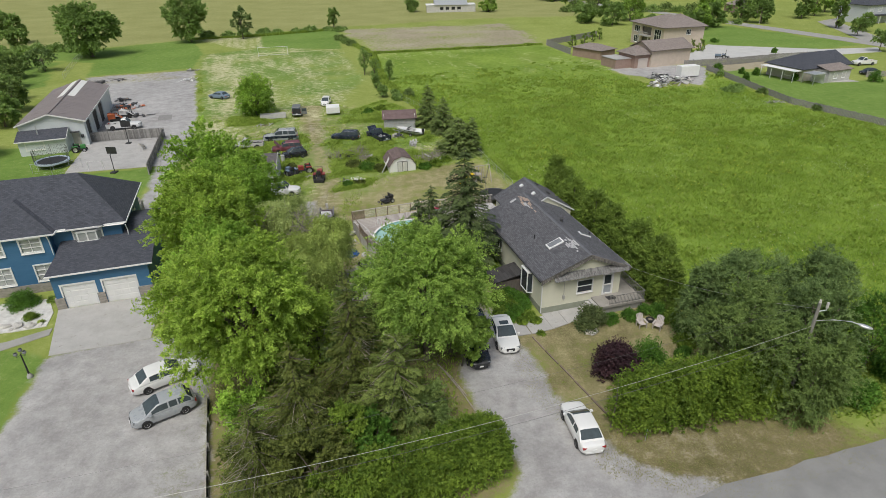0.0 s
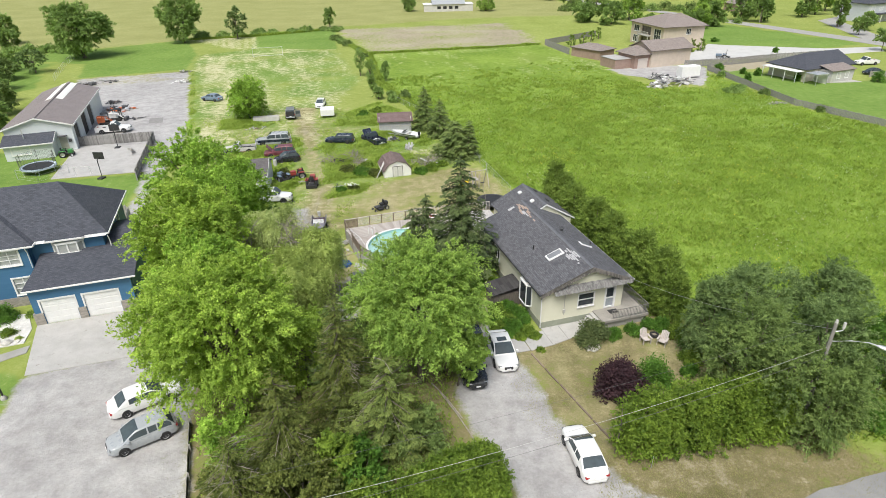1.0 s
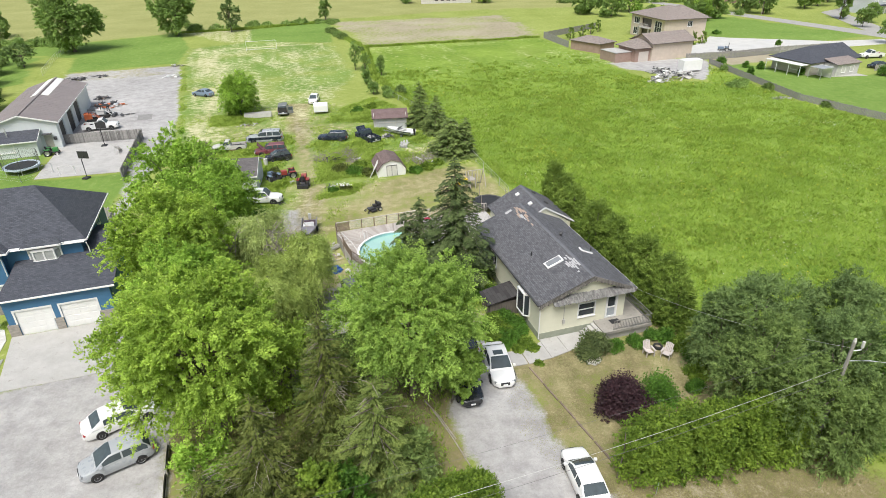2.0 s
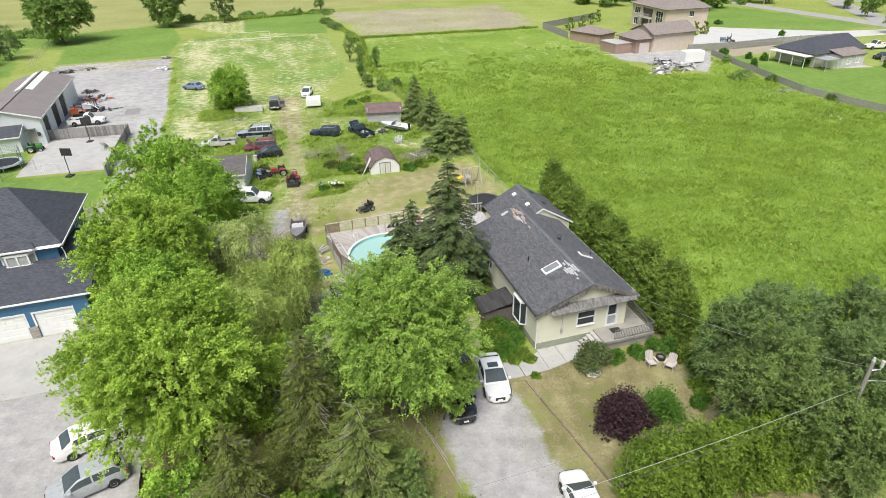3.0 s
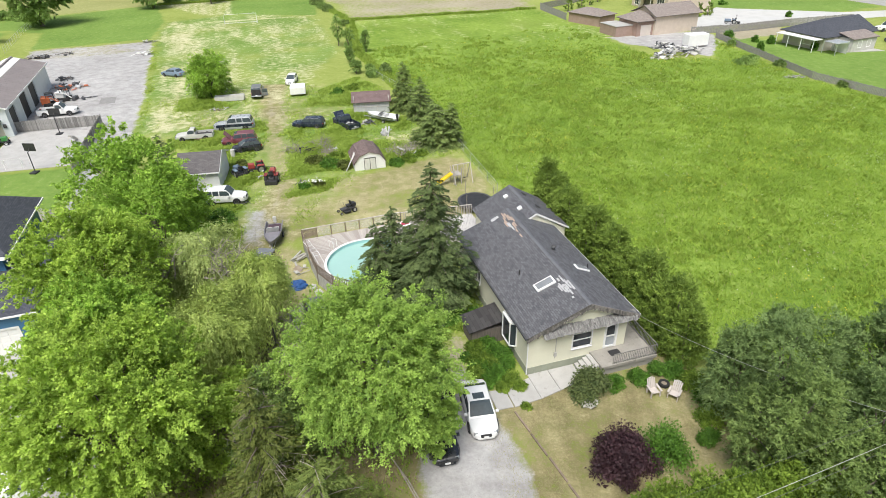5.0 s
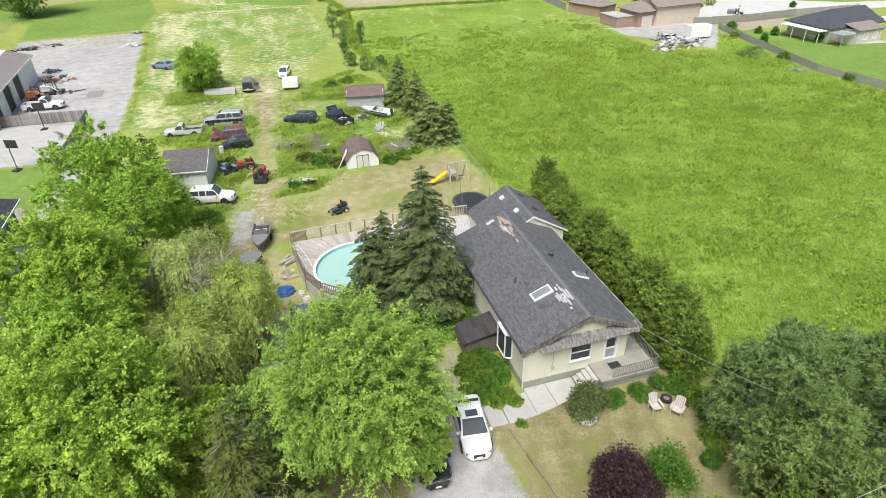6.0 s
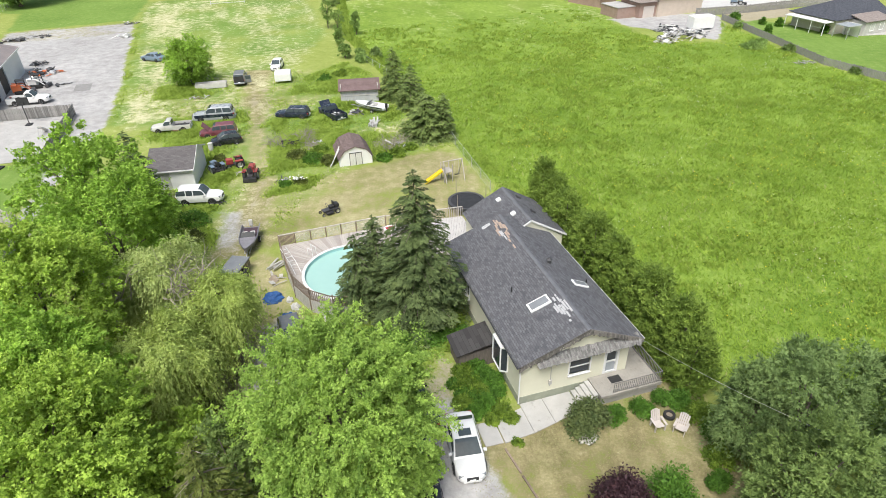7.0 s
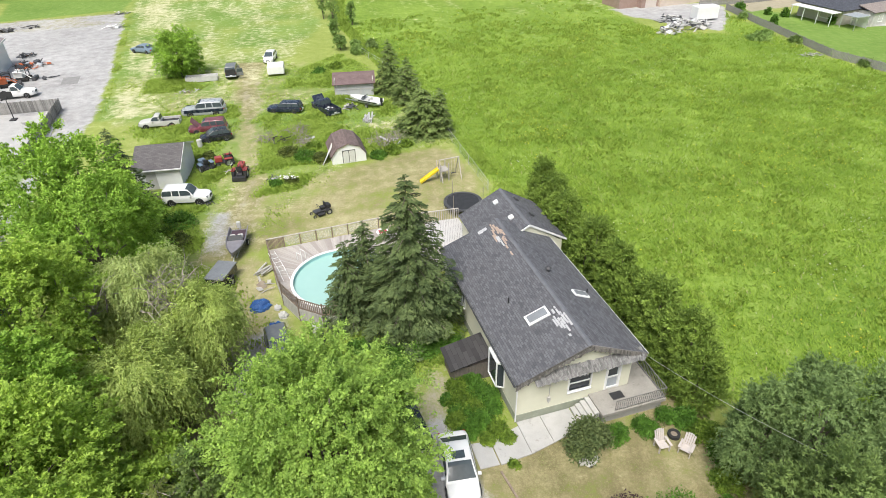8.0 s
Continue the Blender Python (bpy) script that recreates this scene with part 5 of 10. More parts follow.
def spruce(name, x, y, h, r, label, seed, mat=None, whorls=26, arms=11, group="", droop=0.3, spray=0.26, base=0.4, dense=44, ragged=0.22, full=0.82, frond=0.3, bare=0):
    """A conifer: whorls of drooping branches, each a flat frond feathered with needle sprays; bare counts the dead pale branches."""
    rng = np.random.default_rng(seed)
    t = thing(name, x, y, 0, 0, label, "conifer", group)
    at, al, nm, ln = [], [], [], []
    bm = bmesh.new()
    tube(bm, [(0, 0, -0.1), (0, 0, h * 0.5), (0, 0, h * 0.99)], [0.03 * h * 0.8, 0.018 * h * 0.7, 0.01], 8)
    up = np.array([0, 0, 1.0])
    for w in range(whorls):
        f = (w + rng.random() * 0.5) / whorls
        z = base + (h - base) * f
        R = r * (1 - f) ** full * (0.85 + 0.25 * rng.random()) + 0.12
        turn = rng.random() * math.tau
        count = max(5, int(arms * (1 - f * 0.45)))
        for k in range(count):
            a = turn + (k + rng.uniform(-0.3, 0.3)) * math.tau / count
            L = R * (1.0 - ragged + 1.5 * ragged * rng.random())
            zb = z + rng.normal() * 0.12
            m = max(10, int(dense * L))
            s = (1 - (1 - (np.arange(m) + rng.random(m)) / m) ** 1.35)
            out = np.array([math.cos(a), math.sin(a), 0.0])
            side = np.array([-math.sin(a), math.cos(a), 0.0])
            lift = 0.12 - 0.05 * (1 - f)
            j = rng.uniform(-1, 1, m) * frond * L * (0.3 + 1.0 * s) * np.sqrt(np.clip(1.06 - s, 0, 1))
            p = np.array([0, 0, zb]) + out * (s * L)[:, None] + side * j[:, None]
            p[:, 2] += lift * L * s - droop * L * s ** 2 * (1 - 0.3 * np.clip(s - 0.6, 0, 1)) - 0.4 * np.abs(j) - 0.06 * rng.random(m)
            at.append(p)
            al.append(out * 0.9 + side * (np.sign(j) * (0.4 + 0.6 * rng.random(m)))[:, None] - up * (0.1 + 0.4 * rng.random(m))[:, None])
            nm.append(up + out * 0.35 + rng.normal(size=(m, 3)) * 0.38)
            ln.append(spray * (0.7 + 0.7 * rng.random(m)))
            if L > 0.8 and k % 3 == 0:
                tube(bm, [(0, 0, zb), tuple(np.array([0, 0, zb]) + out * L * 0.5 + up * (lift * 0.5 - droop * 0.25) * L), tuple(np.array([0, 0, zb]) + out * L * 0.88 + up * (lift * 0.88 - droop * 0.75) * L)], [0.05, 0.03, 0.012], 4)
    m = 70
    at.append(np.stack([rng.normal(size=m) * 0.06, rng.normal(size=m) * 0.06, h - rng.random(m) * 0.9], 1))
    al.append(sphere_dirs(rng, m, 0.9))
    nm.append(rng.normal(size=(m, 3)))
    ln.append(np.full(m, spray * 0.7))
    size = np.concatenate(ln)
    leaves("needles", np.concatenate(at), np.concatenate(al), np.concatenate(nm), size, size * (0.34 + 0.2 * rng.random(len(size))), mat or LEAF_SPRUCE, t, -0.2, True)
    part("trunk", bm, BARK, t)
    for k in range(bare):
        f = 0.25 + 0.72 * rng.random()
        a, z = rng.random() * math.tau, base + (h - base) * f
        L = r * (1 - f) ** full * rng.uniform(0.9, 1.25) + 0.25
        e = Vector((math.cos(a) * L, math.sin(a) * L, z + rng.uniform(-0.12, 0.16) * L))
        twig, mid = bmesh.new(), Vector((e.x * 0.5, e.y * 0.5, (z + e.z) / 2 + 0.06 * L))
        tube(twig, [(0, 0, z), mid, e], [0.022, 0.015, 0.006], 4)
        for o in (0.45, 0.6, 0.75, 0.88):
            b = Vector((0, 0, z)).lerp(e, o)
            tube(twig, [b, b + Vector((rng.normal(), rng.normal(), rng.uniform(-0.5, 0.2))) * 0.22 * L], [0.009, 0.004], 3)
        part("dead_branch", twig, TWIG, t, "pale bare branch" if k == 0 else "")
    return t


def column(name, x, y, h, r, label, seed, mat, n=5200, spray=0.3, group="", power=0.75, cat="cedar", bulge=0.25):
    """A dense cedar: upright tufts over a lumpy tapering body, down to the ground."""
    rng = np.random.default_rng(seed)
    t = thing(name, x, y, 0, 0, label, cat, group)
    k = 20
    m = n // k
    f = rng.random(m) ** 1.2
    a = rng.random(m) * math.tau
    prof = r * np.where(f < bulge, 0.82 + 0.18 * f / bulge, ((1 - f) / (1 - bulge)) ** power)
    lump = 1 + 0.2 * np.sin(a * 3 + seed + 5 * f) * np.sin(9 * f + seed) + rng.normal(size=m) * 0.07
    R = prof * lump * (0.62 + 0.38 * rng.random(m) ** 0.45)
    root = np.stack([R * np.cos(a), R * np.sin(a), 0.05 + f * h * 0.93], 1)
    way = unit(np.stack([np.cos(a) * 0.7, np.sin(a) * 0.7, np.full(m, 0.6)], 1) + rng.normal(size=(m, 3)) * 0.3)
    reach = 0.68 * (0.45 + 0.9 * rng.random(m))
    at, al, nm, s = tufts(rng, root, way, reach, k, spray, 0.17, 0.15, 0.3, 0.5)
    al[:, 2] += 0.7
    keep = (at[:, 2] > 0.03) & (at[:, 2] < h * 1.04)
    leaves("foliage", at[keep], al[keep], nm[keep], s[keep], s[keep] * 0.55, mat, t, small=True)
    core = bmesh.new()
    tube(core, [(0, 0, -0.05), (0, 0, h * 0.4), (0, 0, h * 0.8)], [0.16, 0.1, 0.02], 6)
    part("trunk", core, BARK, t)
    return t


def shrub(name, x, y, h, r, label, seed, mat, n=2600, leaf=0.16, squash=1.0, group="", rz=0.0, cat="shrub", upright=0.5, ry=None):
    """A low bush: leaves in lumps over a dome that reaches the ground, with a few stems inside."""
    rng = np.random.default_rng(seed)
    t = thing(name, x, y, 0, rz, label, cat, group)
    k = 26
    d = sphere_dirs(rng, k, 0.5)
    d[:, 2] = np.abs(d[:, 2])
    cent = d * np.array([r * 0.68, (ry or r) * 0.68, h * 0.62]) * (0.6 + 0.4 * rng.random(k))[:, None]
    cr = np.minimum(r, h) * (0.26 + 0.2 * rng.random(k))
    at, nr, _ = clump_leaves(rng, cent, cr, max(20, int(n * 1.7) // k), 0.9, 0.3)
    keep = at[:, 2] > 0.02
    at, nr = at[keep], nr[keep]
    m = len(at)
    normal = unit(nr + np.array([0, 0, upright]) + rng.normal(size=(m, 3)) * 0.5)
    along = np.cross(normal, rng.normal(size=(m, 3))) + nr * 0.6
    s = leaf * (0.6 + 0.8 * rng.random(m))
    leaves("foliage", at, along, normal, s, s * 0.75, mat, t, small=True)
    bm = bmesh.new()
    for q in range(7):
        e = cent[q]
        tube(bm, [(e[0] * 0.1, e[1] * 0.1, -0.05), (e[0] * 0.5, e[1] * 0.5, e[2] * 0.6), tuple(e)], [0.035, 0.025, 0.01], 4)
    part("stem", bm, BARK, t)
    return t


def hedge(name, a, b, h, w, label, seed, mat, density=2400, leaf=0.155, bumps=0.3):
    """A grown-out hedge between two points: tufts of leaves in uneven heads that stand up out of its faces and top."""
    rng = np.random.default_rng(seed)
    L = math.dist(a, b)
    t = thing(name, (a[0] + b[0]) / 2, (a[1] + b[1]) / 2, 0, math.degrees(math.atan2(b[1] - a[1], b[0] - a[0])), label, "hedge")
    k = int(L * 5.5)
    hx, hy = (rng.random(k) - 0.5) * (L - w * 0.55), (rng.random(k) - 0.5) * w * 0.62
    hh = h * (0.8 + 0.24 * rng.random(k)) * (1 - 0.22 * (np.abs(hy) / (w * 0.31)) ** 2) + bumps * np.sin(hx * 1.1 + seed)
    hr = w * (0.16 + 0.09 * rng.random(k))
    per = 14
    m = int(density * L * w / per)
    i = rng.integers(0, k, m)
    f = rng.random(m) ** 0.8
    ang = rng.random(m) * math.tau
    R = hr[i] * np.sqrt(np.clip(1.08 - f ** 3.2, 0, 1)) * (0.6 + 0.4 * rng.random(m) ** 0.5)
    root = np.stack([hx[i] + R * np.cos(ang), hy[i] + R * np.sin(ang), 0.05 + f * hh[i] * 0.94], 1)
    way = unit(np.stack([np.cos(ang) * 0.6, np.sin(ang) * 0.6, 0.35 + 0.7 * f], 1) + rng.normal(size=(m, 3)) * 0.3)
    at, along, normal, s = tufts(rng, root, way, 0.45 * (0.5 + 0.9 * rng.random(m)), per, leaf, 0.25, 0.2, 0.35, 0.4)
    keep = at[:, 2] > 0.03
    leaves("foliage", at[keep], along[keep], normal[keep], s[keep], s[keep] * 0.7, mat, t, small=True)
    bm = bmesh.new()
    for q in range(int(L / 0.8)):
        px = -L / 2 + 0.4 + q * 0.8
        tube(bm, [(px, 0, -0.05), (px + rng.normal() * 0.1, rng.normal() * 0.2, h * 0.5), (px + rng.normal() * 0.2, rng.normal() * 0.3, h * 0.85)], [0.06, 0.04, 0.015], 5)
    part("stem", bm, BARK, t)
    return t


def willow(name, x, y, h, r, label, seed, strands=560, per=26, stem=1.0, mat=None):
    """A weeping tree: arching limbs with hanging strands of narrow leaves, and some dead wood."""
    rng = np.random.default_rng(seed)
    t = thing(name, x, y, 0, 0, label, "tree")
    at, al, nm = [], [], []
    k = 17
    d = sphere_dirs(rng, k, 0.55)
    tips = d * np.array([r * 0.72, r * 0.72, h * 0.36]) * (0.5 + 0.5 * rng.random(k))[:, None] + np.array([0, 0, h * 0.62])
    for s in range(strands):
        q = rng.integers(0, k)
        p0 = tips[q] + rng.normal(size=3) * np.array([0.13, 0.13, 0.045]) * r
        out = unit(np.array([p0[0], p0[1], 0.0]) + rng.normal(size=3) * 0.3)
        L = h * (0.14 + 0.3 * rng.random())
        u = np.linspace(0, 1, per)
        p = p0 + out * (0.28 * L * np.sqrt(u))[:, None] - np.array([0, 0, 1.0]) * (L * (u ** 1.6))[:, None] + rng.normal(size=(per, 3)) * 0.09
        at.append(p)
        al.append(out * 0.5 - np.array([0, 0, 1.0]) * (0.3 + u)[:, None] + rng.normal(size=(per, 3)) * 0.45)
        nm.append(out + np.array([0, 0, 0.6]) + rng.normal(size=(per, 3)) * 0.6)
    at, al, nm = np.concatenate(at), np.concatenate(al), np.concatenate(nm)
    keep = at[:, 2] > 0.4
    at, al, nm = at[keep], al[keep], nm[keep]
    s = 0.19 * (0.6 + 0.8 * rng.random(len(at)))
    leaves("crown", at, al, nm, s, s * 0.4, mat or LEAF_WILLOW, t, small=True)
    bm = bmesh.new()
    tube(bm, [(0, 0, -0.1), (0.1, 0, h * 0.2), (0.05, 0.2, h * 0.42)], [0.42 * stem, 0.34 * stem, 0.24 * stem], 9)
    for q in range(k):
        e = Vector(tips[q])
        s0 = Vector((0.05, 0.15, h * (0.2 + 0.22 * rng.random())))
        tube(bm, [s0, s0.lerp(e, 0.5) + Vector((0, 0, 0.1 * h)), e], [0.14 * stem, 0.08 * stem, 0.03], 5)
    part("trunk", bm, BARK, t, smooth=True)
    return t


def dead_branches(name, x, y, z, h, label, seed, n=14):
    """A bare dead top: curved pale limbs with twigs."""
    rng = np.random.default_rng(seed)
    bm = bmesh.new()
    for q in range(n):
        p = Vector((rng.normal() * 0.7, rng.normal() * 0.7, 0))
        d = Vector((rng.normal() * 0.6, rng.normal() * 0.6, 1)).normalized()
        pts, L = [p.copy()], h * (0.5 + 0.6 * rng.random())
        for s in range(5):
            d = (d + Vector(rng.normal(size=3)) * 0.35).normalized()
            p = p + d * L / 5
            pts.append(p.copy())
        tube(bm, pts, [0.07, 0.06, 0.045, 0.035, 0.025, 0.01], 5)
        for s in range(6):
            o = pts[rng.integers(2, 6)]
            e = o + Vector(rng.normal(size=3)) * 0.5
            tube(bm, [o, o.lerp(e, 0.5) + Vector(rng.normal(size=3)) * 0.08, e], [0.02, 0.014, 0.006], 4)
    tube(bm, [(0, 0, -z - 0.1), (0.1, 0.1, -z * 0.5), (0, 0, 0.3)], [0.2, 0.16, 0.1], 7)
    t = thing(name, x, y, z, 0, label, "tree")
    part("dead_limb", bm, TWIG, t)
    return t


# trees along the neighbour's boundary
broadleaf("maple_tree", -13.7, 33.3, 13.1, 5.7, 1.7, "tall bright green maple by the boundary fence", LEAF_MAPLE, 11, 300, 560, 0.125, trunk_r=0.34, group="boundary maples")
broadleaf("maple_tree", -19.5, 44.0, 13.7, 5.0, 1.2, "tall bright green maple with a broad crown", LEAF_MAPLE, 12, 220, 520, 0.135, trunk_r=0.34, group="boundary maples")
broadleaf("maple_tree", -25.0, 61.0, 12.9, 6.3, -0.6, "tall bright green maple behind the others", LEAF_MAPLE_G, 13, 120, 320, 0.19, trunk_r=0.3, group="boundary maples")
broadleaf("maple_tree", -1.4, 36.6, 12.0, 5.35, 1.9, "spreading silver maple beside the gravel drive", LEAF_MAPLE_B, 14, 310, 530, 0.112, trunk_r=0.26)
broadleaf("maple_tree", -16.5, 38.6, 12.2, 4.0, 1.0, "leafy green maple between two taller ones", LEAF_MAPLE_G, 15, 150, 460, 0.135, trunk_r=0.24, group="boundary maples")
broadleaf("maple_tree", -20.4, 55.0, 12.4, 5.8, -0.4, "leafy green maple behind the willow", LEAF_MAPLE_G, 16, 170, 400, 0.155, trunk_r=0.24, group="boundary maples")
willow("willow_tree", -12.6, 42.0, 8.6, 3.2, "weeping willow with hanging yellow-green strands", 21, 1300, 58)
willow("willow_tree", -10.2, 46.9, 8.0, 2.4, "small weeping willow overhanging the track", 22, 800, 52)
willow("willow_tree", -15.0, 49.4, 9.6, 3.3, "grey-green weeping willow with dead limbs above it", 24, 950, 50, mat=LEAF_WILLOW_GREY)
dead_branches("dead_tree", -12.6, 48.0, 6.2, 3.2, "dead bare limbs rising above the willow", 23, 24)
dead_branches("dead_tree", -17.2, 46.6, 6.0, 3.6, "pale dead limbs reaching out of the grey willow", 26, 11)
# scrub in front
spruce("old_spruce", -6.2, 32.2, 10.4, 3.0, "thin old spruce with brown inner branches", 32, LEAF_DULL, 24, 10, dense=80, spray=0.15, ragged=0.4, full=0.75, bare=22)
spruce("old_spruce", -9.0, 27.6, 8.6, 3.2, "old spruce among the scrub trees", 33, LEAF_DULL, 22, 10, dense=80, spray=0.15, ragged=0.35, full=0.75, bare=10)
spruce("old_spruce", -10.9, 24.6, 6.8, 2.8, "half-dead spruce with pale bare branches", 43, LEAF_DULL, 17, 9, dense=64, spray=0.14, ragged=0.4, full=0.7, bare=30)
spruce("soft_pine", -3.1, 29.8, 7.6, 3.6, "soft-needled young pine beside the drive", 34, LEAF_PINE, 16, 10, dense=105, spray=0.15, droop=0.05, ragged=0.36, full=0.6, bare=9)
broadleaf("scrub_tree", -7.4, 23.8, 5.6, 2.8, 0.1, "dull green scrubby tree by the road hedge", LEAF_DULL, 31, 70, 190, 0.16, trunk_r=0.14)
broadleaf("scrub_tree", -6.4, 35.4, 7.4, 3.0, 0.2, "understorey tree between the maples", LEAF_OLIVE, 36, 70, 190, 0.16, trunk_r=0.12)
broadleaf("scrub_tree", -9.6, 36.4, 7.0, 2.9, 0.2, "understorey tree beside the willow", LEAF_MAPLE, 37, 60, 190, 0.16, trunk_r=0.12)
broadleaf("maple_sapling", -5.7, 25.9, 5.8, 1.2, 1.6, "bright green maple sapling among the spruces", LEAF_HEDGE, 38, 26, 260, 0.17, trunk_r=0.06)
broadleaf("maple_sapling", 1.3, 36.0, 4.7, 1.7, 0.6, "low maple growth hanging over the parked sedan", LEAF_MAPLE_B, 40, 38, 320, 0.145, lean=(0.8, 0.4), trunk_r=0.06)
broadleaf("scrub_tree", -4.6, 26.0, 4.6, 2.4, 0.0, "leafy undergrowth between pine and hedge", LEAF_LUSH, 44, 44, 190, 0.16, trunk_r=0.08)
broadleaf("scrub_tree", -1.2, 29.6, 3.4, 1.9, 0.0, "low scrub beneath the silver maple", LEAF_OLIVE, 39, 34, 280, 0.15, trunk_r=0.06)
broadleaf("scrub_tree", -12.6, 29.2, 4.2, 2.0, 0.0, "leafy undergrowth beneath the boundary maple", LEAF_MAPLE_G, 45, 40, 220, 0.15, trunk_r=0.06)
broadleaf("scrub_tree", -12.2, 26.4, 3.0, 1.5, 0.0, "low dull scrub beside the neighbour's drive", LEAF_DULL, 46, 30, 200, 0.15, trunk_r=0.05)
hedge("roadside_hedge", (-8.5, 21.4), (4.0, 27.0), 3.8, 3.4, "grown-out green hedge by the road", 41, LEAF_HEDGE)
hedge("roadside_hedge", (10.6, 29.3), (24.6, 32.0), 4.7, 3.3, "tall green hedge between lawn and road", 42, LEAF_HEDGE)
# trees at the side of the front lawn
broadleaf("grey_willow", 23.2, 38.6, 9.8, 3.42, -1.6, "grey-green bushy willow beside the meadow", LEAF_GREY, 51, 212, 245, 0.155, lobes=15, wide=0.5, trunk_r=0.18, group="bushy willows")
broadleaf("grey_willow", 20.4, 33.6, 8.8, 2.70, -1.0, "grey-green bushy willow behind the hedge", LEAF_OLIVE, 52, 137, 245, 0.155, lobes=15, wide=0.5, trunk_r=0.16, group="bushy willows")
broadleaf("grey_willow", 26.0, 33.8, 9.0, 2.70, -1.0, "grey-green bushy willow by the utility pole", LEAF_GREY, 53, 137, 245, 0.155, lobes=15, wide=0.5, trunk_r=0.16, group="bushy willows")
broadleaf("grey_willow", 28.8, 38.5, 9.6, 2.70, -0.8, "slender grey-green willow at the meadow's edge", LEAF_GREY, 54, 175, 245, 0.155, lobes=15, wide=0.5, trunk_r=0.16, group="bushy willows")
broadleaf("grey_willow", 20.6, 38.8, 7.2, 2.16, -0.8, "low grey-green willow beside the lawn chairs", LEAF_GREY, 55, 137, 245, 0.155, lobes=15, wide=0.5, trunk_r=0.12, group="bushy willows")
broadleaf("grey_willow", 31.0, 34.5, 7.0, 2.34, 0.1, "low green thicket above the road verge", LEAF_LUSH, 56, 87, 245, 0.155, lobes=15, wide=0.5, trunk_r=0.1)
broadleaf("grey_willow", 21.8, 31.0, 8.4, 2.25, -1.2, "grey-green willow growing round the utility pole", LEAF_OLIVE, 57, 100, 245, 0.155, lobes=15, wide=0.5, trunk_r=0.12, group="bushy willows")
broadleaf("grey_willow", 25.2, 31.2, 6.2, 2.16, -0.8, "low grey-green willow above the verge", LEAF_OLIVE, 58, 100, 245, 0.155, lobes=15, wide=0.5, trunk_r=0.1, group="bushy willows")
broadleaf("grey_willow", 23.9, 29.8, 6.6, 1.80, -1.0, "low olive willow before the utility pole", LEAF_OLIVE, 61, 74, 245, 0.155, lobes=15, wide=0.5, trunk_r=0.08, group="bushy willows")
shrub("verge_thicket", 28.6, 32.2, 1.8, 2.6, "bright green thicket above the road verge", 59, LEAF_LUSH, 3600, 0.18)
shrub("verge_thicket", 33.2, 33.8, 1.6, 2.8, "bright green thicket above the road verge", 60, LEAF_LUSH, 3600, 0.18)
# cedars beside the bungalow
for k in range(15):
    f = k / 14
    column("cedar", 19.6 - 6.2 * f + 0.2 * math.sin(k * 2.1), 44.2 + 20.6 * f, (4.7, 5.9, 5.1, 6.2, 5.3)[k % 5] + (1.6 if k == 14 else 0.0) - (0.4 if k == 0 else 0), 1.3 + 0.25 * math.sin(k * 1.7), "dense dark green cedar in a row beside the house", 70 + k, LEAF_CEDAR, 11000, 0.2, "cedar row", 0.55)
# spruces behind the bungalow
spruce("spruce", 2.1, 51.8, 12.2, 4.1, "tall blue-green spruce between pool and house", 91, None, 27, 12, dense=105, spray=0.2, ragged=0.16, droop=0.36, full=0.72)
spruce("spruce", -1.1, 53.6, 7.9, 2.6, "smaller spruce beside the tall one", 92, None, 19, 11, dense=90, spray=0.19, ragged=0.2, droop=0.36, full=0.7)
spruce("spruce", -2.3, 52.6, 6.9, 2.5, "low spruce touching the smaller one", 97, None, 17, 11, dense=90, spray=0.19, ragged=0.2, droop=0.36, full=0.7)
spruce("spruce", -25.6, 69.8, 8.4, 2.7, "dark spruce beside the detached garage", 98, None, 20, 11, dense=60, spray=0.24, ragged=0.2, droop=0.34, full=0.7)
spruce("spruce", -2.2, 102.2, 7.2, 2.8, "dark spruce beside the old shed", 93, LEAF_CONIFER, 20, 11, "", 0.3, 0.3, 0.3, 40)
spruce("spruce", 0.4, 98.0, 6.0, 2.8, "dark spruce at the yard's edge", 94, LEAF_CONIFER, 17, 11, "", 0.3, 0.3, 0.2, 40)
spruce("spruce", 2.6, 87.4, 5.4, 3.6, "broad dark spruce at the yard's edge", 95, LEAF_CONIFER, 17, 12, "", 0.28, 0.3, 0.2, 50, full=0.6)
spruce("spruce", 4.6, 86.6, 5.6, 1.7, "narrow dark spruce beside the broad one", 96, LEAF_CONIFER, 16, 10, "", 0.28, 0.3, 0.2, 50, full=0.6)
# shrubs round the house
shrub("juniper", 12.3, 41.1, 2.4, 1.75, "dark green juniper beside the porch steps", 101, LEAF_JUNIPER, 4500, 0.15)
shrub("round_shrub", 14.2, 41.6, 1.3, 0.95, "clipped green shrub before the porch", 102, LEAF_LUSH, 2200, 0.12)
shrub("round_shrub", 15.9, 42.1, 0.9, 1.0, "low green shrub before the porch", 103, LEAF_LUSH, 2000, 0.12)
for k, (sx, sy, sh, sr) in enumerate(((18.5, 42.6, 1.5, 1.0), (19.2, 41.4, 1.7, 1.1), (19.7, 40.0, 1.6, 1.1), (19.2, 38.4, 1.2, 1.0), (18.6, 36.8, 1.0, 0.9))):
    shrub("shade_shrub", sx, sy, sh, sr, "dark green shrub at the lawn's edge beneath the willow", 141 + k, LEAF_HEDGE if k % 2 else LEAF_LUSH, 2200, 0.12, group="shrubs beneath the willow")
shrub("round_shrub", 17.4, 42.7, 1.1, 0.9, "low green shrub at the porch's end", 104, LEAF_LUSH, 2000, 0.12)
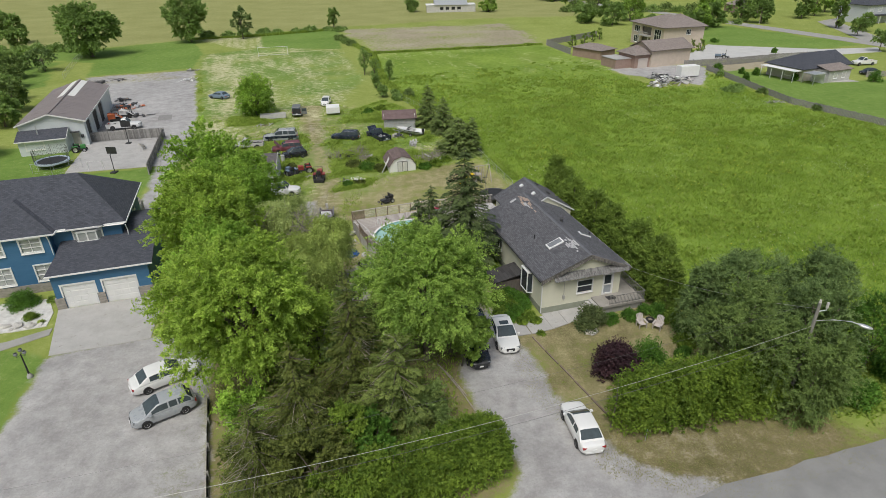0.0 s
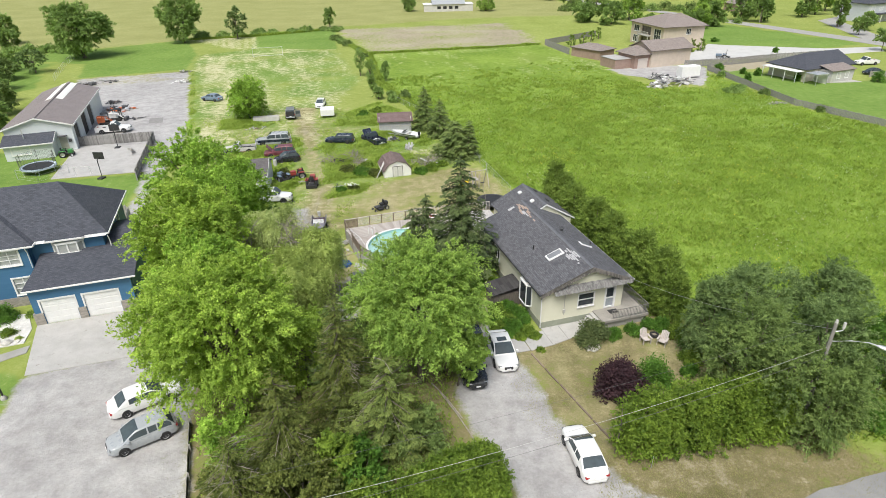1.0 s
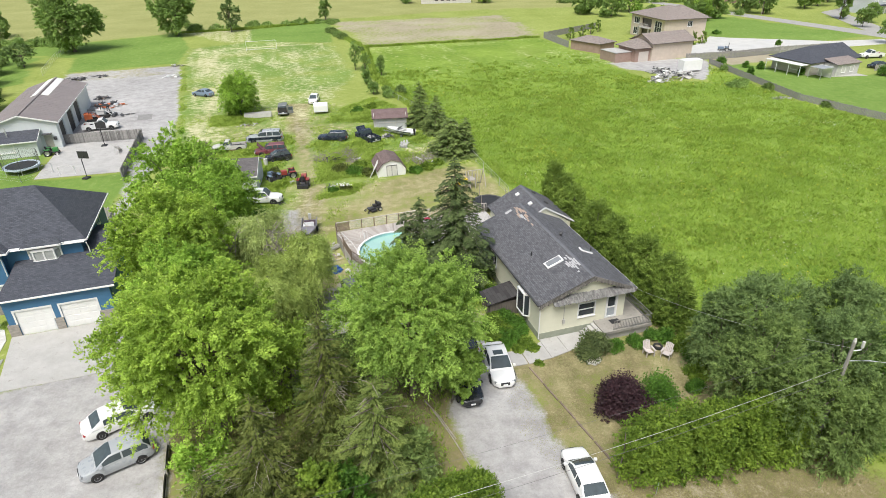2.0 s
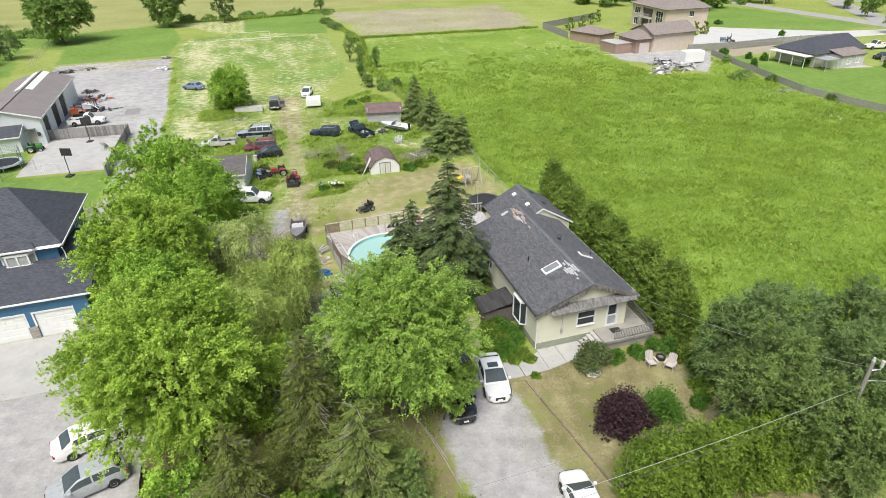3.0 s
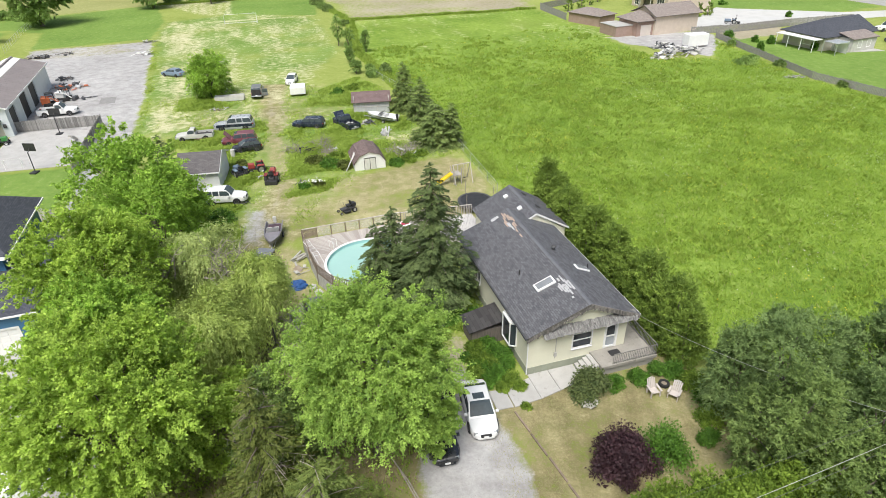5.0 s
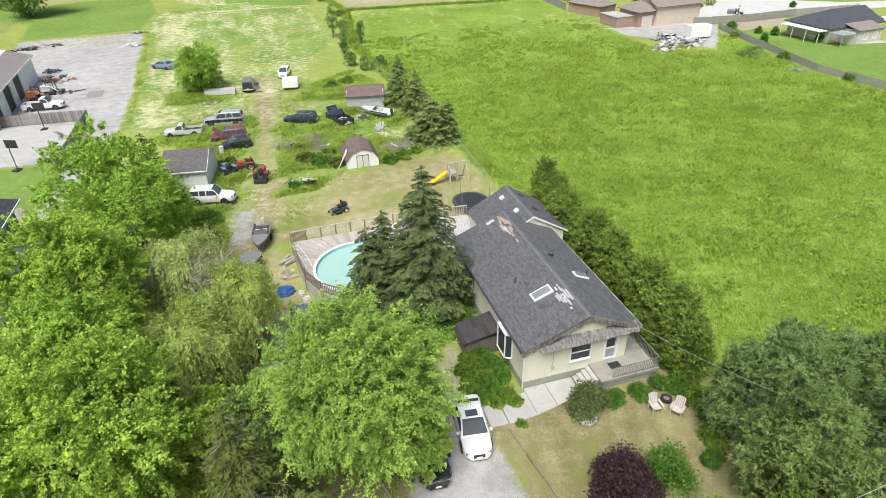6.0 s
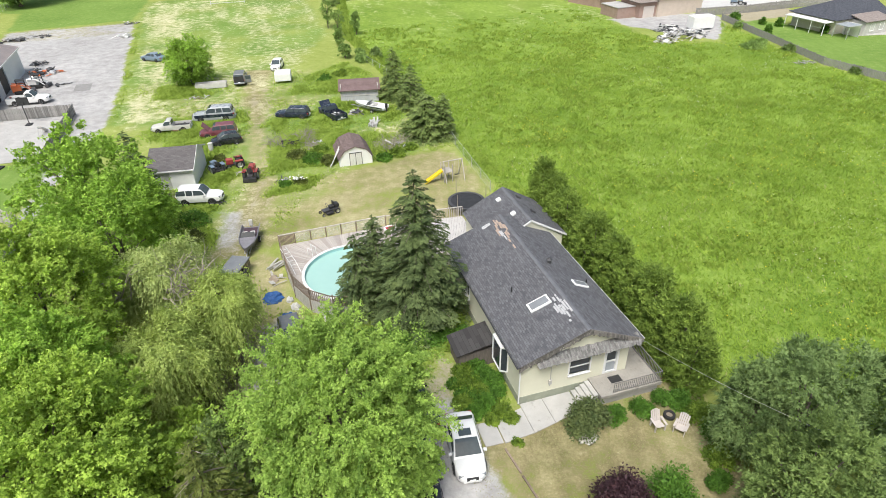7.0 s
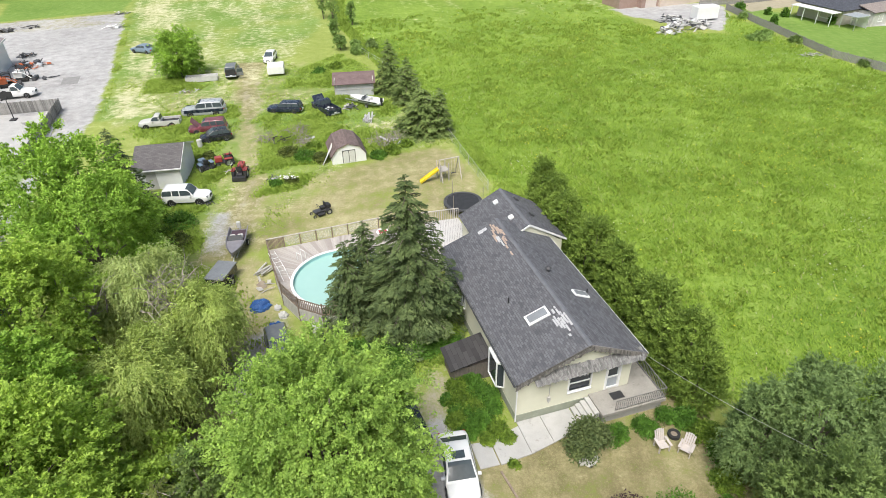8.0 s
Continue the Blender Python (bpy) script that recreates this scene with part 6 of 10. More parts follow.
shrub("purple_smoke_bush", 12.9, 35.2, 3.0, 2.3, "dark purple leaved bush on the dry lawn", 105, LEAF_PURPLE, 8000, 0.15)
shrub("green_shrub", 15.4, 35.7, 3.0, 2.0, "bright green bush beside the purple one", 106, LEAF_LUSH, 3200, 0.14)
for k, (sx, sy, sh, sr) in enumerate(((6.3, 43.0, 1.0, 1.1), (7.2, 42.2, 0.8, 0.8), (5.6, 42.2, 0.6, 0.9), (6.6, 41.6, 0.5, 0.7), (5.2, 43.8, 0.8, 1.0), (6.0, 44.0, 0.9, 0.9), (7.0, 44.9, 1.1, 0.8), (5.0, 45.6, 0.9, 1.0), (5.8, 46.2, 1.0, 1.0), (7.8, 41.7, 0.6, 0.6), (4.5, 44.6, 0.6, 0.8), (5.4, 44.6, 1.3, 1.2), (6.3, 45.0, 1.5, 1.1), (4.9, 43.0, 0.8, 0.9), (7.2, 43.9, 1.0, 0.8), (4.6, 51.0, 1.2, 1.2), (3.6, 49.5, 1.1, 1.1))):
    shrub("garden_shrub", sx, sy, sh, sr, "lush leafy garden shrub beside the side wall", 110 + k, LEAF_LUSH if k % 2 == 0 else LEAF_HEDGE, 2000, 0.13, group="side garden")
shrub("weed_tuft", 8.0, 39.9, 0.45, 0.45, "yellow-green weed clump by the walk", 120, LEAF_HEDGE, 500, 0.12)

for k, (sx, sy, sh, sr) in enumerate(((0.6, 48.6, 1.5, 1.5), (2.7, 48.9, 1.7, 1.3), (3.4, 50.8, 1.5, 1.4), (5.2, 49.2, 1.3, 1.1), (5.6, 47.6, 1.2, 1.1), (1.4, 47.2, 1.0, 1.2), (-1.6, 49.4, 1.0, 1.3), (4.4, 52.6, 1.3, 1.1), (3.9, 55.0, 1.2, 1.0), (-3.4, 48.6, 0.8, 1.1))):
    shrub("vine_thicket", sx, sy, sh, sr, "lush green thicket beneath the spruces", 130 + k, LEAF_LUSH, 1800, 0.13, group="thicket beneath the spruces")

# fallen timber along the drive
for k, (lx0, ly0, lx1, ly1, lr_) in enumerate(((-0.6, 36.2, 1.5, 32.6, 0.05), (0.0, 35.2, 2.4, 30.2, 0.045), (-11.2, 47.6, -12.5, 51.0, 0.1))):
    fl_ = thing("fallen_log", lx0, ly0, 0, 0, "grey fallen log lying in the rough grass", "log", "fallen logs")
    part("trunk", tubed([(0, 0, 0.12), ((lx1 - lx0) * 0.5, (ly1 - ly0) * 0.5 + 0.15, 0.16), (lx1 - lx0, ly1 - ly0, 0.1)], lr_, 7), TWIG, fl_)

stake = thing("marker_stake", 12.9, 28.1, 0, 20, "thin stake with a green tag in the verge", "stake")
part("post", tubed([(0, 0, -0.1), (0.02, 0, 1.0)], 0.02, 6), GALV, stake)
part("tag", boxed(-0.13, -0.01, 0.82, 0.13, 0.01, 1.0), LEAF_LUSH, stake, "small green tag")

# ---- vehicles ----
WHEELS = {}


def wheel_meshes(r, w):
    key = (round(r, 2), round(w, 2))
    if key not in WHEELS:
        out = []
        for name, mat in (("tyre", RUBBER), ("rim", RIM)):
            bm = bmesh.new()
            if name == "tyre":
                prof = [(r * 0.62, -w / 2), (r * 0.9, -w / 2), (r, -w * 0.32), (r, w * 0.32), (r * 0.9, w / 2), (r * 0.62, w / 2)]
            else:
                prof = [(0.001, -w * 0.42), (r * 0.2, -w * 0.36), (r * 0.5, -w * 0.3), (r * 0.63, -w * 0.47), (r * 0.63, w * 0.47), (r * 0.5, w * 0.3), (r * 0.2, w * 0.36), (0.001, w * 0.42)]
            n = 18
            rows = [[bm.verts.new((q * math.cos(k * math.tau / n), y, q * math.sin(k * math.tau / n))) for q, y in prof] for k in range(n)]
            for k in range(n):
                a, b = rows[k], rows[(k + 1) % n]
                for i in range(len(prof) - 1):
                    bm.faces.new((a[i], b[i], b[i + 1], a[i + 1]))
            if name == "tyre":
                for k in range(n):
                    bm.faces.new((rows[k][0], rows[k][-1], rows[(k + 1) % n][-1], rows[(k + 1) % n][0]))
            bmesh.ops.recalc_face_normals(bm, faces=bm.faces)
            me = bpy.data.meshes.new(name)
            bm.to_mesh(me)
            bm.free()
            me.materials.append(mat)
            out.append(me)
        WHEELS[key] = out
    return WHEELS[key]


def add_wheel(parent, x, y, r, w=0.2, label=""):
    t, m = wheel_meshes(r, w)
    wh = new("wheel", t)
    wh.parent = parent
    wh.location = (x, y, r)
    rim = new("rim", m)
    rim.parent = wh
    return wh


def smooth_part(name, bm, mat, parent):
    """A part shaded smooth but for its sharp edges."""
    for f in bm.faces:
        f.smooth = True
    for e in bm.edges:
        if len(e.link_faces) == 2 and e.calc_face_angle() > radians(38):
            e.smooth = False
    return part(name, bm, mat, parent)


def pane(name, pts, mat, parent, out, thick=0.012):
    """A thin pane through four corners, standing proud of the body by its thickness."""
    p = [Vector(q) for q in pts]
    n = (p[1] - p[0]).cross(p[3] - p[0]).normalized()
    if n.dot(Vector(out)) < 0:
        n = -n
    bm = bmesh.new()
    loft(bm, [[q + n * d for q in p] for d in (-0.01, thick)])
    return part(name, bm, mat, parent)


def car(name, x, y, heading, size, style, colour, label, two_tone=None, wheel=0.31, sunroof=False, hood_up=False, missing=0, cat="car", roof_mat=None, group=""):
    L, W, H = size
    c = thing(name, x, y, 0, heading, label, cat, group)
    w, z0 = W / 2, 0.2 if style not in ("suv", "pickup") else 0.32
    belt = {"sedan": 0.64, "hatch": 0.62, "wagon": 0.6, "suv": 0.6, "pickup": 0.6}[style] * H
    hood = belt - {"sedan": 0.08, "hatch": 0.06, "wagon": 0.06, "suv": 0.03, "pickup": 0.03}[style]
    tail = {"sedan": belt - 0.03, "hatch": belt, "wagon": belt, "suv": belt, "pickup": belt - 0.02}[style]
    tops = [(-0.5, tail - 0.3, 0.6), (-0.488, tail - 0.1, 0.76), (-0.45, tail - 0.01, 0.92), (-0.3, tail + 0.02, 1.0), (0.0, belt, 1.0), (0.2, belt - 0.005, 0.99), (0.32, hood, 0.97), (0.41, hood - 0.05, 0.92), (0.462, hood - 0.11, 0.81), (0.49, hood - 0.2, 0.66), (0.5, hood - 0.32, 0.46)]
    def station(fx, zt, fw):
        ww = w * fw
        lo = z0 + max(0.0, abs(fx) - 0.44) * 1.6
        ring_ = []
        hgt = zt - lo
        for py, pz in ((-0.86, 0.0), (-0.97, 0.1), (-1.0, 0.3), (-1.0, 0.55), (-0.985, 0.78), (-0.94, 0.91), (-0.84, 0.975), (-0.5, 1.0), (0.0, 1.015)):
            ring_.append((fx * L, ww * py, lo + hgt * pz))
        return ring_ + [(px, -py, pz) for px, py, pz in ring_[-2::-1]]
    fine = []
    for k in range(len(tops) - 1):
        p0, p1, p2, p3 = tops[max(k - 1, 0)], tops[k], tops[k + 1], tops[min(k + 2, len(tops) - 1)]
        for t in (0.0, 0.34, 0.67):
            fine.append(tuple(0.5 * (2 * b_ + (c_ - a_) * t + (2 * a_ - 5 * b_ + 4 * c_ - d_) * t * t + (3 * b_ - a_ - 3 * c_ + d_) * t ** 3) for a_, b_, c_, d_ in zip(p0, p1, p2, p3)))
    fine.append(tops[-1])
    sec = [station(*q) for q in fine]
    mid_sec = station(*tops[4])
    if style == "pickup":
        body = loft(bmesh.new(), [[(-0.06 * L, p[1], p[2]) for p in mid_sec]] + [q for q in sec if q[0][0] > -0.02 * L])
        smooth_part("body", body, colour, c)
        bed = bmesh.new()
        bx0, bx1 = -0.5 * L, -0.062 * L
        box(bed, bx0, -w, z0 + 0.05, bx1, -w + 0.09, belt, 0.02)
        box(bed, bx0, w - 0.09, z0 + 0.05, bx1, w, belt, 0.02)
        box(bed, bx0, -w + 0.09, z0 + 0.05, bx0 + 0.08, w - 0.09, belt, 0.02)
        box(bed, bx0 + 0.08, -w + 0.09, z0 + 0.1, bx1, w - 0.09, z0 + 0.3)
        part("cargo_bed", bed, colour, c)
        part("bed_liner", boxed(bx0 + 0.1, -w + 0.1, z0 + 0.303, bx1 - 0.02, w - 0.1, z0 + 0.32), BLACK, c)
    else:
        smooth_part("body", loft(bmesh.new(), sec), colour, c)
    if two_tone:
        for s in (-1, 1):
            part("side_panel", boxed(-0.47 * L, s * (w - 0.02), z0 + 0.42, 0.42 * L, s * (w + 0.006), belt - 0.1, bevel=0.004), two_tone, c)
    gh = {"sedan": (-0.4, 0.25, -0.23, 0.075), "hatch": (-0.47, 0.29, -0.36, 0.08), "wagon": (-0.475, 0.205, -0.42, 0.08), "suv": (-0.475, 0.2, -0.43, 0.09), "pickup": (-0.055, 0.205, -0.03, 0.1)}[style]
    b0, b1, r0, r1 = [q * L for q in gh]
    wb, wr, zr = w * 0.94, w * (0.76 if style in ("sedan", "hatch") else 0.8), H
    zb = belt - 0.03
    # the glasshouse: one smooth skin over rear window, roof and windscreen, cut into roof, pillars and panes
    posts = {"sedan": (0.44, 0.5), "hatch": (0.3, 0.35, 0.62, 0.67), "wagon": (0.34, 0.38, 0.64, 0.68), "suv": (0.34, 0.38, 0.64, 0.68), "pickup": (0.1, 0.16)}[style]
    span = [("rear", v) for v in (0.0, 0.14, 0.5, 0.86)] + [("roof", v) for v in sorted((0.0, 0.1, 0.22, 0.78, 0.9, *posts))] + [("front", v) for v in (0.0, 0.14, 0.5, 0.88, 1.0)]
    rows = []
    for kind_, v in span:
        if kind_ == "rear":
            px, pz = b0 + (r0 - b0) * v, zb + (zr - 0.04 - zb) * (v ** 0.85)
        elif kind_ == "roof":
            px, pz = r0 + (r1 - r0) * v, zr - 0.04 * abs(2 * v - 1) ** 3
        else:
            px, pz = r1 + (b1 - r1) * v, zb + (zr - 0.04 - zb) * ((1 - v) ** 0.85)
        f = (pz - zb) / (zr - zb)
        wt = wb + (wr - wb) * f
        ring_ = [(wb, zb), (wb + (wt - wb) * 0.16, zb + (pz - zb) * 0.16), (wb + (wt - wb) * 0.86, zb + (pz - zb) * 0.86), (wt * 0.985, zb + (pz - zb) * 0.97), (wt * 0.9, pz), (wt * 0.45, pz + 0.015 * f), (0.0, pz + 0.02 * f)]
        rows.append([(px, y_, z_) for y_, z_ in ring_] + [(px, -y_, z_) for y_, z_ in ring_[-2::-1]])
    skins = {}
    kinds = [q[0] for q in span]
    for i in range(len(rows) - 1):
        mid_ = (span[i][1] + span[i + 1][1]) / 2
        zone_ = kinds[i] if kinds[i] == kinds[i + 1] else ("rear" if kinds[i] == "rear" else "front")
        post = zone_ == "roof" and any(posts[k] <= mid_ <= posts[k + 1] for k in range(0, len(posts), 2))
        for j in range(12):
            k = min(j, 11 - j)
            side_ = "left" if j < 6 else "right"
            name_ = "cabin"
            if k in (4, 5) and zone_ == "front" and 0 < mid_ and span[i + 1][1] < 1.0:
                name_ = "windscreen"
            elif k in (4, 5) and zone_ == "rear" and span[i][1] > 0.0 and kinds[i + 1] == "rear":
                name_ = "rear_window"
            elif k == 1 and zone_ == "front" and span[i + 1][1] < 0.6:
                name_ = "side_window " + side_ + " 9"
            elif k == 1 and zone_ == "roof" and not post:
                name_ = "side_window " + side_ + " " + str(sum(mid_ > q for q in posts))
            elif k == 1 and zone_ == "rear" and style in ("hatch", "wagon", "suv") and span[i][1] > 0.4:
                name_ = "side_window " + side_ + " 0"
            if name_.endswith(" " + str(len(posts))):
                name_ = "side_window " + side_ + " 9"
            skins.setdefault(name_, []).append((i, j))
    for name_, cells in skins.items():
        bm = bmesh.new()
        seen = {}
        for i, j in cells:
            quad = []
            for key in ((i, j), (i, j + 1), (i + 1, j + 1), (i + 1, j)):
                if key not in seen:
                    seen[key] = bm.verts.new(rows[key[0]][key[1]])
                quad.append(seen[key])
            bm.faces.new(quad)
        bmesh.ops.remove_doubles(bm, verts=bm.verts, dist=0.0005)
        bmesh.ops.recalc_face_normals(bm, faces=bm.faces)
        for f in bm.faces:
            f.smooth = True
        part(name_.split()[0], bm, (roof_mat or colour) if name_ == "cabin" else CAR_GLASS, c)
    wx = 0.29 * L if style != "pickup" else 0.31 * L
    for k, (sx, sy) in enumerate(((1, 1), (1, -1), (-1, 1), (-1, -1))):
        if k >= missing:
            add_wheel(c, sx * wx, sy * (w - 0.075), wheel)
        # flat black disc stands in for the shaded hollow round the wheel
        arch = bmesh.new()
        disc(arch, (sx * wx, sy * (w - 0.058), wheel + 0.02), wheel * 1.12, "y", 0.122, 20)
        part("wheel_well_shade", arch, BLACK, c)
    for s in (-1, 1):
        part("headlight", boxed(0.43 * L, s * w * 0.5, hood - 0.3, 0.476 * L, s * w * 0.82, hood - 0.13, bevel=0.03), LAMP_CLEAR, c)
        part("tail_light", boxed(-0.494 * L, s * w * 0.56, tail - 0.26, -0.46 * L, s * w * 0.87, tail - 0.12, bevel=0.02), LAMP_RED, c)
        part("wing_mirror", boxed(b1 - 0.42, s * (w - 0.02), belt - 0.02, b1 - 0.24, s * (w + 0.17), belt + 0.12, bevel=0.03), colour, c)
    part("grille", boxed(0.46 * L, -w * 0.36, hood - 0.44, 0.503 * L, w * 0.36, hood - 0.2, bevel=0.02), BLACK, c)
    part("number_plate", boxed(0.503 * L, -0.16, z0 + 0.2, 0.514 * L, 0.16, z0 + 0.3), WHITE, c)
    part("bumper", boxed(0.44 * L, -w * 0.56, z0 + 0.04, 0.506 * L, w * 0.56, z0 + 0.2, bevel=0.03), colour if style in ("sedan", "hatch") else GALV, c)
    part("bumper", boxed(-0.506 * L, -w * 0.66, z0 + 0.06, -0.45 * L, w * 0.66, z0 + 0.22, bevel=0.03), colour if style in ("sedan", "hatch") else GALV, c)
    part("number_plate", boxed(-0.512 * L, -0.16, z0 + 0.26, -0.5 * L, 0.16, z0 + 0.38), WHITE, c)
    if sunroof:
        part("sunroof", boxed(r1 - 0.78, -wr * 0.52, zr + 0.012, r1 - 0.28, wr * 0.52, zr + 0.034, bevel=0.008), CAR_GLASS, c)
    if hood_up:
        hd = part("bonnet", boxed(0, -w * 0.85, 0, 1.1, w * 0.85, 0.05, bevel=0.02), colour, c)
        hd.matrix_local = pose(0.24 * L, 0, hood, 0, -48, 0)
    return c


P_WHITE = paint("white_car_paint", (0.76, 0.76, 0.75), 0.08)
P_SILVER = paint("silver_grey_car_paint", (0.36, 0.38, 0.40), 0.12, 0.22)
P_BLACK = paint("black_car_paint", (0.016, 0.018, 0.022), 0.08, 0.16)
P_NAVY = paint("dark_blue_car_paint", (0.018, 0.026, 0.045), 0.08, 0.16)
P_BURGUNDY = paint("faded_burgundy_paint", (0.15, 0.03, 0.045), 0.35, 0.45)
P_STEEL = paint("steel_blue_car_paint", (0.16, 0.22, 0.30), 0.25)
P_OLDWHITE = paint("chalky_white_paint", (0.52, 0.515, 0.49), 0.35, 0.5)
P_GREYBLUE = paint("dull_grey_paint", (0.14, 0.15, 0.16), 0.4, 0.45)

car("sedan", 8.95, 29.05, 99, (4.4, 1.72, 1.38), "sedan", P_WHITE, "old boxy white sedan parked at the drive's mouth")
car("coupe", 4.85, 39.5, -82, (4.63, 1.85, 1.4), "sedan", P_WHITE, "glossy white coupe with sunroof on the gravel drive", sunroof=True, wheel=0.34)
car("black_sedan", 2.3, 37.6, -78, (4.6, 1.8, 1.42), "sedan", P_BLACK, "black sedan parked beneath the maple")
car("black_hatchback", 2.0, 42.6, 112, (4.3, 1.78, 1.5), "hatch", P_BLACK, "black hatchback parked beneath the maple")
car("silver_sedan", -1.4, 43.4, 100, (4.6, 1.8, 1.45), "sedan", P_SILVER, "silver sedan half hidden beneath the maple")
car("minivan", -19.55, 31.3, 214, (4.25, 1.74, 1.5), "hatch", P_SILVER, "silver-grey hatchback on the neighbour's gravel drive")
car("white_sedan", -20.9, 34.9, 36, (4.85, 1.82, 1.42), "sedan", P_WHITE, "white sedan on the neighbour's gravel drive")
car("sport_utility", -20.6, 71.2, 3, (4.6, 1.75, 1.75), "suv", P_WHITE, "white four-door utility vehicle beside the garage", wheel=0.37)
car("small_hatchback", -22.3, 86.4, 203, (3.7, 1.65, 1.45), "hatch", P_BLACK, "small black hatchback abandoned in long grass", cat="car")
car("burgundy_wagon", -24.0, 89.0, 192, (4.6, 1.75, 1.65), "suv", P_BURGUNDY, "derelict burgundy wagon with its bonnet up", hood_up=True, wheel=0.33)
car("long_wagon", -26.4, 95.0, 188, (5.6, 2.0, 1.88), "wagon", P_SILVER, "long two-tone silver and navy wagon in the long grass", two_tone=P_NAVY, wheel=0.38)
car("white_pickup", -30.8, 91.2, 190, (5.0, 1.75, 1.6), "pickup", P_OLDWHITE, "derelict white pickup with a stripped bed", wheel=0.33)
car("dark_sedan", -15.8, 95.3, 176, (4.7, 1.78, 1.42), "wagon", P_NAVY, "dark wagon sunk in the long grass")
car("dark_pickup", -10.4, 94.9, 128, (5.2, 1.85, 1.7), "pickup", P_NAVY, "dark pickup with its bonnet up in the long grass", wheel=0.36, hood_up=True)
van = car("black_utility", -27.2, 111.6, 100, (4.7, 1.85, 1.85), "suv", P_GREYBLUE, "dark grey utility vehicle with its rear opened up", wheel=0.37)
tailgate = part("rear_door", boxed(-2.42, -1.86, 0.55, -2.36, -0.94, 1.7, bevel=0.02), P_GREYBLUE, van, "rear door swung open")
part("door_pane", boxed(-2.43, -1.76, 1.12, -2.35, -1.04, 1.6), CAR_GLASS, tailgate)
# black panel stands in for the shaded interior behind the opened rear
part("load_space_shade", boxed(-2.375, -0.72, 0.62, -2.3, 0.72, 1.56), BLACK, van)
part("tailboard", boxed(-2.75, -0.8, 0.52, -2.3, 0.8, 0.6, bevel=0.02), P_SILVER, van)
car("far_white_car", -23.0, 118.9, -88, (4.3, 1.7, 1.4), "hatch", P_WHITE, "white hatchback parked on the mown strip")
car("far_blue_sedan", -46.6, 125.6, 160, (4.6, 1.78, 1.42), "sedan", P_STEEL, "blue sedan beside the round tree")
car("grey_jeep", -7.0, 49.5, -68, (4.0, 1.7, 1.4), "hatch", P_GREYBLUE, "dull grey car behind the pool deck")
car("shop_pickup", -56.2, 103.6, 13, (5.6, 1.95, 1.85), "pickup", P_WHITE, "white pickup parked behind the pad fence", wheel=0.38)
car("far_white_pickup", 104.6, 150.0, 186, (5.6, 2.0, 1.9), "pickup", P_WHITE, "white pickup parked beside the bungalow", wheel=0.38)
car("far_dark_car", 99.0, 139.0, 186, (4.3, 1.8, 1.4), "sedan", P_BLACK, "dark car parked beside the bungalow")


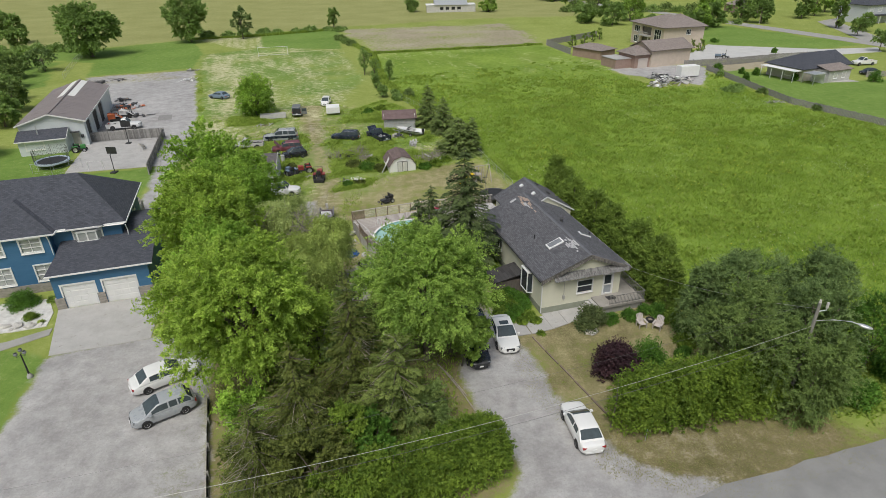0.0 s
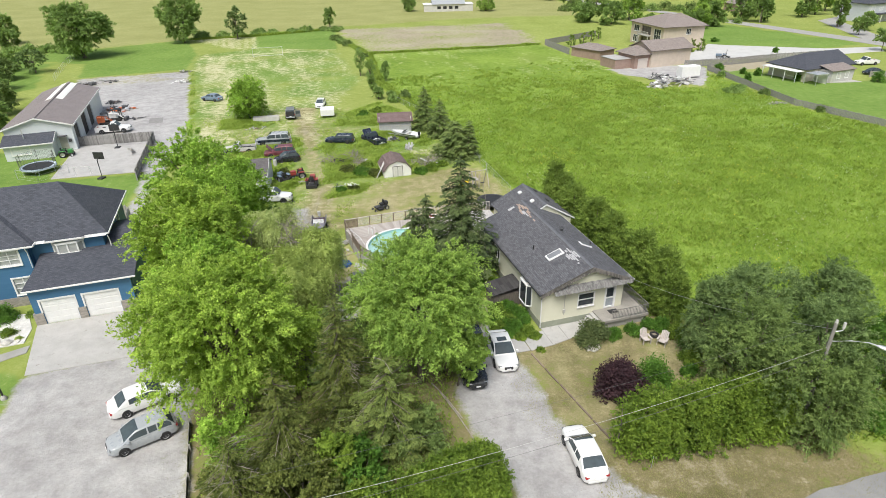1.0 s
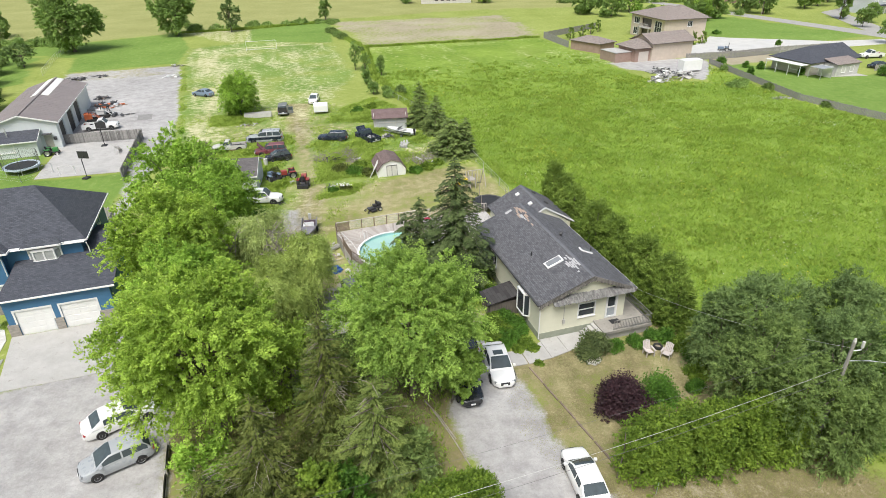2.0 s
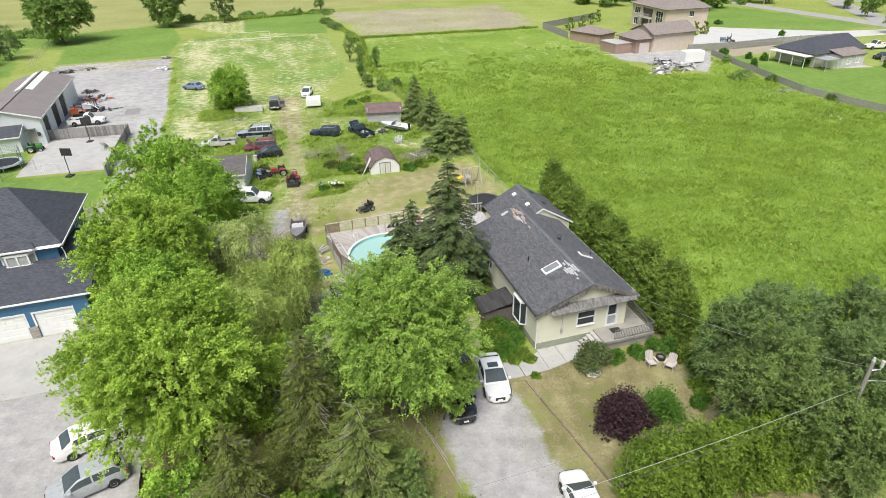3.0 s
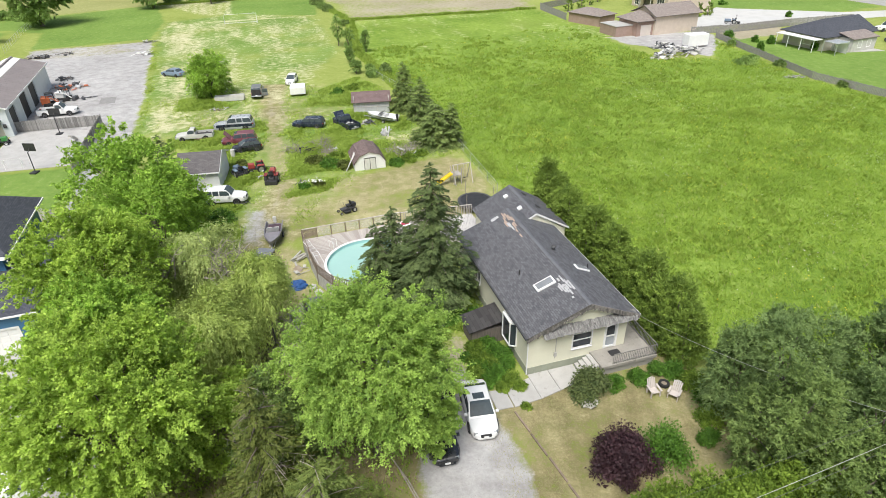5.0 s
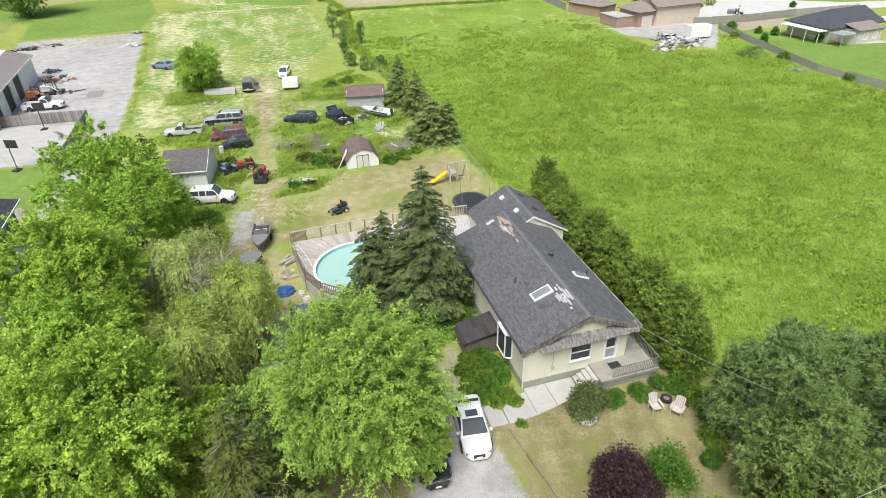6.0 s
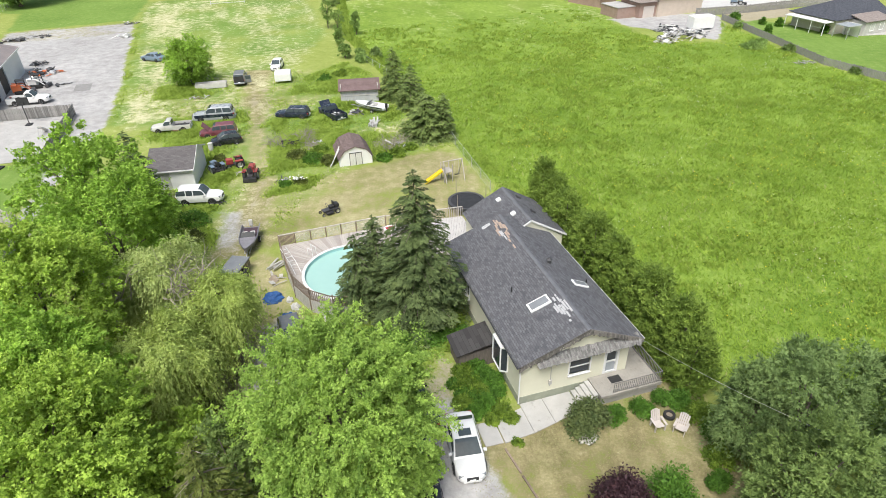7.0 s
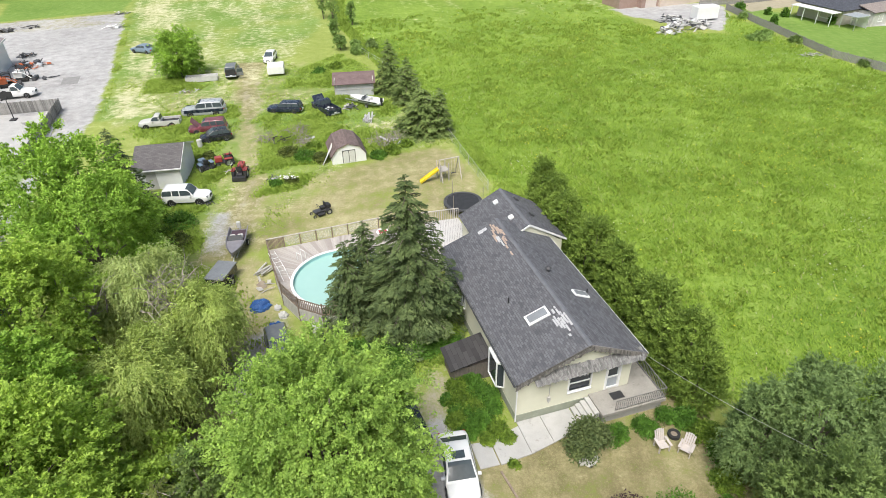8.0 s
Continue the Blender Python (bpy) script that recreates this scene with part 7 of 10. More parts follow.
def boat(name, x, y, heading, L, W, hull_mat, deck_mat, label, stripe=None, screen=True, inside=None):
    b = thing(name, x, y, 0, heading, label, "boat")
    sec = []
    for f in (-0.5, -0.3, 0.0, 0.25, 0.4, 0.47, 0.5):
        ww = W / 2 * (1.0 if f < 0.0 else max(0.03, 1 - (f / 0.5) ** 2.2))
        keel = 0.45 + 0.25 * max(0, f / 0.5) ** 2
        sec.append([(f * L, 0, keel), (f * L, ww * 0.8, keel + 0.18), (f * L, ww, 1.05 + 0.12 * max(0, f)), (f * L, ww * 0.9, 1.07 + 0.12 * max(0, f)), (f * L, ww * 0.75, 0.75), (f * L, -ww * 0.75, 0.75), (f * L, -ww * 0.9, 1.07 + 0.12 * max(0, f)), (f * L, -ww, 1.05 + 0.12 * max(0, f)), (f * L, -ww * 0.8, keel + 0.18)])
    part("hull", loft(bmesh.new(), sec), hull_mat, b)
    if inside:
        part("liner", boxed(-0.46 * L, -W * 0.36, 0.74, 0.06 * L, W * 0.36, 0.765), inside, b, "maroon floor")
    fore = []
    for f in (0.05, 0.25, 0.4, 0.47):
        ww = W / 2 * max(0.03, 1 - (f / 0.5) ** 2.2) * 0.92
        fore.append([(f * L, -ww, 1.0), (f * L, ww, 1.0), (f * L, ww * 0.9, 1.1), (f * L, -ww * 0.9, 1.1)])
    part("foredeck", loft(bmesh.new(), fore), deck_mat, b)
    if stripe:
        for s in (-1, 1):
            part("stripe", boxed(-0.49 * L, s * (W / 2 - 0.03), 0.85, 0.1 * L, s * (W / 2 + 0.006), 0.95), stripe, b)
    if screen:
        pane("windscreen", [(0.05 * L, -W * 0.36, 1.05), (0.05 * L, W * 0.36, 1.05), (-0.02 * L, W * 0.33, 1.45), (-0.02 * L, -W * 0.33, 1.45)], GLASS, b, (1, 0, 0))
    for s in (-1, 1):
        part("seat", boxed(-0.18 * L, s * 0.12, 0.75, -0.08 * L, s * 0.55, 1.15, bevel=0.04), DIRTY_WHITE, b)
    mo = boxed(-0.56 * L, -0.17, 0.85, -0.5 * L, 0.17, 1.45, bevel=0.06)
    box(mo, -0.55 * L, -0.06, 0.3, -0.52 * L, 0.06, 0.86)
    part("outboard_motor", mo, DIRTY_WHITE if not stripe else BLACK, b)
    tr = bmesh.new()
    for s in (-1, 1):
        beam(tr, (-0.42 * L, s * 0.5, 0.42), (0.42 * L, s * 0.2, 0.42), 0.07, 0.07)
    beam(tr, (0.3 * L, 0, 0.42), (0.66 * L, 0, 0.42), 0.08, 0.08)
    beam(tr, (-0.15 * L, -W * 0.42, 0.36), (-0.15 * L, W * 0.42, 0.36), 0.07, 0.07)
    part("boat_trailer", tr, GALV, b)
    for s in (-1, 1):
        add_wheel(b, -0.15 * L, s * W * 0.47, 0.28, 0.17)
    part("jack_stand", tubed([(0.62 * L, 0, 0.0), (0.62 * L, 0, 0.5)], 0.035, 6), GALV, b)
    return b


boat("fishing_boat", -13.4, 62.4, -82, 4.4, 1.7, surface("weathered_boat_hull", (0.13, 0.125, 0.14), (0.20, 0.19, 0.21), 12, 1.5, 0.6), surface("grey_boat_deck", (0.17, 0.16, 0.18), (0.25, 0.24, 0.26), 20, 2, 0.7), "dark weathered fishing boat on a trailer", inside=surface("maroon_boat_liner", (0.05, 0.028, 0.04), (0.09, 0.055, 0.07), 20, 2, 0.8))
boat("motor_boat", -5.3, 96.9, 150, 5.0, 1.8, P_WHITE, P_WHITE, "white motor boat on a trailer by the shed", stripe=P_BLACK)


def box_trailer():
    t = thing("utility_trailer", -13.3, 57.7, 0, 80, "small black utility trailer with a grey lid", "trailer")
    part("trailer_body", boxed(-1.2, -0.75, 0.45, 1.2, 0.75, 1.15, bevel=0.04), P_BLACK, t)
    part("lid", boxed(-1.25, -0.8, 1.15, 1.25, 0.8, 1.25, bevel=0.03), surface("grey_lid", (0.15, 0.16, 0.175), (0.22, 0.23, 0.245), 14, 1.5, 0.6), t)
    for s in (-1, 1):
        add_wheel(t, -0.2, s * 0.86, 0.34, 0.2)
        part("mudguard", boxed(-0.6, s * 0.76, 0.68, 0.2, s * 1.0, 0.74, bevel=0.02), BLACK, t)
    part("drawbar", tubed([(1.2, 0, 0.5), (2.1, 0, 0.5), (2.1, 0, 0.0)], 0.05, 6), GALV, t)
    return t


box_trailer()


def camper_shell(name, x, y, rz, L, W, H, mat, label):
    t = thing(name, x, y, 0, rz, label, "trailer")
    part("shell", boxed(-L / 2, -W / 2, 0.35, L / 2, W / 2, H, bevel=0.08), mat, t)
    part("roof_panel", boxed(-L / 2 + 0.1, -W / 2 + 0.1, H, L / 2 - 0.1, W / 2 - 0.1, H + 0.05, bevel=0.02), WHITE, t)
    for s in (-1, 1):
        add_wheel(t, 0, s * (W / 2 - 0.1), 0.3, 0.18)
    part("hitch", tubed([(L / 2, 0, 0.45), (L / 2 + 0.8, 0, 0.45), (L / 2 + 0.8, 0, 0.0)], 0.05, 6), GALV, t)
    return t


camper_shell("white_trailer", -20.4, 111.5, 100, 2.6, 2.5, 1.5, WHITE, "white box trailer in the mown grass")


def wrecked_trailer():
    t = thing("wrecked_trailer", -31.2, 109.2, 0, 12, "stripped white trailer body lying in the grass", "trailer")
    part("trailer_floor", boxed(-2.3, -0.9, 0.1, 2.3, 0.9, 0.25), DIRTY_WHITE, t)
    for a in ((-2.3, -0.9, 0.25, 2.3, -0.82, 0.85), (-2.3, 0.82, 0.25, 2.3, 0.9, 0.7), (-2.3, -0.82, 0.25, -2.22, 0.82, 0.8), (2.22, -0.82, 0.25, 2.3, 0.82, 0.6), (-0.1, -0.82, 0.25, -0.02, 0.82, 0.7)):
        part("side_board", boxed(*a), DIRTY_WHITE, t)
    part("contents", boxed(-1.9, -0.6, 0.25, -0.5, 0.5, 0.5, bevel=0.1), DARK_GREY, t)
    return t


wrecked_trailer()


def tractor(name, x, y, heading, label, mat, L=2.6, bar=True):
    t = thing(name, x, y, 0, heading, label, "tractor")
    part("bonnet", boxed(0.1, -0.34, 0.55, L * 0.48, 0.34, 1.1, bevel=0.06), mat, t)
    part("chassis", boxed(-L * 0.42, -0.28, 0.35, L * 0.46, 0.28, 0.6, bevel=0.03), DARK_GREY, t)
    part("seat", boxed(-0.75, -0.26, 0.85, -0.3, 0.26, 1.0, bevel=0.04), BLACK, t)
    part("seat_back", boxed(-0.85, -0.26, 0.95, -0.75, 0.26, 1.4, bevel=0.03), BLACK, t)
    for s in (-1, 1):
        part("mudguard", boxed(-1.0, s * 0.42, 0.95, -0.15, s * 0.82, 1.05, bevel=0.04), mat, t)
        add_wheel(t, -0.6, s * 0.62, 0.5, 0.34)
        add_wheel(t, L * 0.36, s * 0.52, 0.3, 0.2)
    st = tubed([(0.0, 0, 0.9), (-0.2, 0, 1.25)], 0.03, 6)
    ring(st, (-0.22, 0), 0.16, 0.2, 1.24, 1.28, 14)
    part("steering_wheel", st, BLACK, t)
    if bar:
        part("roll_bar", tubed([(-0.95, -0.6, 0.9), (-0.95, -0.6, 2.1), (-0.95, 0.6, 2.1), (-0.95, 0.6, 0.9)], 0.04, 6), BLACK, t)
    part("loader_bucket", boxed(-L * 0.62, -0.7, 0.05, -L * 0.44, 0.7, 0.5, bevel=0.04), BLACK, t)
    return t


tractor("red_tractor", -16.8, 76.8, 95, "red compact tractor with a roll bar", RED_PAINT)
tractor("garden_tractor", -19.4, 79.4, 200, "small red garden tractor in the grass", RED_PAINT, 1.8, False)
tractor("blue_tractor", -21.2, 78.4, 130, "small blue garden tractor under a cover", P_STEEL, 1.7, False)
tractor("green_mower", -57.2, 90.8, 20, "small green ride-on mower by the workshop door", GREEN_PAINT, 1.7, False)


def zero_turn():
    t = thing("ride_on_mower", -7.0, 68.2, 0, 215, "black zero-turn mower on the cut grass", "mower")
    part("mower_deck", boxed(-0.2, -0.62, 0.15, 0.55, 0.62, 0.32, bevel=0.06), BLACK, t)
    part("frame", boxed(-0.8, -0.3, 0.35, 0.75, 0.3, 0.5, bevel=0.03), DARK_GREY, t)
    part("engine", boxed(-0.95, -0.3, 0.5, -0.45, 0.3, 0.9, bevel=0.06), BLACK, t)
    part("seat", boxed(-0.4, -0.25, 0.6, 0.05, 0.25, 0.78, bevel=0.05), BLACK, t)
    part("seat_back", boxed(-0.48, -0.24, 0.75, -0.38, 0.24, 1.2, bevel=0.04), BLACK, t)
    for s in (-1, 1):
        add_wheel(t, -0.6, s * 0.5, 0.28, 0.22)
        add_wheel(t, 0.85, s * 0.4, 0.15, 0.1)
        part("lap_bar", tubed([(0.1, s * 0.33, 0.5), (0.25, s * 0.33, 1.0), (0.2, s * 0.1, 1.05)], 0.02, 6), DARK_GREY, t)
    return t


zero_turn()


def machine(name, x, y, heading, label, mat):
    """A tracked skid machine: tracks, cab with a cage, two lift arms and a bucket."""
    t = thing(name, x, y, 0, heading, label, "machine")
    for s in (-1, 1):
        part("track", boxed(-0.95, s * 0.55, 0, 0.95, s * 0.9, 0.62, bevel=0.2), RUBBER, t)
        part("lift_arm", tubed([(-1.0, s * 0.72, 1.5), (0.4, s * 0.72, 1.35), (1.4, s * 0.6, 0.4)], 0.09, 6), mat, t)
    part("engine_housing", boxed(-1.15, -0.55, 0.4, 0.1, 0.55, 1.45, bevel=0.08), mat, t)
    cab = bmesh.new()
    for sx in (-0.3, 0.75):
        for sy in (-0.5, 0.5):
            box(cab, sx - 0.04, sy - 0.04, 0.6, sx + 0.04, sy + 0.04, 2.0)
    box(cab, -0.4, -0.58, 2.0, 0.85, 0.58, 2.1, 0.02)
    part("cab_cage", cab, BLACK, t)
    part("bucket", boxed(1.3, -0.85, 0.05, 1.85, 0.85, 0.55, bevel=0.08), DARK_GREY, t)
    return t


machine("skid_loader", -59.4, 111.4, 10, "white skid loader beside the workshop", P_WHITE)
machine("skid_loader", -60.2, 108.4, 30, "orange skid machine beside the workshop", ORANGE_PAINT)

tractor("blue_tractor", 74.6, 162.0, 160, "blue farm tractor on the pale driveway", P_STEEL, 3.2)

# ---- the back yard: pool deck, sheds and clutter ----
def shared(name, bm, mat):
    me = bpy.data.meshes.new(name)
    bm.to_mesh(me)
    bm.free()
    me.materials.append(mat)
    return me


POOL_C, POOL_R, DECK_Z = (-3.55, 56.4), 3.75, 1.2
DECK = [(-10.1, 60.4), (-8.9, 57.2), (-7.8, 54.6), (-6.2, 52.7), (-4.3, 51.8), (-2.3, 51.8), (-0.3, 52.6), (1.0, 54.4), (1.6, 57.0), (4.6, 58.6), (6.0, 60.9), (5.9, 64.8), (-1.1, 63.4)]


def edge_distance(c, a, outline):
    best = 99.0
    dx, dy = math.cos(a), math.sin(a)
    for (x0, y0), (x1, y1) in zip(outline, outline[1:] + outline[:1]):
        ex, ey = x1 - x0, y1 - y0
        den = dx * ey - dy * ex
        if abs(den) < 1e-9:
            continue
        t = ((x0 - c[0]) * ey - (y0 - c[1]) * ex) / den
        u = ((x0 - c[0]) * dy - (y0 - c[1]) * dx) / den
        if t > 0 and -1e-6 <= u <= 1 + 1e-6:
            best = min(best, t)
    return best


LANDING = surface("pale_landing_boards", (0.42, 0.405, 0.39), (0.56, 0.54, 0.525), 7, 1.5, 0.9, bump=0.3, stretch=(6, 0.6, 1))


def pool_deck():
    d = thing("pool_deck", POOL_C[0], POOL_C[1], 0, 0, "weathered timber deck round an above-ground pool", "deck")
    rel = [(x - POOL_C[0], y - POOL_C[1]) for x, y in DECK]
    n = 190
    for k in range(n):
        a0, a1 = (k + 0.03) * math.tau / n, (k + 0.97) * math.tau / n
        o0, o1 = edge_distance((0, 0), a0, rel), edge_distance((0, 0), a1, rel)
        q = [(r * math.cos(a), r * math.sin(a)) for r, a in ((POOL_R + 0.1, a0), (o0, a0), (o1, a1), (POOL_R + 0.1, a1))]
        dz = 0.004 * (k % 3)
        part("deck_board", loft(bmesh.new(), [[(px, py, z + dz) for px, py in q] for z in (DECK_Z - 0.06, DECK_Z)]), DECK_BOARDS, d)
    for (x0, y0), (x1, y1) in zip(rel, rel[1:] + rel[:1]):
        part("skirt_panel", beam(bmesh.new(), (x0, y0, DECK_Z - 0.6), (x1, y1, DECK_Z - 0.6), 0.04, 1.15), FENCE_WOOD, d)
    slat = shared("picket", boxed(-0.035, -0.012, 0, 0.035, 0.012, 0.95), RAIL_WOOD)
    post = shared("post", boxed(-0.05, -0.05, -1.2, 0.05, 0.05, 1.08, bevel=0.012), RAIL_WOOD)
    for i in (0, 1, 2, 3, 4, 5):
        (x0, y0), (x1, y1) = rel[i], rel[i + 1]
        L = math.dist((x0, y0), (x1, y1))
        ang = math.degrees(math.atan2(y1 - y0, x1 - x0))
        rl = bmesh.new()
        for z in (DECK_Z + 0.12, DECK_Z + 0.92):
            beam(rl, (x0, y0, z), (x1, y1, z), 0.05, 0.07)
        part("rail", rl, RAIL_WOOD, d)
        piece("post", post, d, pose(x0, y0, DECK_Z, 0, 0, ang))
        if i == 0:
            continue
        for k in range(1, int(L / 0.17)):
            t = k * 0.17 / L
            piece("picket", slat, d, pose(x0 + (x1 - x0) * t, y0 + (y1 - y0) * t, DECK_Z + 0.02, 0, 0, ang))
    # back fence: dark posts, pale top rail and clear wind panels
    (x0, y0), (x1, y1) = rel[12], rel[0]
    L = math.dist((x0, y0), (x1, y1))
    ang = math.degrees(math.atan2(y1 - y0, x1 - x0))
    rl = bmesh.new()
    beam(rl, (x0, y0, DECK_Z + 1.05), (x1, y1, DECK_Z + 1.05), 0.1, 0.06)
    part("rail", rl, DECK_WOOD, d)
    for k in range(8):
        t = k / 7
        piece("post", post, d, pose(x0 + (x1 - x0) * t, y0 + (y1 - y0) * t, DECK_Z, 0, 0, ang))
    for k in range(14):
        t = 0.86 + 0.13 * k / 13
        piece("picket", slat, d, pose(x0 + (x1 - x0) * t, y0 + (y1 - y0) * t, DECK_Z + 0.02, 0, 0, ang))
    for k in range(6):
        t0, t1 = k / 7 + 0.01, (k + 1) / 7 - 0.01
        pn = bmesh.new()
        beam(pn, (x0 + (x1 - x0) * t0, y0 + (y1 - y0) * t0, DECK_Z + 0.55), (x0 + (x1 - x0) * t1, y0 + (y1 - y0) * t1, DECK_Z + 0.55), 0.012, 0.85)
        part("wind_panel", pn, WIND_PANEL, d, "scratched clear wind panel")
    (x0, y0), (x1, y1) = rel[11], rel[12]
    L = math.dist((x0, y0), (x1, y1))
    ang = math.degrees(math.atan2(y1 - y0, x1 - x0))
    rl = bmesh.new()
    beam(rl, (x0, y0, DECK_Z + 1.0), (x1, y1, DECK_Z + 1.0), 0.1, 0.06)
    part("rail", rl, DECK_WOOD, d)
    pale = shared("picket", boxed(-0.03, -0.012, 0, 0.03, 0.012, 0.98), DECK_WOOD)
    for k in range(int(L / 0.17)):
        t = k * 0.17 / L
        piece("picket", pale, d, pose(x0 + (x1 - x0) * t, y0 + (y1 - y0) * t, DECK_Z + 0.02, 0, 0, ang))
    # painted landing by the house door
    land = [(6.2, 4.2), (9.7, 3.0), (10.35, 5.4), (9.45, 8.3), (6.6, 7.8)]
    # black slab puts shade into the gaps between the landing boards
    part("landing", slab(bmesh.new(), land, DECK_Z - 0.1, DECK_Z + 0.006), BLACK, d, "black slab standing in for shade under the landing boards")
    for k in range(30):
        x0, x1 = 6.1 + 0.145 * k, 6.1 + 0.145 * k + 0.132
        ys = []
        for x in (x0, x1):
            hit = [p[1] + (q[1] - p[1]) * (x - p[0]) / (q[0] - p[0]) for p, q in zip(land, land[1:] + land[:1]) if (p[0] - x) * (q[0] - x) < 0]
            ys.append((min(hit), max(hit)) if len(hit) >= 2 else None)
        if ys[0] and ys[1]:
            part("landing_board", slab(bmesh.new(), [(x0, ys[0][0]), (x1, ys[1][0]), (x1, ys[1][1]), (x0, ys[0][1])], DECK_Z + 0.006, DECK_Z + 0.024 + 0.003 * (k % 2)), LANDING, d)
    return d


def deck_board_material():
    m, nt, bs = nodes_of("radial_deck_boards")
    oi = nt.nodes.new("ShaderNodeObjectInfo")
    vec = coords(nt)
    f = noise_at(nt, vec, 9.0, 5.0, 0.7)
    col = mixed(nt, oi.outputs["Random"], (0.32, 0.285, 0.26), (0.50, 0.465, 0.435))
    col = mixed(nt, ramp(nt, f, 0.4, 0.75, 0, 0.6), col, (0.30, 0.25, 0.22))
    nt.links.new(col, bs.inputs["Base Color"])
    bs.inputs["Roughness"].default_value = 0.9
    bumped(nt, bs, f, 0.4, 0.01)
    return m


DECK_BOARDS = deck_board_material()


def wind_panel_material():
    m, nt, bs = nodes_of("clear_wind_panel")
    bs.inputs["Base Color"].default_value = (0.75, 0.77, 0.76, 1)
    bs.inputs["Roughness"].default_value = 0.25
    bs.inputs["Transmission Weight"].default_value = 0.0
    bs.inputs["Alpha"].default_value = 0.16
    return m


WIND_PANEL = wind_panel_material()
pool_deck()


def pool():
    p = thing("swimming_pool", POOL_C[0], POOL_C[1], 0, 0, "round above-ground pool of pale turquoise water", "pool")
    part("pool_wall", ring(bmesh.new(), (0, 0), POOL_R - 0.04, POOL_R, 0, DECK_Z + 0.02, 72), surface("pool_liner", (0.35, 0.62, 0.63), (0.42, 0.70, 0.70), 20, 1, 0.5, bump=0.05), p)
    part("pool_rim", ring(bmesh.new(), (0, 0), POOL_R - 0.08, POOL_R + 0.14, DECK_Z + 0.02, DECK_Z + 0.07, 72), WHITE, p, "white pool rim")
    part("water", disc(bmesh.new(), (0, 0, DECK_Z - 0.3), POOL_R - 0.045, "z", 0.04, 72), WATER, p)
    lad = bmesh.new()
    for s in (-0.25, 0.25):
        tube(lad, [(-3.3 + s * 0.4, 2.4 + s, DECK_Z - 0.3), (-3.3 + s * 0.4, 2.4 + s, DECK_Z + 0.7), (-3.75 + s * 0.4, 2.75 + s, DECK_Z + 0.7), (-3.75 + s * 0.4, 2.75 + s, DECK_Z)], 0.025, 6)
    part("ladder", lad, WHITE, p)
    return p


pool()


def deck_ladder():
    t = thing("white_ladder", -8.5, 57.6, DECK_Z, -62, "white metal ladder rails leaning on the deck", "ladder")
    for s in (-0.25, 0.25):
        part("stile", tubed([(-2.6, s, 0.12), (0.3, s, 0.35), (1.6, s, 0.1), (1.6, s, 0.0)], 0.03, 6), WHITE, t)
    for k in range(5):
        part("rung", tubed([(-2.2 + 0.7 * k, -0.25, 0.16 + 0.03 * k), (-2.2 + 0.7 * k, 0.25, 0.16 + 0.03 * k)], 0.02, 6), WHITE, t)
    part("foot", tubed([(-2.6, -0.25, 0.0), (-2.6, -0.25, 0.12)], 0.03, 6), WHITE, t)
    return t


deck_ladder()


def deck_table():
    t = thing("deck_table", -0.6, 61.7, DECK_Z + 0.012, 20, "small white table with a red cloth on the deck", "table")
    part("tabletop", disc(bmesh.new(), (0, 0, 0.7), 0.55, "z", 0.04, 24), WHITE, t)
    for k in range(4):
        a = k * math.tau / 4
        part("leg", tubed([(0.35 * math.cos(a), 0.35 * math.sin(a), 0.7), (0.42 * math.cos(a), 0.42 * math.sin(a), 0.0)], 0.02, 6), WHITE, t)
    part("cloth", boxed(-0.35, -0.25, 0.721, 0.35, 0.25, 0.78, bevel=0.03), surface("crimson_cloth", (0.36, 0.02, 0.06), (0.46, 0.04, 0.09), 14, 3, 0.9), t)
    return t


deck_table()


def barn_shed():
    s = thing("gambrel_shed", -5.5, 79.2, 0, 16, "white gambrel garden shed with a worn brown roof", "shed")
    half, D = 1.88, 4.2
    outline = [(-half, 0), (half, 0), (half, 1.0), (half * 0.66, 1.8), (0, 2.22), (-half * 0.66, 1.8), (-half, 1.0)]
    part("front_wall", prism(bmesh.new(), outline, 0, 0.08), WHITE, s)
    part("back_wall", prism(bmesh.new(), outline, D - 0.08, D), DIRTY_WHITE, s)
    for q in (-1, 1):
        part("side_wall", boxed(q * (half - 0.08), 0.08, 0, q * half, D - 0.08, 1.0), WHITE, s)
        a, b, c = (q * (half + 0.14), 0.87), (q * (half * 0.66 + 0.02), 1.87), (0, 2.31)
        for (p0, z0), (p1, z1) in ((a, b), (b, c)):
            roof_plane("roof_slope", [(p0, -0.12, z0), (p0, D + 0.12, z0), (p1, D + 0.12, z1), (p1, -0.12, z1)], SHINGLE_RUST, s, 0.07)
    dr = part("double_door", boxed(-0.72, -0.04, 0.05, 0.72, 0.0, 1.5), surface("peeling_grey_door", (0.54, 0.53, 0.5), (0.72, 0.71, 0.69), 10, 3, 0.9, bump=0.4, stretch=(4, 4, 0.6), stain=(0.22, 0.20, 0.18), stain_at=0.6), s, "peeling double door")
    for x in (-0.72, -0.03, 0.66):
        part("door_batten", boxed(x, -0.06, 0.05, x + 0.06, -0.04, 1.5), DARK_GREY, dr)
    part("door_batten", boxed(-0.72, -0.062, 1.46, 0.72, -0.041, 1.54), DARK_GREY, dr)
    for k in range(3):
        pb = bmesh.new()
        beam(pb, (-2.95 + 0.12 * k, 0.3 + 0.28 * k, 0.03), (-1.62 + 0.05 * k, 1.1 + 0.42 * k, 1.72), 0.1, 0.03)
        part("loose_plank", pb, DIRTY_WHITE, s, "pale plank leaning on the roof")
    return s


barn_shed()


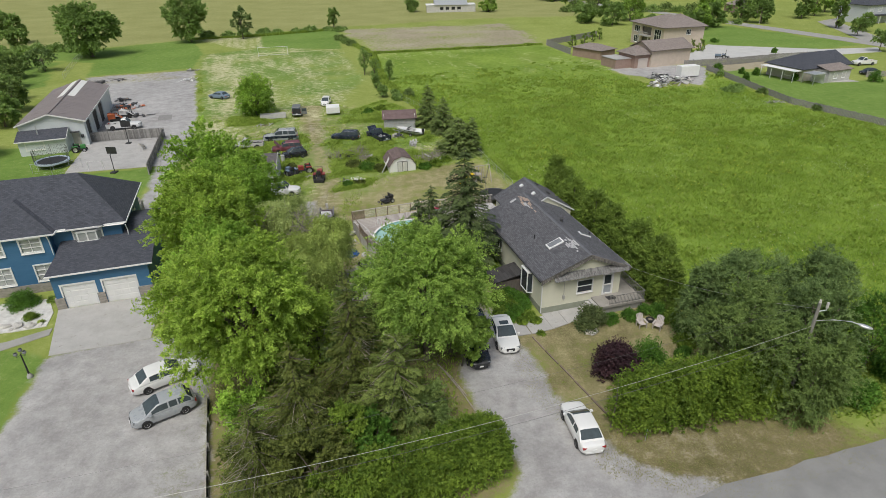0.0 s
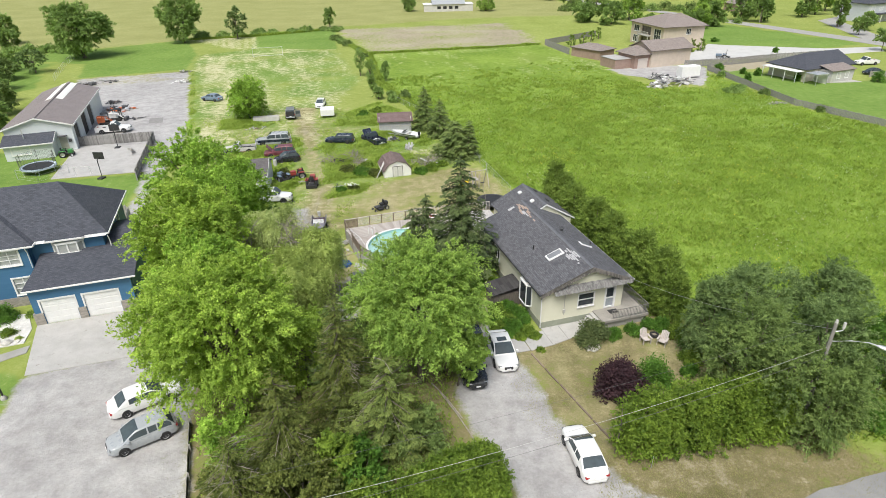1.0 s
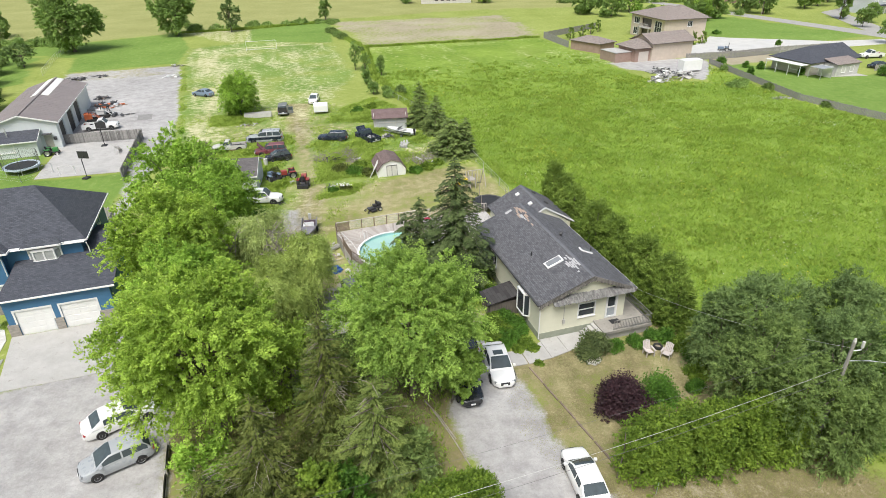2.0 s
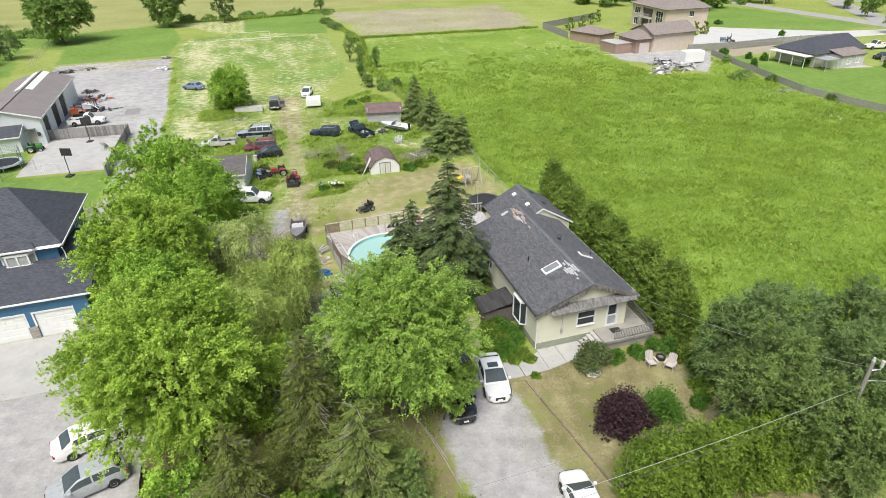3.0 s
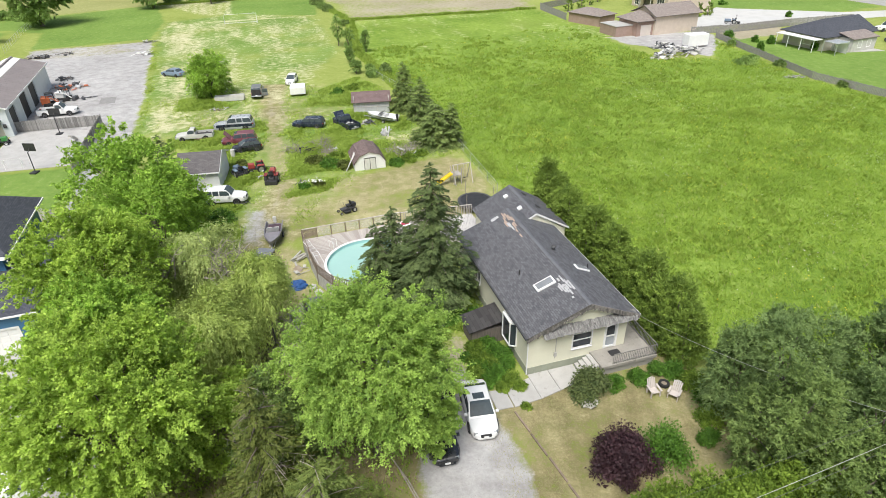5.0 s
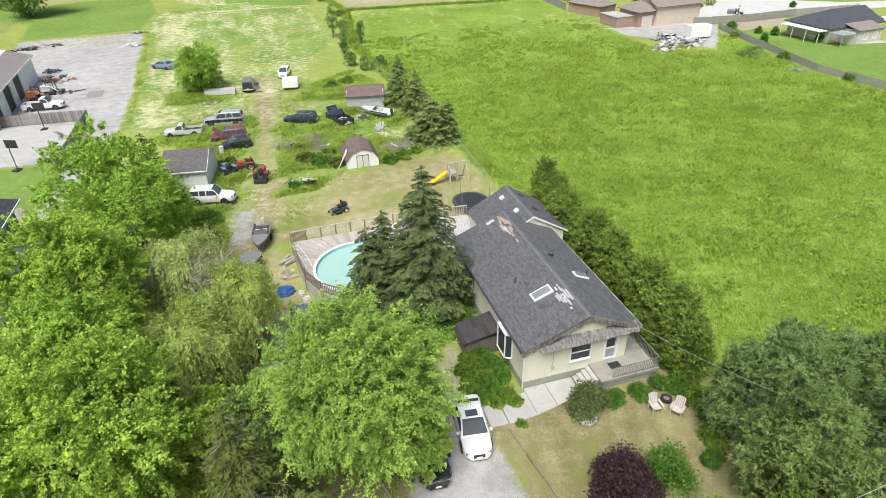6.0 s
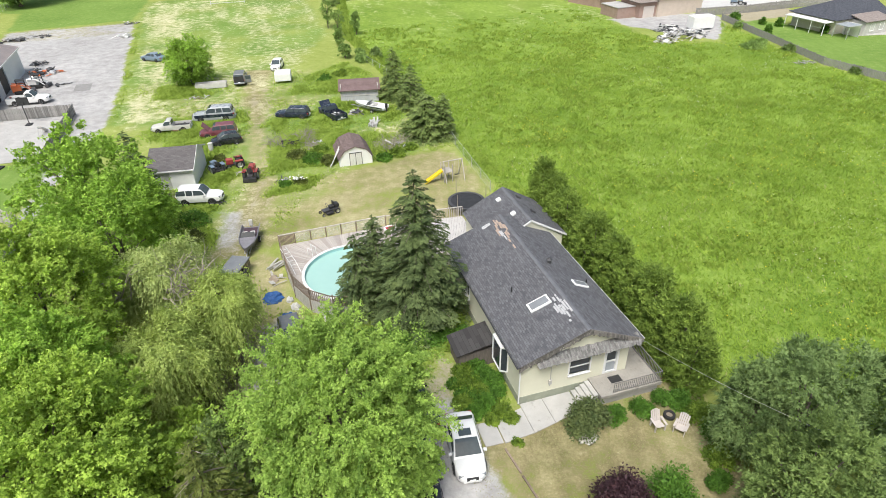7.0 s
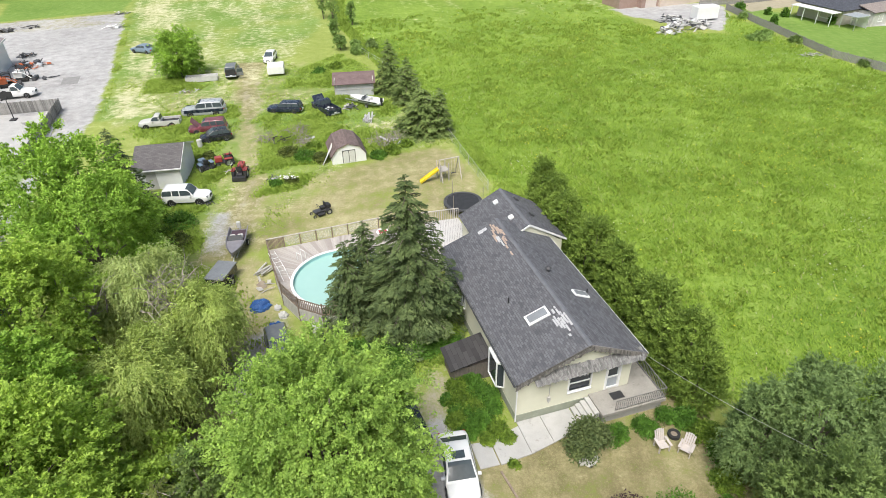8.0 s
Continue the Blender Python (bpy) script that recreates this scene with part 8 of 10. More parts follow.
SHED_GREY = surface("faded_grey_boards", (0.40, 0.41, 0.43), (0.58, 0.585, 0.60), 12, 2, 0.9, bump=0.3, stretch=(4, 4, 0.6), stain=(0.28, 0.27, 0.26))


def old_shed():
    s = thing("old_shed", -9.8, 100.2, 0, 6, "old grey shed with a rust-brown low roof", "shed")
    rect_wall(s, "front_wall", 0, 5.4, 0, 1.9, 0, 0.1, SHED_GREY)
    part("wall_rail", boxed(0.0, -0.05, 1.02, 5.4, -0.002, 1.12), DIRTY_WHITE, s, "pale rail along the front")
    for k in range(4):
        part("wall_post", boxed(0.05 + 1.74 * k, -0.09, 0.0, 0.15 + 1.74 * k, -0.052, 1.7), DIRTY_WHITE, s)
    rect_wall(s, "side_wall", 0.1, 2.8, 0, 2.3, 0, 0.1, FENCE_WOOD, axis="y")
    rect_wall(s, "side_wall", 0.1, 2.8, 0, 2.3, 5.3, 0.1, FENCE_WOOD, axis="y")
    rect_wall(s, "back_wall", 0.1, 5.3, 0, 2.3, 2.7, 0.1, FENCE_WOOD)
    roof_plane("roof_slope", [(-0.25, -0.35, 1.88), (5.7, -0.35, 1.88), (5.7, 3.0, 2.6), (-0.25, 3.0, 2.6)], surface("red_brown_felt", (0.12, 0.08, 0.078), (0.2, 0.14, 0.135), 14, 1.2, 0.9, bump=0.3, stain=(0.30, 0.22, 0.20)), s, 0.08)
    for k in range(5):
        part("rafter_end", boxed(0.3 + 1.15 * k, -0.7, 1.72, 0.38 + 1.15 * k, 0.0, 1.8), DIRTY_WHITE, s)
    return s


old_shed()


def detached_garage():
    g = thing("detached_garage", -26.5, 73.8, 0, 8, "white detached garage with a plain grey roof", "garage")
    W, D = 4.4, 6.2
    rect_wall(g, "front_wall", 0, W, 0, 2.35, 0, 0.15, WHITE, [(0.9, 2.0, 0.0, 2.0)])
    part("garage_door", boxed(0.9, 0.05, 0, 2.0, 0.1, 2.0), DIRTY_WHITE, g)
    rect_wall(g, "back_wall", 0, W, 0, 2.35, D - 0.15, 0.15, WHITE)
    for x in (0, W - 0.15):
        gb = bmesh.new()
        loft(gb, [[(q, 0.15, 0), (q, D - 0.15, 0), (q, D - 0.15, 2.35), (q, D / 2, 3.5), (q, 0.15, 2.35)] for q in (x, x + 0.15)])
        part("gable_wall", gb, WHITE, g)
    dark = SHINGLE_GARAGE
    roof_plane("roof_slope", [(-0.25, -0.3, 2.3), (W + 0.25, -0.3, 2.3), (W + 0.25, D / 2, 3.62), (-0.25, D / 2, 3.62)], dark, g)
    roof_plane("roof_slope", [(W + 0.25, D + 0.3, 2.3), (-0.25, D + 0.3, 2.3), (-0.25, D / 2, 3.62), (W + 0.25, D / 2, 3.62)], dark, g)
    tr = bmesh.new()
    beam(tr, (W + 0.27, -0.3, 2.26), (W + 0.27, D / 2, 3.58), 0.04, 0.18)
    beam(tr, (W + 0.27, D + 0.3, 2.26), (W + 0.27, D / 2, 3.58), 0.04, 0.18)
    part("fascia", tr, WHITE, g)
    tr2 = bmesh.new()
    beam(tr2, (-0.25, -0.33, 2.24), (W + 0.25, -0.33, 2.24), 0.08, 0.12)
    part("gutter", tr2, WHITE, g)
    return g


detached_garage()


def trampoline(name, x, y, r, z, label, net=False):
    t = thing(name, x, y, 0, 0, label, "trampoline")
    part("jumping_mat", disc(bmesh.new(), (0, 0, z), r * 0.84, "z", 0.02, 40), BLACK, t)
    part("rim_pad", ring(bmesh.new(), (0, 0), r * 0.845, r, z - 0.12, z + 0.05, 40), surface("blue_grey_pad", (0.36, 0.46, 0.55), (0.55, 0.62, 0.68), 12, 2, 0.7) if net else DARK_GREY, t)
    for k in range(6):
        a = k * math.tau / 6
        part("leg", tubed([(r * 0.97 * math.cos(a), r * 0.97 * math.sin(a), z), (r * 0.97 * math.cos(a), r * 0.97 * math.sin(a), 0)], 0.035, 6), GALV, t)
        if not net and k % 2 == 0:
            part("net_pole", tubed([(r * 1.02 * math.cos(a), r * 1.02 * math.sin(a), 0), (r * 1.03 * math.cos(a), r * 1.03 * math.sin(a), z + 1.5)], 0.03, 6), WOOD, t)
        if net:
            part("net_pole", tubed([(r * 1.02 * math.cos(a), r * 1.02 * math.sin(a), z), (r * 1.05 * math.cos(a), r * 1.05 * math.sin(a), z + 1.8)], 0.03, 6), DARK_GREY, t)
    if net:
        nt_ = bmesh.new()
        n = 64
        for k in range(n):
            a = k * math.tau / n
            beam(nt_, (r * math.cos(a), r * math.sin(a), z + 0.05), (r * math.cos(a), r * math.sin(a), z + 1.75), 0.012, 0.012)
        for h in range(9):
            ring(nt_, (0, 0), r - 0.006, r + 0.006, z + 0.2 * h + 0.1, z + 0.2 * h + 0.112, 40)
        part("safety_net", nt_, DARK_GREY, t, "dark safety net")
    return t


trampoline("trampoline", 6.5, 68.4, 1.85, 0.85, "round black trampoline behind the house")
trampoline("netted_trampoline", -57.6, 84.0, 2.3, 0.85, "blue rimmed trampoline in a dark net", True)


def play_set():
    t = thing("swing_set", 5.9, 75.2, 0, 20, "wooden swing set with a yellow slide", "swing set")
    for x in (-1.6, 0.5):
        for s in (-1, 1):
            part("leg", tubed([(x, 0, 2.2), (x, s * 0.9, 0)], 0.05, 6), DECK_WOOD, t)
    part("crossbar", tubed([(-1.7, 0, 2.2), (0.6, 0, 2.2)], 0.055, 6), DECK_WOOD, t)
    part("platform", boxed(-1.75, -0.6, 1.1, -0.75, 0.6, 1.2), DECK_WOOD, t)
    for x, y in ((-1.7, -0.55), (-0.8, -0.55), (-1.7, 0.55), (-0.8, 0.55)):
        part("platform_post", boxed(x - 0.045, y - 0.045, 0, x + 0.045, y + 0.045, 1.95), DECK_WOOD, t)
    sl = bmesh.new()
    loft(sl, [[(-1.75 - 0.5 * k, y, 1.22 - 0.28 * k + (0.18 if abs(y) > 0.2 else 0.0)) for y in (-0.25, -0.2, 0.2, 0.25)] + [(-1.75 - 0.5 * k, y, 1.17 - 0.28 * k) for y in (0.25, -0.25)] for k in range(5)])
    part("slide", sl, YELLOW, t, "yellow slide")
    for x in (-0.1,):
        ch = bmesh.new()
        for s in (-0.2, 0.2):
            tube(ch, [(x + s, 0, 2.2), (x + s, 0, 0.5)], 0.012, 5)
        sw = part("swing", ch, GALV, t)
        part("swing_seat", boxed(x - 0.24, -0.09, 0.46, x + 0.24, 0.09, 0.5), BLACK, sw)
    return t


play_set()


def garden_chair(x, y, rz):
    c = thing("garden_chair", x, y, 0, rz, "taupe slatted garden armchair on the dry lawn", "chair", "chairs on the front lawn")
    for k in range(5):
        t = (k - 2) / 2
        b = part("back_slat", boxed(-0.05, -0.012, 0, 0.05, 0.012, 0.78 - 0.08 * t * t, bevel=0.005), CHAIR_GREY, c)
        b.matrix_local = pose(t * 0.23, 0.28, 0.33, -24, 0, -t * 3)
    for k in range(5):
        part("seat_slat", boxed(-0.27, -0.3 + 0.12 * k, 0.38 - 0.018 * k, 0.27, -0.2 + 0.12 * k, 0.4 - 0.018 * k), CHAIR_GREY, c)
    for s in (-1, 1):
        part("armrest", boxed(s * 0.26, -0.36, 0.56, s * 0.4, 0.34, 0.59, bevel=0.01), CHAIR_GREY, c)
        part("front_leg", boxed(s * 0.29, -0.32, 0, s * 0.34, -0.22, 0.56), CHAIR_GREY, c)
        part("back_leg", boxed(s * 0.29, 0.22, 0, s * 0.34, 0.32, 0.56), CHAIR_GREY, c)
    return c


garden_chair(16.5, 40.75, 12)
garden_chair(17.75, 40.45, -38)


def planter_tyre():
    t = thing("tyre_planter", 17.5, 41.6, 0, 0, "dark tyre ring lying by the shrubs", "tyre")
    part("tyre_ring", ring(bmesh.new(), (0, 0), 0.2, 0.36, 0, 0.2, 24), RUBBER, t)
    part("soil", disc(bmesh.new(), (0, 0, 0.07), 0.2, "z", 0.14, 16), SOIL, t)
    return t


planter_tyre()


BOARD_PALE = surface("bleached_boards", (0.38, 0.37, 0.36), (0.62, 0.61, 0.59), 14, 2, 0.9, bump=0.3, stretch=(1, 6, 6))


def log_pile(name, x, y, rz, n, label, mat, L=1.6, seed=1):
    rnd = random.Random(seed)
    t = thing(name, x, y, 0, rz, label, "pile")
    for k in range(n):
        a = rnd.uniform(-18, 18)
        r = rnd.uniform(0.05, 0.1)
        z = r + 0.12 * (k // 5)
        b = part("timber", tubed([(-L / 2 * rnd.uniform(0.6, 1), 0, 0), (L / 2 * rnd.uniform(0.6, 1), 0, 0)], r, 6), mat, t)
        b.matrix_local = pose(rnd.uniform(-0.3, 0.3), rnd.uniform(-0.5, 0.5), z, 0, 0, a)
    return t


log_pile("timber_pile", -10.4, 59.0, 60, 12, "stacked old boards against the pool deck", FENCE_WOOD)
log_pile("timber_pile", -11.0, 47.6, 125, 3, "dark fallen trunk in the grass", BARK, 4.2, 5)


def crumpled(name, x, y, r, h, mat, label, seed, cat="tarpaulin"):
    rng = np.random.default_rng(seed)
    bm = bmesh.new()
    bmesh.ops.create_icosphere(bm, subdivisions=4, radius=1.0)
    for v in bm.verts:
        d = v.co.normalized()
        k = 1 + 0.35 * noise.noise(d * 2.3 + Vector((seed, 0, 0))) + 0.18 * noise.noise(d * 6 + Vector((0, seed, 0)))
        v.co = Vector((d.x * r * k, d.y * r * k, max(0.0, d.z) * h * k))
    ob = part(name, bm, mat, None)
    ob.location = (x, y, 0)
    return tagged(ob, label, cat)


crumpled("blue_tarpaulin", -9.6, 54.5, 0.75, 0.4, TARP_BLUE, "crumpled blue tarpaulin on the grass", 3)
crumpled("white_sack", -7.6, 53.3, 0.35, 0.4, DIRTY_WHITE, "white sack by the pool deck", 4, "sack")
crumpled("white_sack", -8.2, 54.2, 0.28, 0.32, DIRTY_WHITE, "small white sack by the pool deck", 5, "sack")
crumpled("blue_tarpaulin", -7.9, 52.0, 0.5, 0.4, TARP_BLUE, "heaped blue tarpaulin behind the grey car", 6)
crumpled("flat_boulder", 12.1, 40.3, 0.6, 0.3, ROCK, "flat pale boulder beside the juniper", 7, "rock")


def barrel(x, y, mat, label, h=0.9, r=0.3, cat="barrel", name="barrel"):
    b = thing(name, x, y, 0, 0, label, cat)
    part("drum", tubed([(0, 0, 0), (0, 0, h * 0.3), (0, 0, h * 0.33), (0, 0, h * 0.64), (0, 0, h * 0.67), (0, 0, h)], [r, r, r * 1.05, r * 1.05, r, r], 20), mat, b)
    part("lid", disc(bmesh.new(), (0, 0, h + 0.02), r * 0.98, "z", 0.04, 20), mat, b)
    return b


barrel(-4.7, 51.1, DIRTY_WHITE, "white plastic barrel by the pool deck")
barrel(-4.3, 50.3, BLACK, "black bin beside the white barrel", name="dark_bin", cat="bin")
barrel(-23.6, 84.3, DIRTY_WHITE, "white drum in the long grass", 0.95, 0.28)


def junk_heap(name, x, y, rx, ry, n, label, mats, seed, size=(0.3, 1.2), hmax=0.9):
    """A heap of boards, sheets, pipes and blocks thrown together."""
    rnd = random.Random(seed)
    t = thing(name, x, y, 0, rnd.uniform(0, 40), label, "junk heap")
    for k in range(n):
        a, q = rnd.uniform(0, math.tau), math.sqrt(rnd.random())
        px, py = rx * q * math.cos(a), ry * q * math.sin(a)
        s = rnd.uniform(*size)
        kind = rnd.random()
        z = (1 - q) * hmax * rnd.uniform(0.2, 1)
        if kind < 0.45:
            bm = boxed(-s, -s * 0.12, -0.02, s, s * 0.12, 0.02)
        elif kind < 0.7:
            bm = boxed(-s * 0.5, -s * 0.4, -0.015, s * 0.5, s * 0.4, 0.015)
        elif kind < 0.85:
            bm = tubed([(-s, 0, 0), (0, 0, 0.05), (s, 0, 0)], 0.04, 6)
        else:
            bm = boxed(-s * 0.3, -s * 0.25, -s * 0.2, s * 0.3, s * 0.25, s * 0.2, bevel=0.03)
        ob = part(("board", "sheet", "pipe", "block")[0 if kind < 0.45 else 1 if kind < 0.7 else 2 if kind < 0.85 else 3], bm, rnd.choice(mats), t)
        ob.matrix_local = pose(px, py, max(z, 0.03) + 0.1, rnd.uniform(-25, 25), rnd.uniform(-25, 25), rnd.uniform(0, 180))
    return t


junk_heap("scrap_heap", -14.6, 85.2, 1.7, 0.9, 40, "dark scrap and engine parts in the weeds", [DARK_GREY, BLACK, RUST, DARK_GREY], 1, (0.2, 0.6))
log_pile("board_pile", -4.5, 91.9, 88, 18, "pale grey boards stacked in the long grass", BOARD_PALE, 3.0, 9)
junk_heap("rubble_scraps", -11.2, 85.6, 1.1, 0.5, 14, "pale rubble thrown among the weeds", [DIRTY_WHITE, CONCRETE], 2, (0.2, 0.5), 0.3)
junk_heap("bed_litter", -9.75, 93.9, 0.5, 0.5, 10, "white litter heaped in the pickup bed", [DIRTY_WHITE, WHITE], 12, (0.15, 0.35), 0.2)
scene_litter = bpy.data.objects["bed_litter"]
scene_litter.location.z = 0.72
junk_heap("board_heap", -1.4, 84.0, 1.8, 0.9, 18, "pale pipes and boards behind the shed", [DIRTY_WHITE, FENCE_WOOD, GALV], 3, (0.4, 1.2), 0.4)
junk_heap("scrap_heap", -13.0, 75.6, 0.9, 0.5, 12, "pale rubble at the weed bed", [DIRTY_WHITE, CONCRETE, DARK_GREY], 4, (0.2, 0.45), 0.25)
junk_heap("scrap_heap", -29.4, 91.2, 1.2, 0.9, 18, "stripped axle and frame rails by the pickup", [DARK_GREY, RUST, BLACK], 6, (0.3, 0.9), 0.7)
junk_heap("scrap_heap", -18.4, 70.6, 0.5, 0.4, 10, "dark engine block on the track", [DARK_GREY, BLACK], 7, (0.15, 0.35), 0.4)
junk_heap("board_heap", -7.3, 95.9, 1.0, 0.8, 14, "grey crates beside the motor boat", [FENCE_WOOD, DARK_GREY], 8, (0.4, 0.9), 0.6)
junk_heap("concrete_scraps", -32.0, 104.0, 2.2, 0.7, 18, "pale rubble strewn in the grass", [CONCRETE, SOIL], 9, (0.2, 0.6), 0.15)
junk_heap("board_scraps", -17.6, 77.8, 1.2, 1.0, 10, "loose boards beside the track", [FENCE_WOOD, DIRTY_WHITE], 10, (0.2, 0.5), 0.15)
junk_heap("board_scraps", -9.6, 57.0, 0.7, 0.8, 8, "loose boards on the grass by the deck", [FENCE_WOOD, SOIL], 11, (0.3, 0.8), 0.1)


def edging():
    """Old timbers that edge the drive beside the front lawn."""
    rnd = random.Random(4)
    t = thing("drive_edging", 7.3, 39.4, 0, 0, "dark timbers edging the gravel drive", "edging")
    a, b = Vector((-0.1, 0.2)), Vector((3.85, -9.0))
    for k in range(5):
        p, q = a.lerp(b, k / 5 + 0.01), a.lerp(b, (k + 1) / 5 - 0.01)
        off = rnd.uniform(-0.06, 0.06)
        part("timber", beam(bmesh.new(), (p.x + off, p.y, 0.04), (q.x + off, q.y, 0.04), 0.11, 0.12), RAIL_WOOD, t)
    return t


edging()

SURF_PATCH = surface("dark_patch", (0.20, 0.195, 0.19), (0.28, 0.275, 0.265), 14, 1.5, 0.9)
tagged(part("yard_patch", slab(bmesh.new(), [(-52.6, 108.8), (-50.2, 109.2), (-51.5, 112.8), (-53.8, 112.1)], -0.1, 0.012), SURF_PATCH, None), "dark grey patch in the shop's gravel yard", "paving", kind="structure")

# ---- neighbours: workshop, pad, far houses and fences ----
def workshop():
    s = thing("workshop", -57.5, 94.1, 0, 19, "white steel workshop with a brown metal roof", "workshop")
    W, D, E, R = 9.2, 27.6, 4.1, 5.6
    rect_wall(s, "front_wall", -W, 0, 0, E, 0, 0.2, STEEL_WHITE, [(-2.15, -1.05, 0, 2.2)])
    rect_wall(s, "back_wall", -W, 0, 0, E, D - 0.2, 0.2, STEEL_WHITE)
    rect_wall(s, "side_wall", 0.2, D - 0.2, 0, E, -0.2, 0.2, STEEL_WHITE, [(1.6, 4.6, 0, 3.4), (8.0, 11.6, 0, 3.6), (14.0, 17.6, 0, 3.6)], axis="y")
    rect_wall(s, "side_wall", 0.2, D - 0.2, 0, E, -W, 0.2, STEEL_WHITE, axis="y")
    gable = [(-W, E), (0, E), (-W / 2, R - 0.1)]
    part("gable", prism(bmesh.new(), gable, 0.003, 0.2), STEEL_WHITE, s)
    part("gable", prism(bmesh.new(), gable, D - 0.2, D - 0.003), STEEL_WHITE, s)
    roof_plane("roof_slope", [(-W - 0.4, -0.4, E), (-W - 0.4, D + 0.4, E), (-W / 2, D + 0.4, R), (-W / 2, -0.4, R)], STEEL_BROWN, s, 0.1)
    roof_plane("roof_slope", [(0.4, D + 0.4, E), (0.4, -0.4, E), (-W / 2, -0.4, R), (-W / 2, D + 0.4, R)], STEEL_BROWN, s, 0.1)
    t = (R - E) / (W / 2 + 0.4)
    for side in (-1, 1):
        rib = bmesh.new()
        for k in range(29):
            y = -0.3 + k * 1.0
            xe = -W - 0.38 if side < 0 else 0.38
            beam(rib, (xe, y, E + 0.005), (-W / 2, y, R + 0.005), 0.04, 0.025)
        part("roof_ribs", rib, STEEL_BROWN, s)
    for side in (-1, 1):
        x0, x1 = (-W / 2 + side * 0.35), (-W / 2 + side * 1.35)
        roof_plane("light_panel", [(x1, 14.0, R - t * 1.35 + 0.05), (x1, 27.8, R - t * 1.35 + 0.05), (x0, 27.8, R - t * 0.35 + 0.05), (x0, 14.0, R - t * 0.35 + 0.05)], FIBREGLASS, s, 0.04, "pale translucent roof panel")
    rc = bmesh.new()
    beam(rc, (-W / 2, -0.4, R + 0.04), (-W / 2, D + 0.4, R + 0.04), 0.35, 0.06)
    part("ridge_cap", rc, STEEL_BROWN, s)
    fas = bmesh.new()
    beam(fas, (-W - 0.4, -0.42, E - 0.05), (-W / 2, -0.42, R - 0.05), 0.05, 0.2)
    beam(fas, (0.4, -0.42, E - 0.05), (-W / 2, -0.42, R - 0.05), 0.05, 0.2)
    beam(fas, (0.42, -0.4, E - 0.08), (0.42, D + 0.4, E - 0.08), 0.06, 0.22)
    part("fascia", fas, WHITE, s)
    part("door", boxed(-2.15, 0.06, 0, -1.05, 0.12, 2.2), surface("beige_door", (0.46, 0.44, 0.38), (0.54, 0.52, 0.46)), s, "beige man door")
    part("door_hood", boxed(-2.2, -0.7, 2.4, -0.9, 0.0, 2.52, bevel=0.02), DARK_GREY, s)
    part("wall_box", boxed(-0.85, -0.2, 1.4, -0.45, -0.003, 1.9, bevel=0.02), DARK_GREY, s)
    # black panels paint the shaded inside of the open bays
    for a, b, h in ((1.6, 4.6, 3.4), (8.0, 11.6, 3.6), (14.0, 17.6, 3.6)):
        part("bay_shade", boxed(-0.19, a, 0, -0.15, b, h), BLACK, s, "black panel standing in for shade in an open bay")
    # the low lean-to in front
    part("annex_body", boxed(-W + 0.1, -2.8, 0, -2.6, -0.003, 2.4), STEEL_WHITE, s, "white lean-to annex")
    roof_plane("annex_roof", [(-W - 0.2, -3.2, 2.38), (-2.35, -3.2, 2.38), (-2.35, -0.02, 3.3), (-W - 0.2, -0.02, 3.3)], SHINGLE_BLUE, s, 0.12)
    ga = bmesh.new()
    beam(ga, (-W - 0.2, -3.25, 2.31), (-2.35, -3.25, 2.31), 0.08, 0.16)
    beam(ga, (-2.3, -3.2, 2.31), (-2.3, -0.02, 3.22), 0.06, 0.16)
    part("gutter", ga, WHITE, s)
    window(s, -8.1, -5.7, 0.95, 2.0, -2.8, bars=1, rows=2, frame_w=0.14, glass=CAR_GLASS)
    part("flue", tubed([(-6.4, -1.4, 2.6), (-6.4, -1.4, 4.3)], 0.09, 8), GALV, s)
    return s


workshop()


def board_fence(name, a, b, h, label, mat=None, board=0.16, posts=2.4, each=True):
    """A close-boarded fence: posts, rails and boards of uneven height."""
    rnd = random.Random(int(a[0] * 7 + b[1] * 3))
    L = math.dist(a, b)
    f = thing(name, a[0], a[1], 0, math.degrees(math.atan2(b[1] - a[1], b[0] - a[0])), label, "fence")
    mat = mat or FENCE_WOOD
    rails = bmesh.new()
    for z in (0.3, h - 0.25):
        beam(rails, (0, 0.05, z), (L, 0.05, z), 0.05, 0.09)
    part("rail", rails, mat, f)
    pm = shared("post", boxed(-0.055, 0.03, -0.1, 0.055, 0.14, h + 0.1, bevel=0.01), mat)
    for k in range(int(L / posts) + 1):
        piece("post", pm, f, pose(k * posts, 0, 0))
    if each:
        bm_ = shared("board", boxed(-board * 0.47, -0.012, 0.04, board * 0.47, 0.012, h), mat)
        for k in range(int(L / board)):
            piece("board", bm_, f, pose((k + 0.5) * board, rnd.uniform(-0.006, 0.006), rnd.uniform(-0.03, 0.02), rnd.uniform(-1, 1), rnd.uniform(-1, 1), 0))
    else:
        bb = bmesh.new()
        for k in range(int(L / board)):
            dz = rnd.uniform(-0.05, 0.03)
            box(bb, k * board, -0.012, 0.04, (k + 0.8) * board, 0.012, h + dz)
        tagged(part("board_run", bb, mat, f), kind="stuff")
    return f


board_fence("drive_fence", (-16.9, 32.4), (-13.4, 22.0), 0.55, "low grey board fence along the gravel drive", board=0.22)
board_fence("pad_fence", (-58.4, 95.7), (-46.9, 98.0), 1.6, "weathered grey board fence behind the sports pad", FENCE_OLD, board=0.2)
board_fence("pad_fence", (-46.9, 98.0), (-41.6, 79.5), 1.6, "weathered grey board fence beside the sports pad", FENCE_OLD, board=0.2)
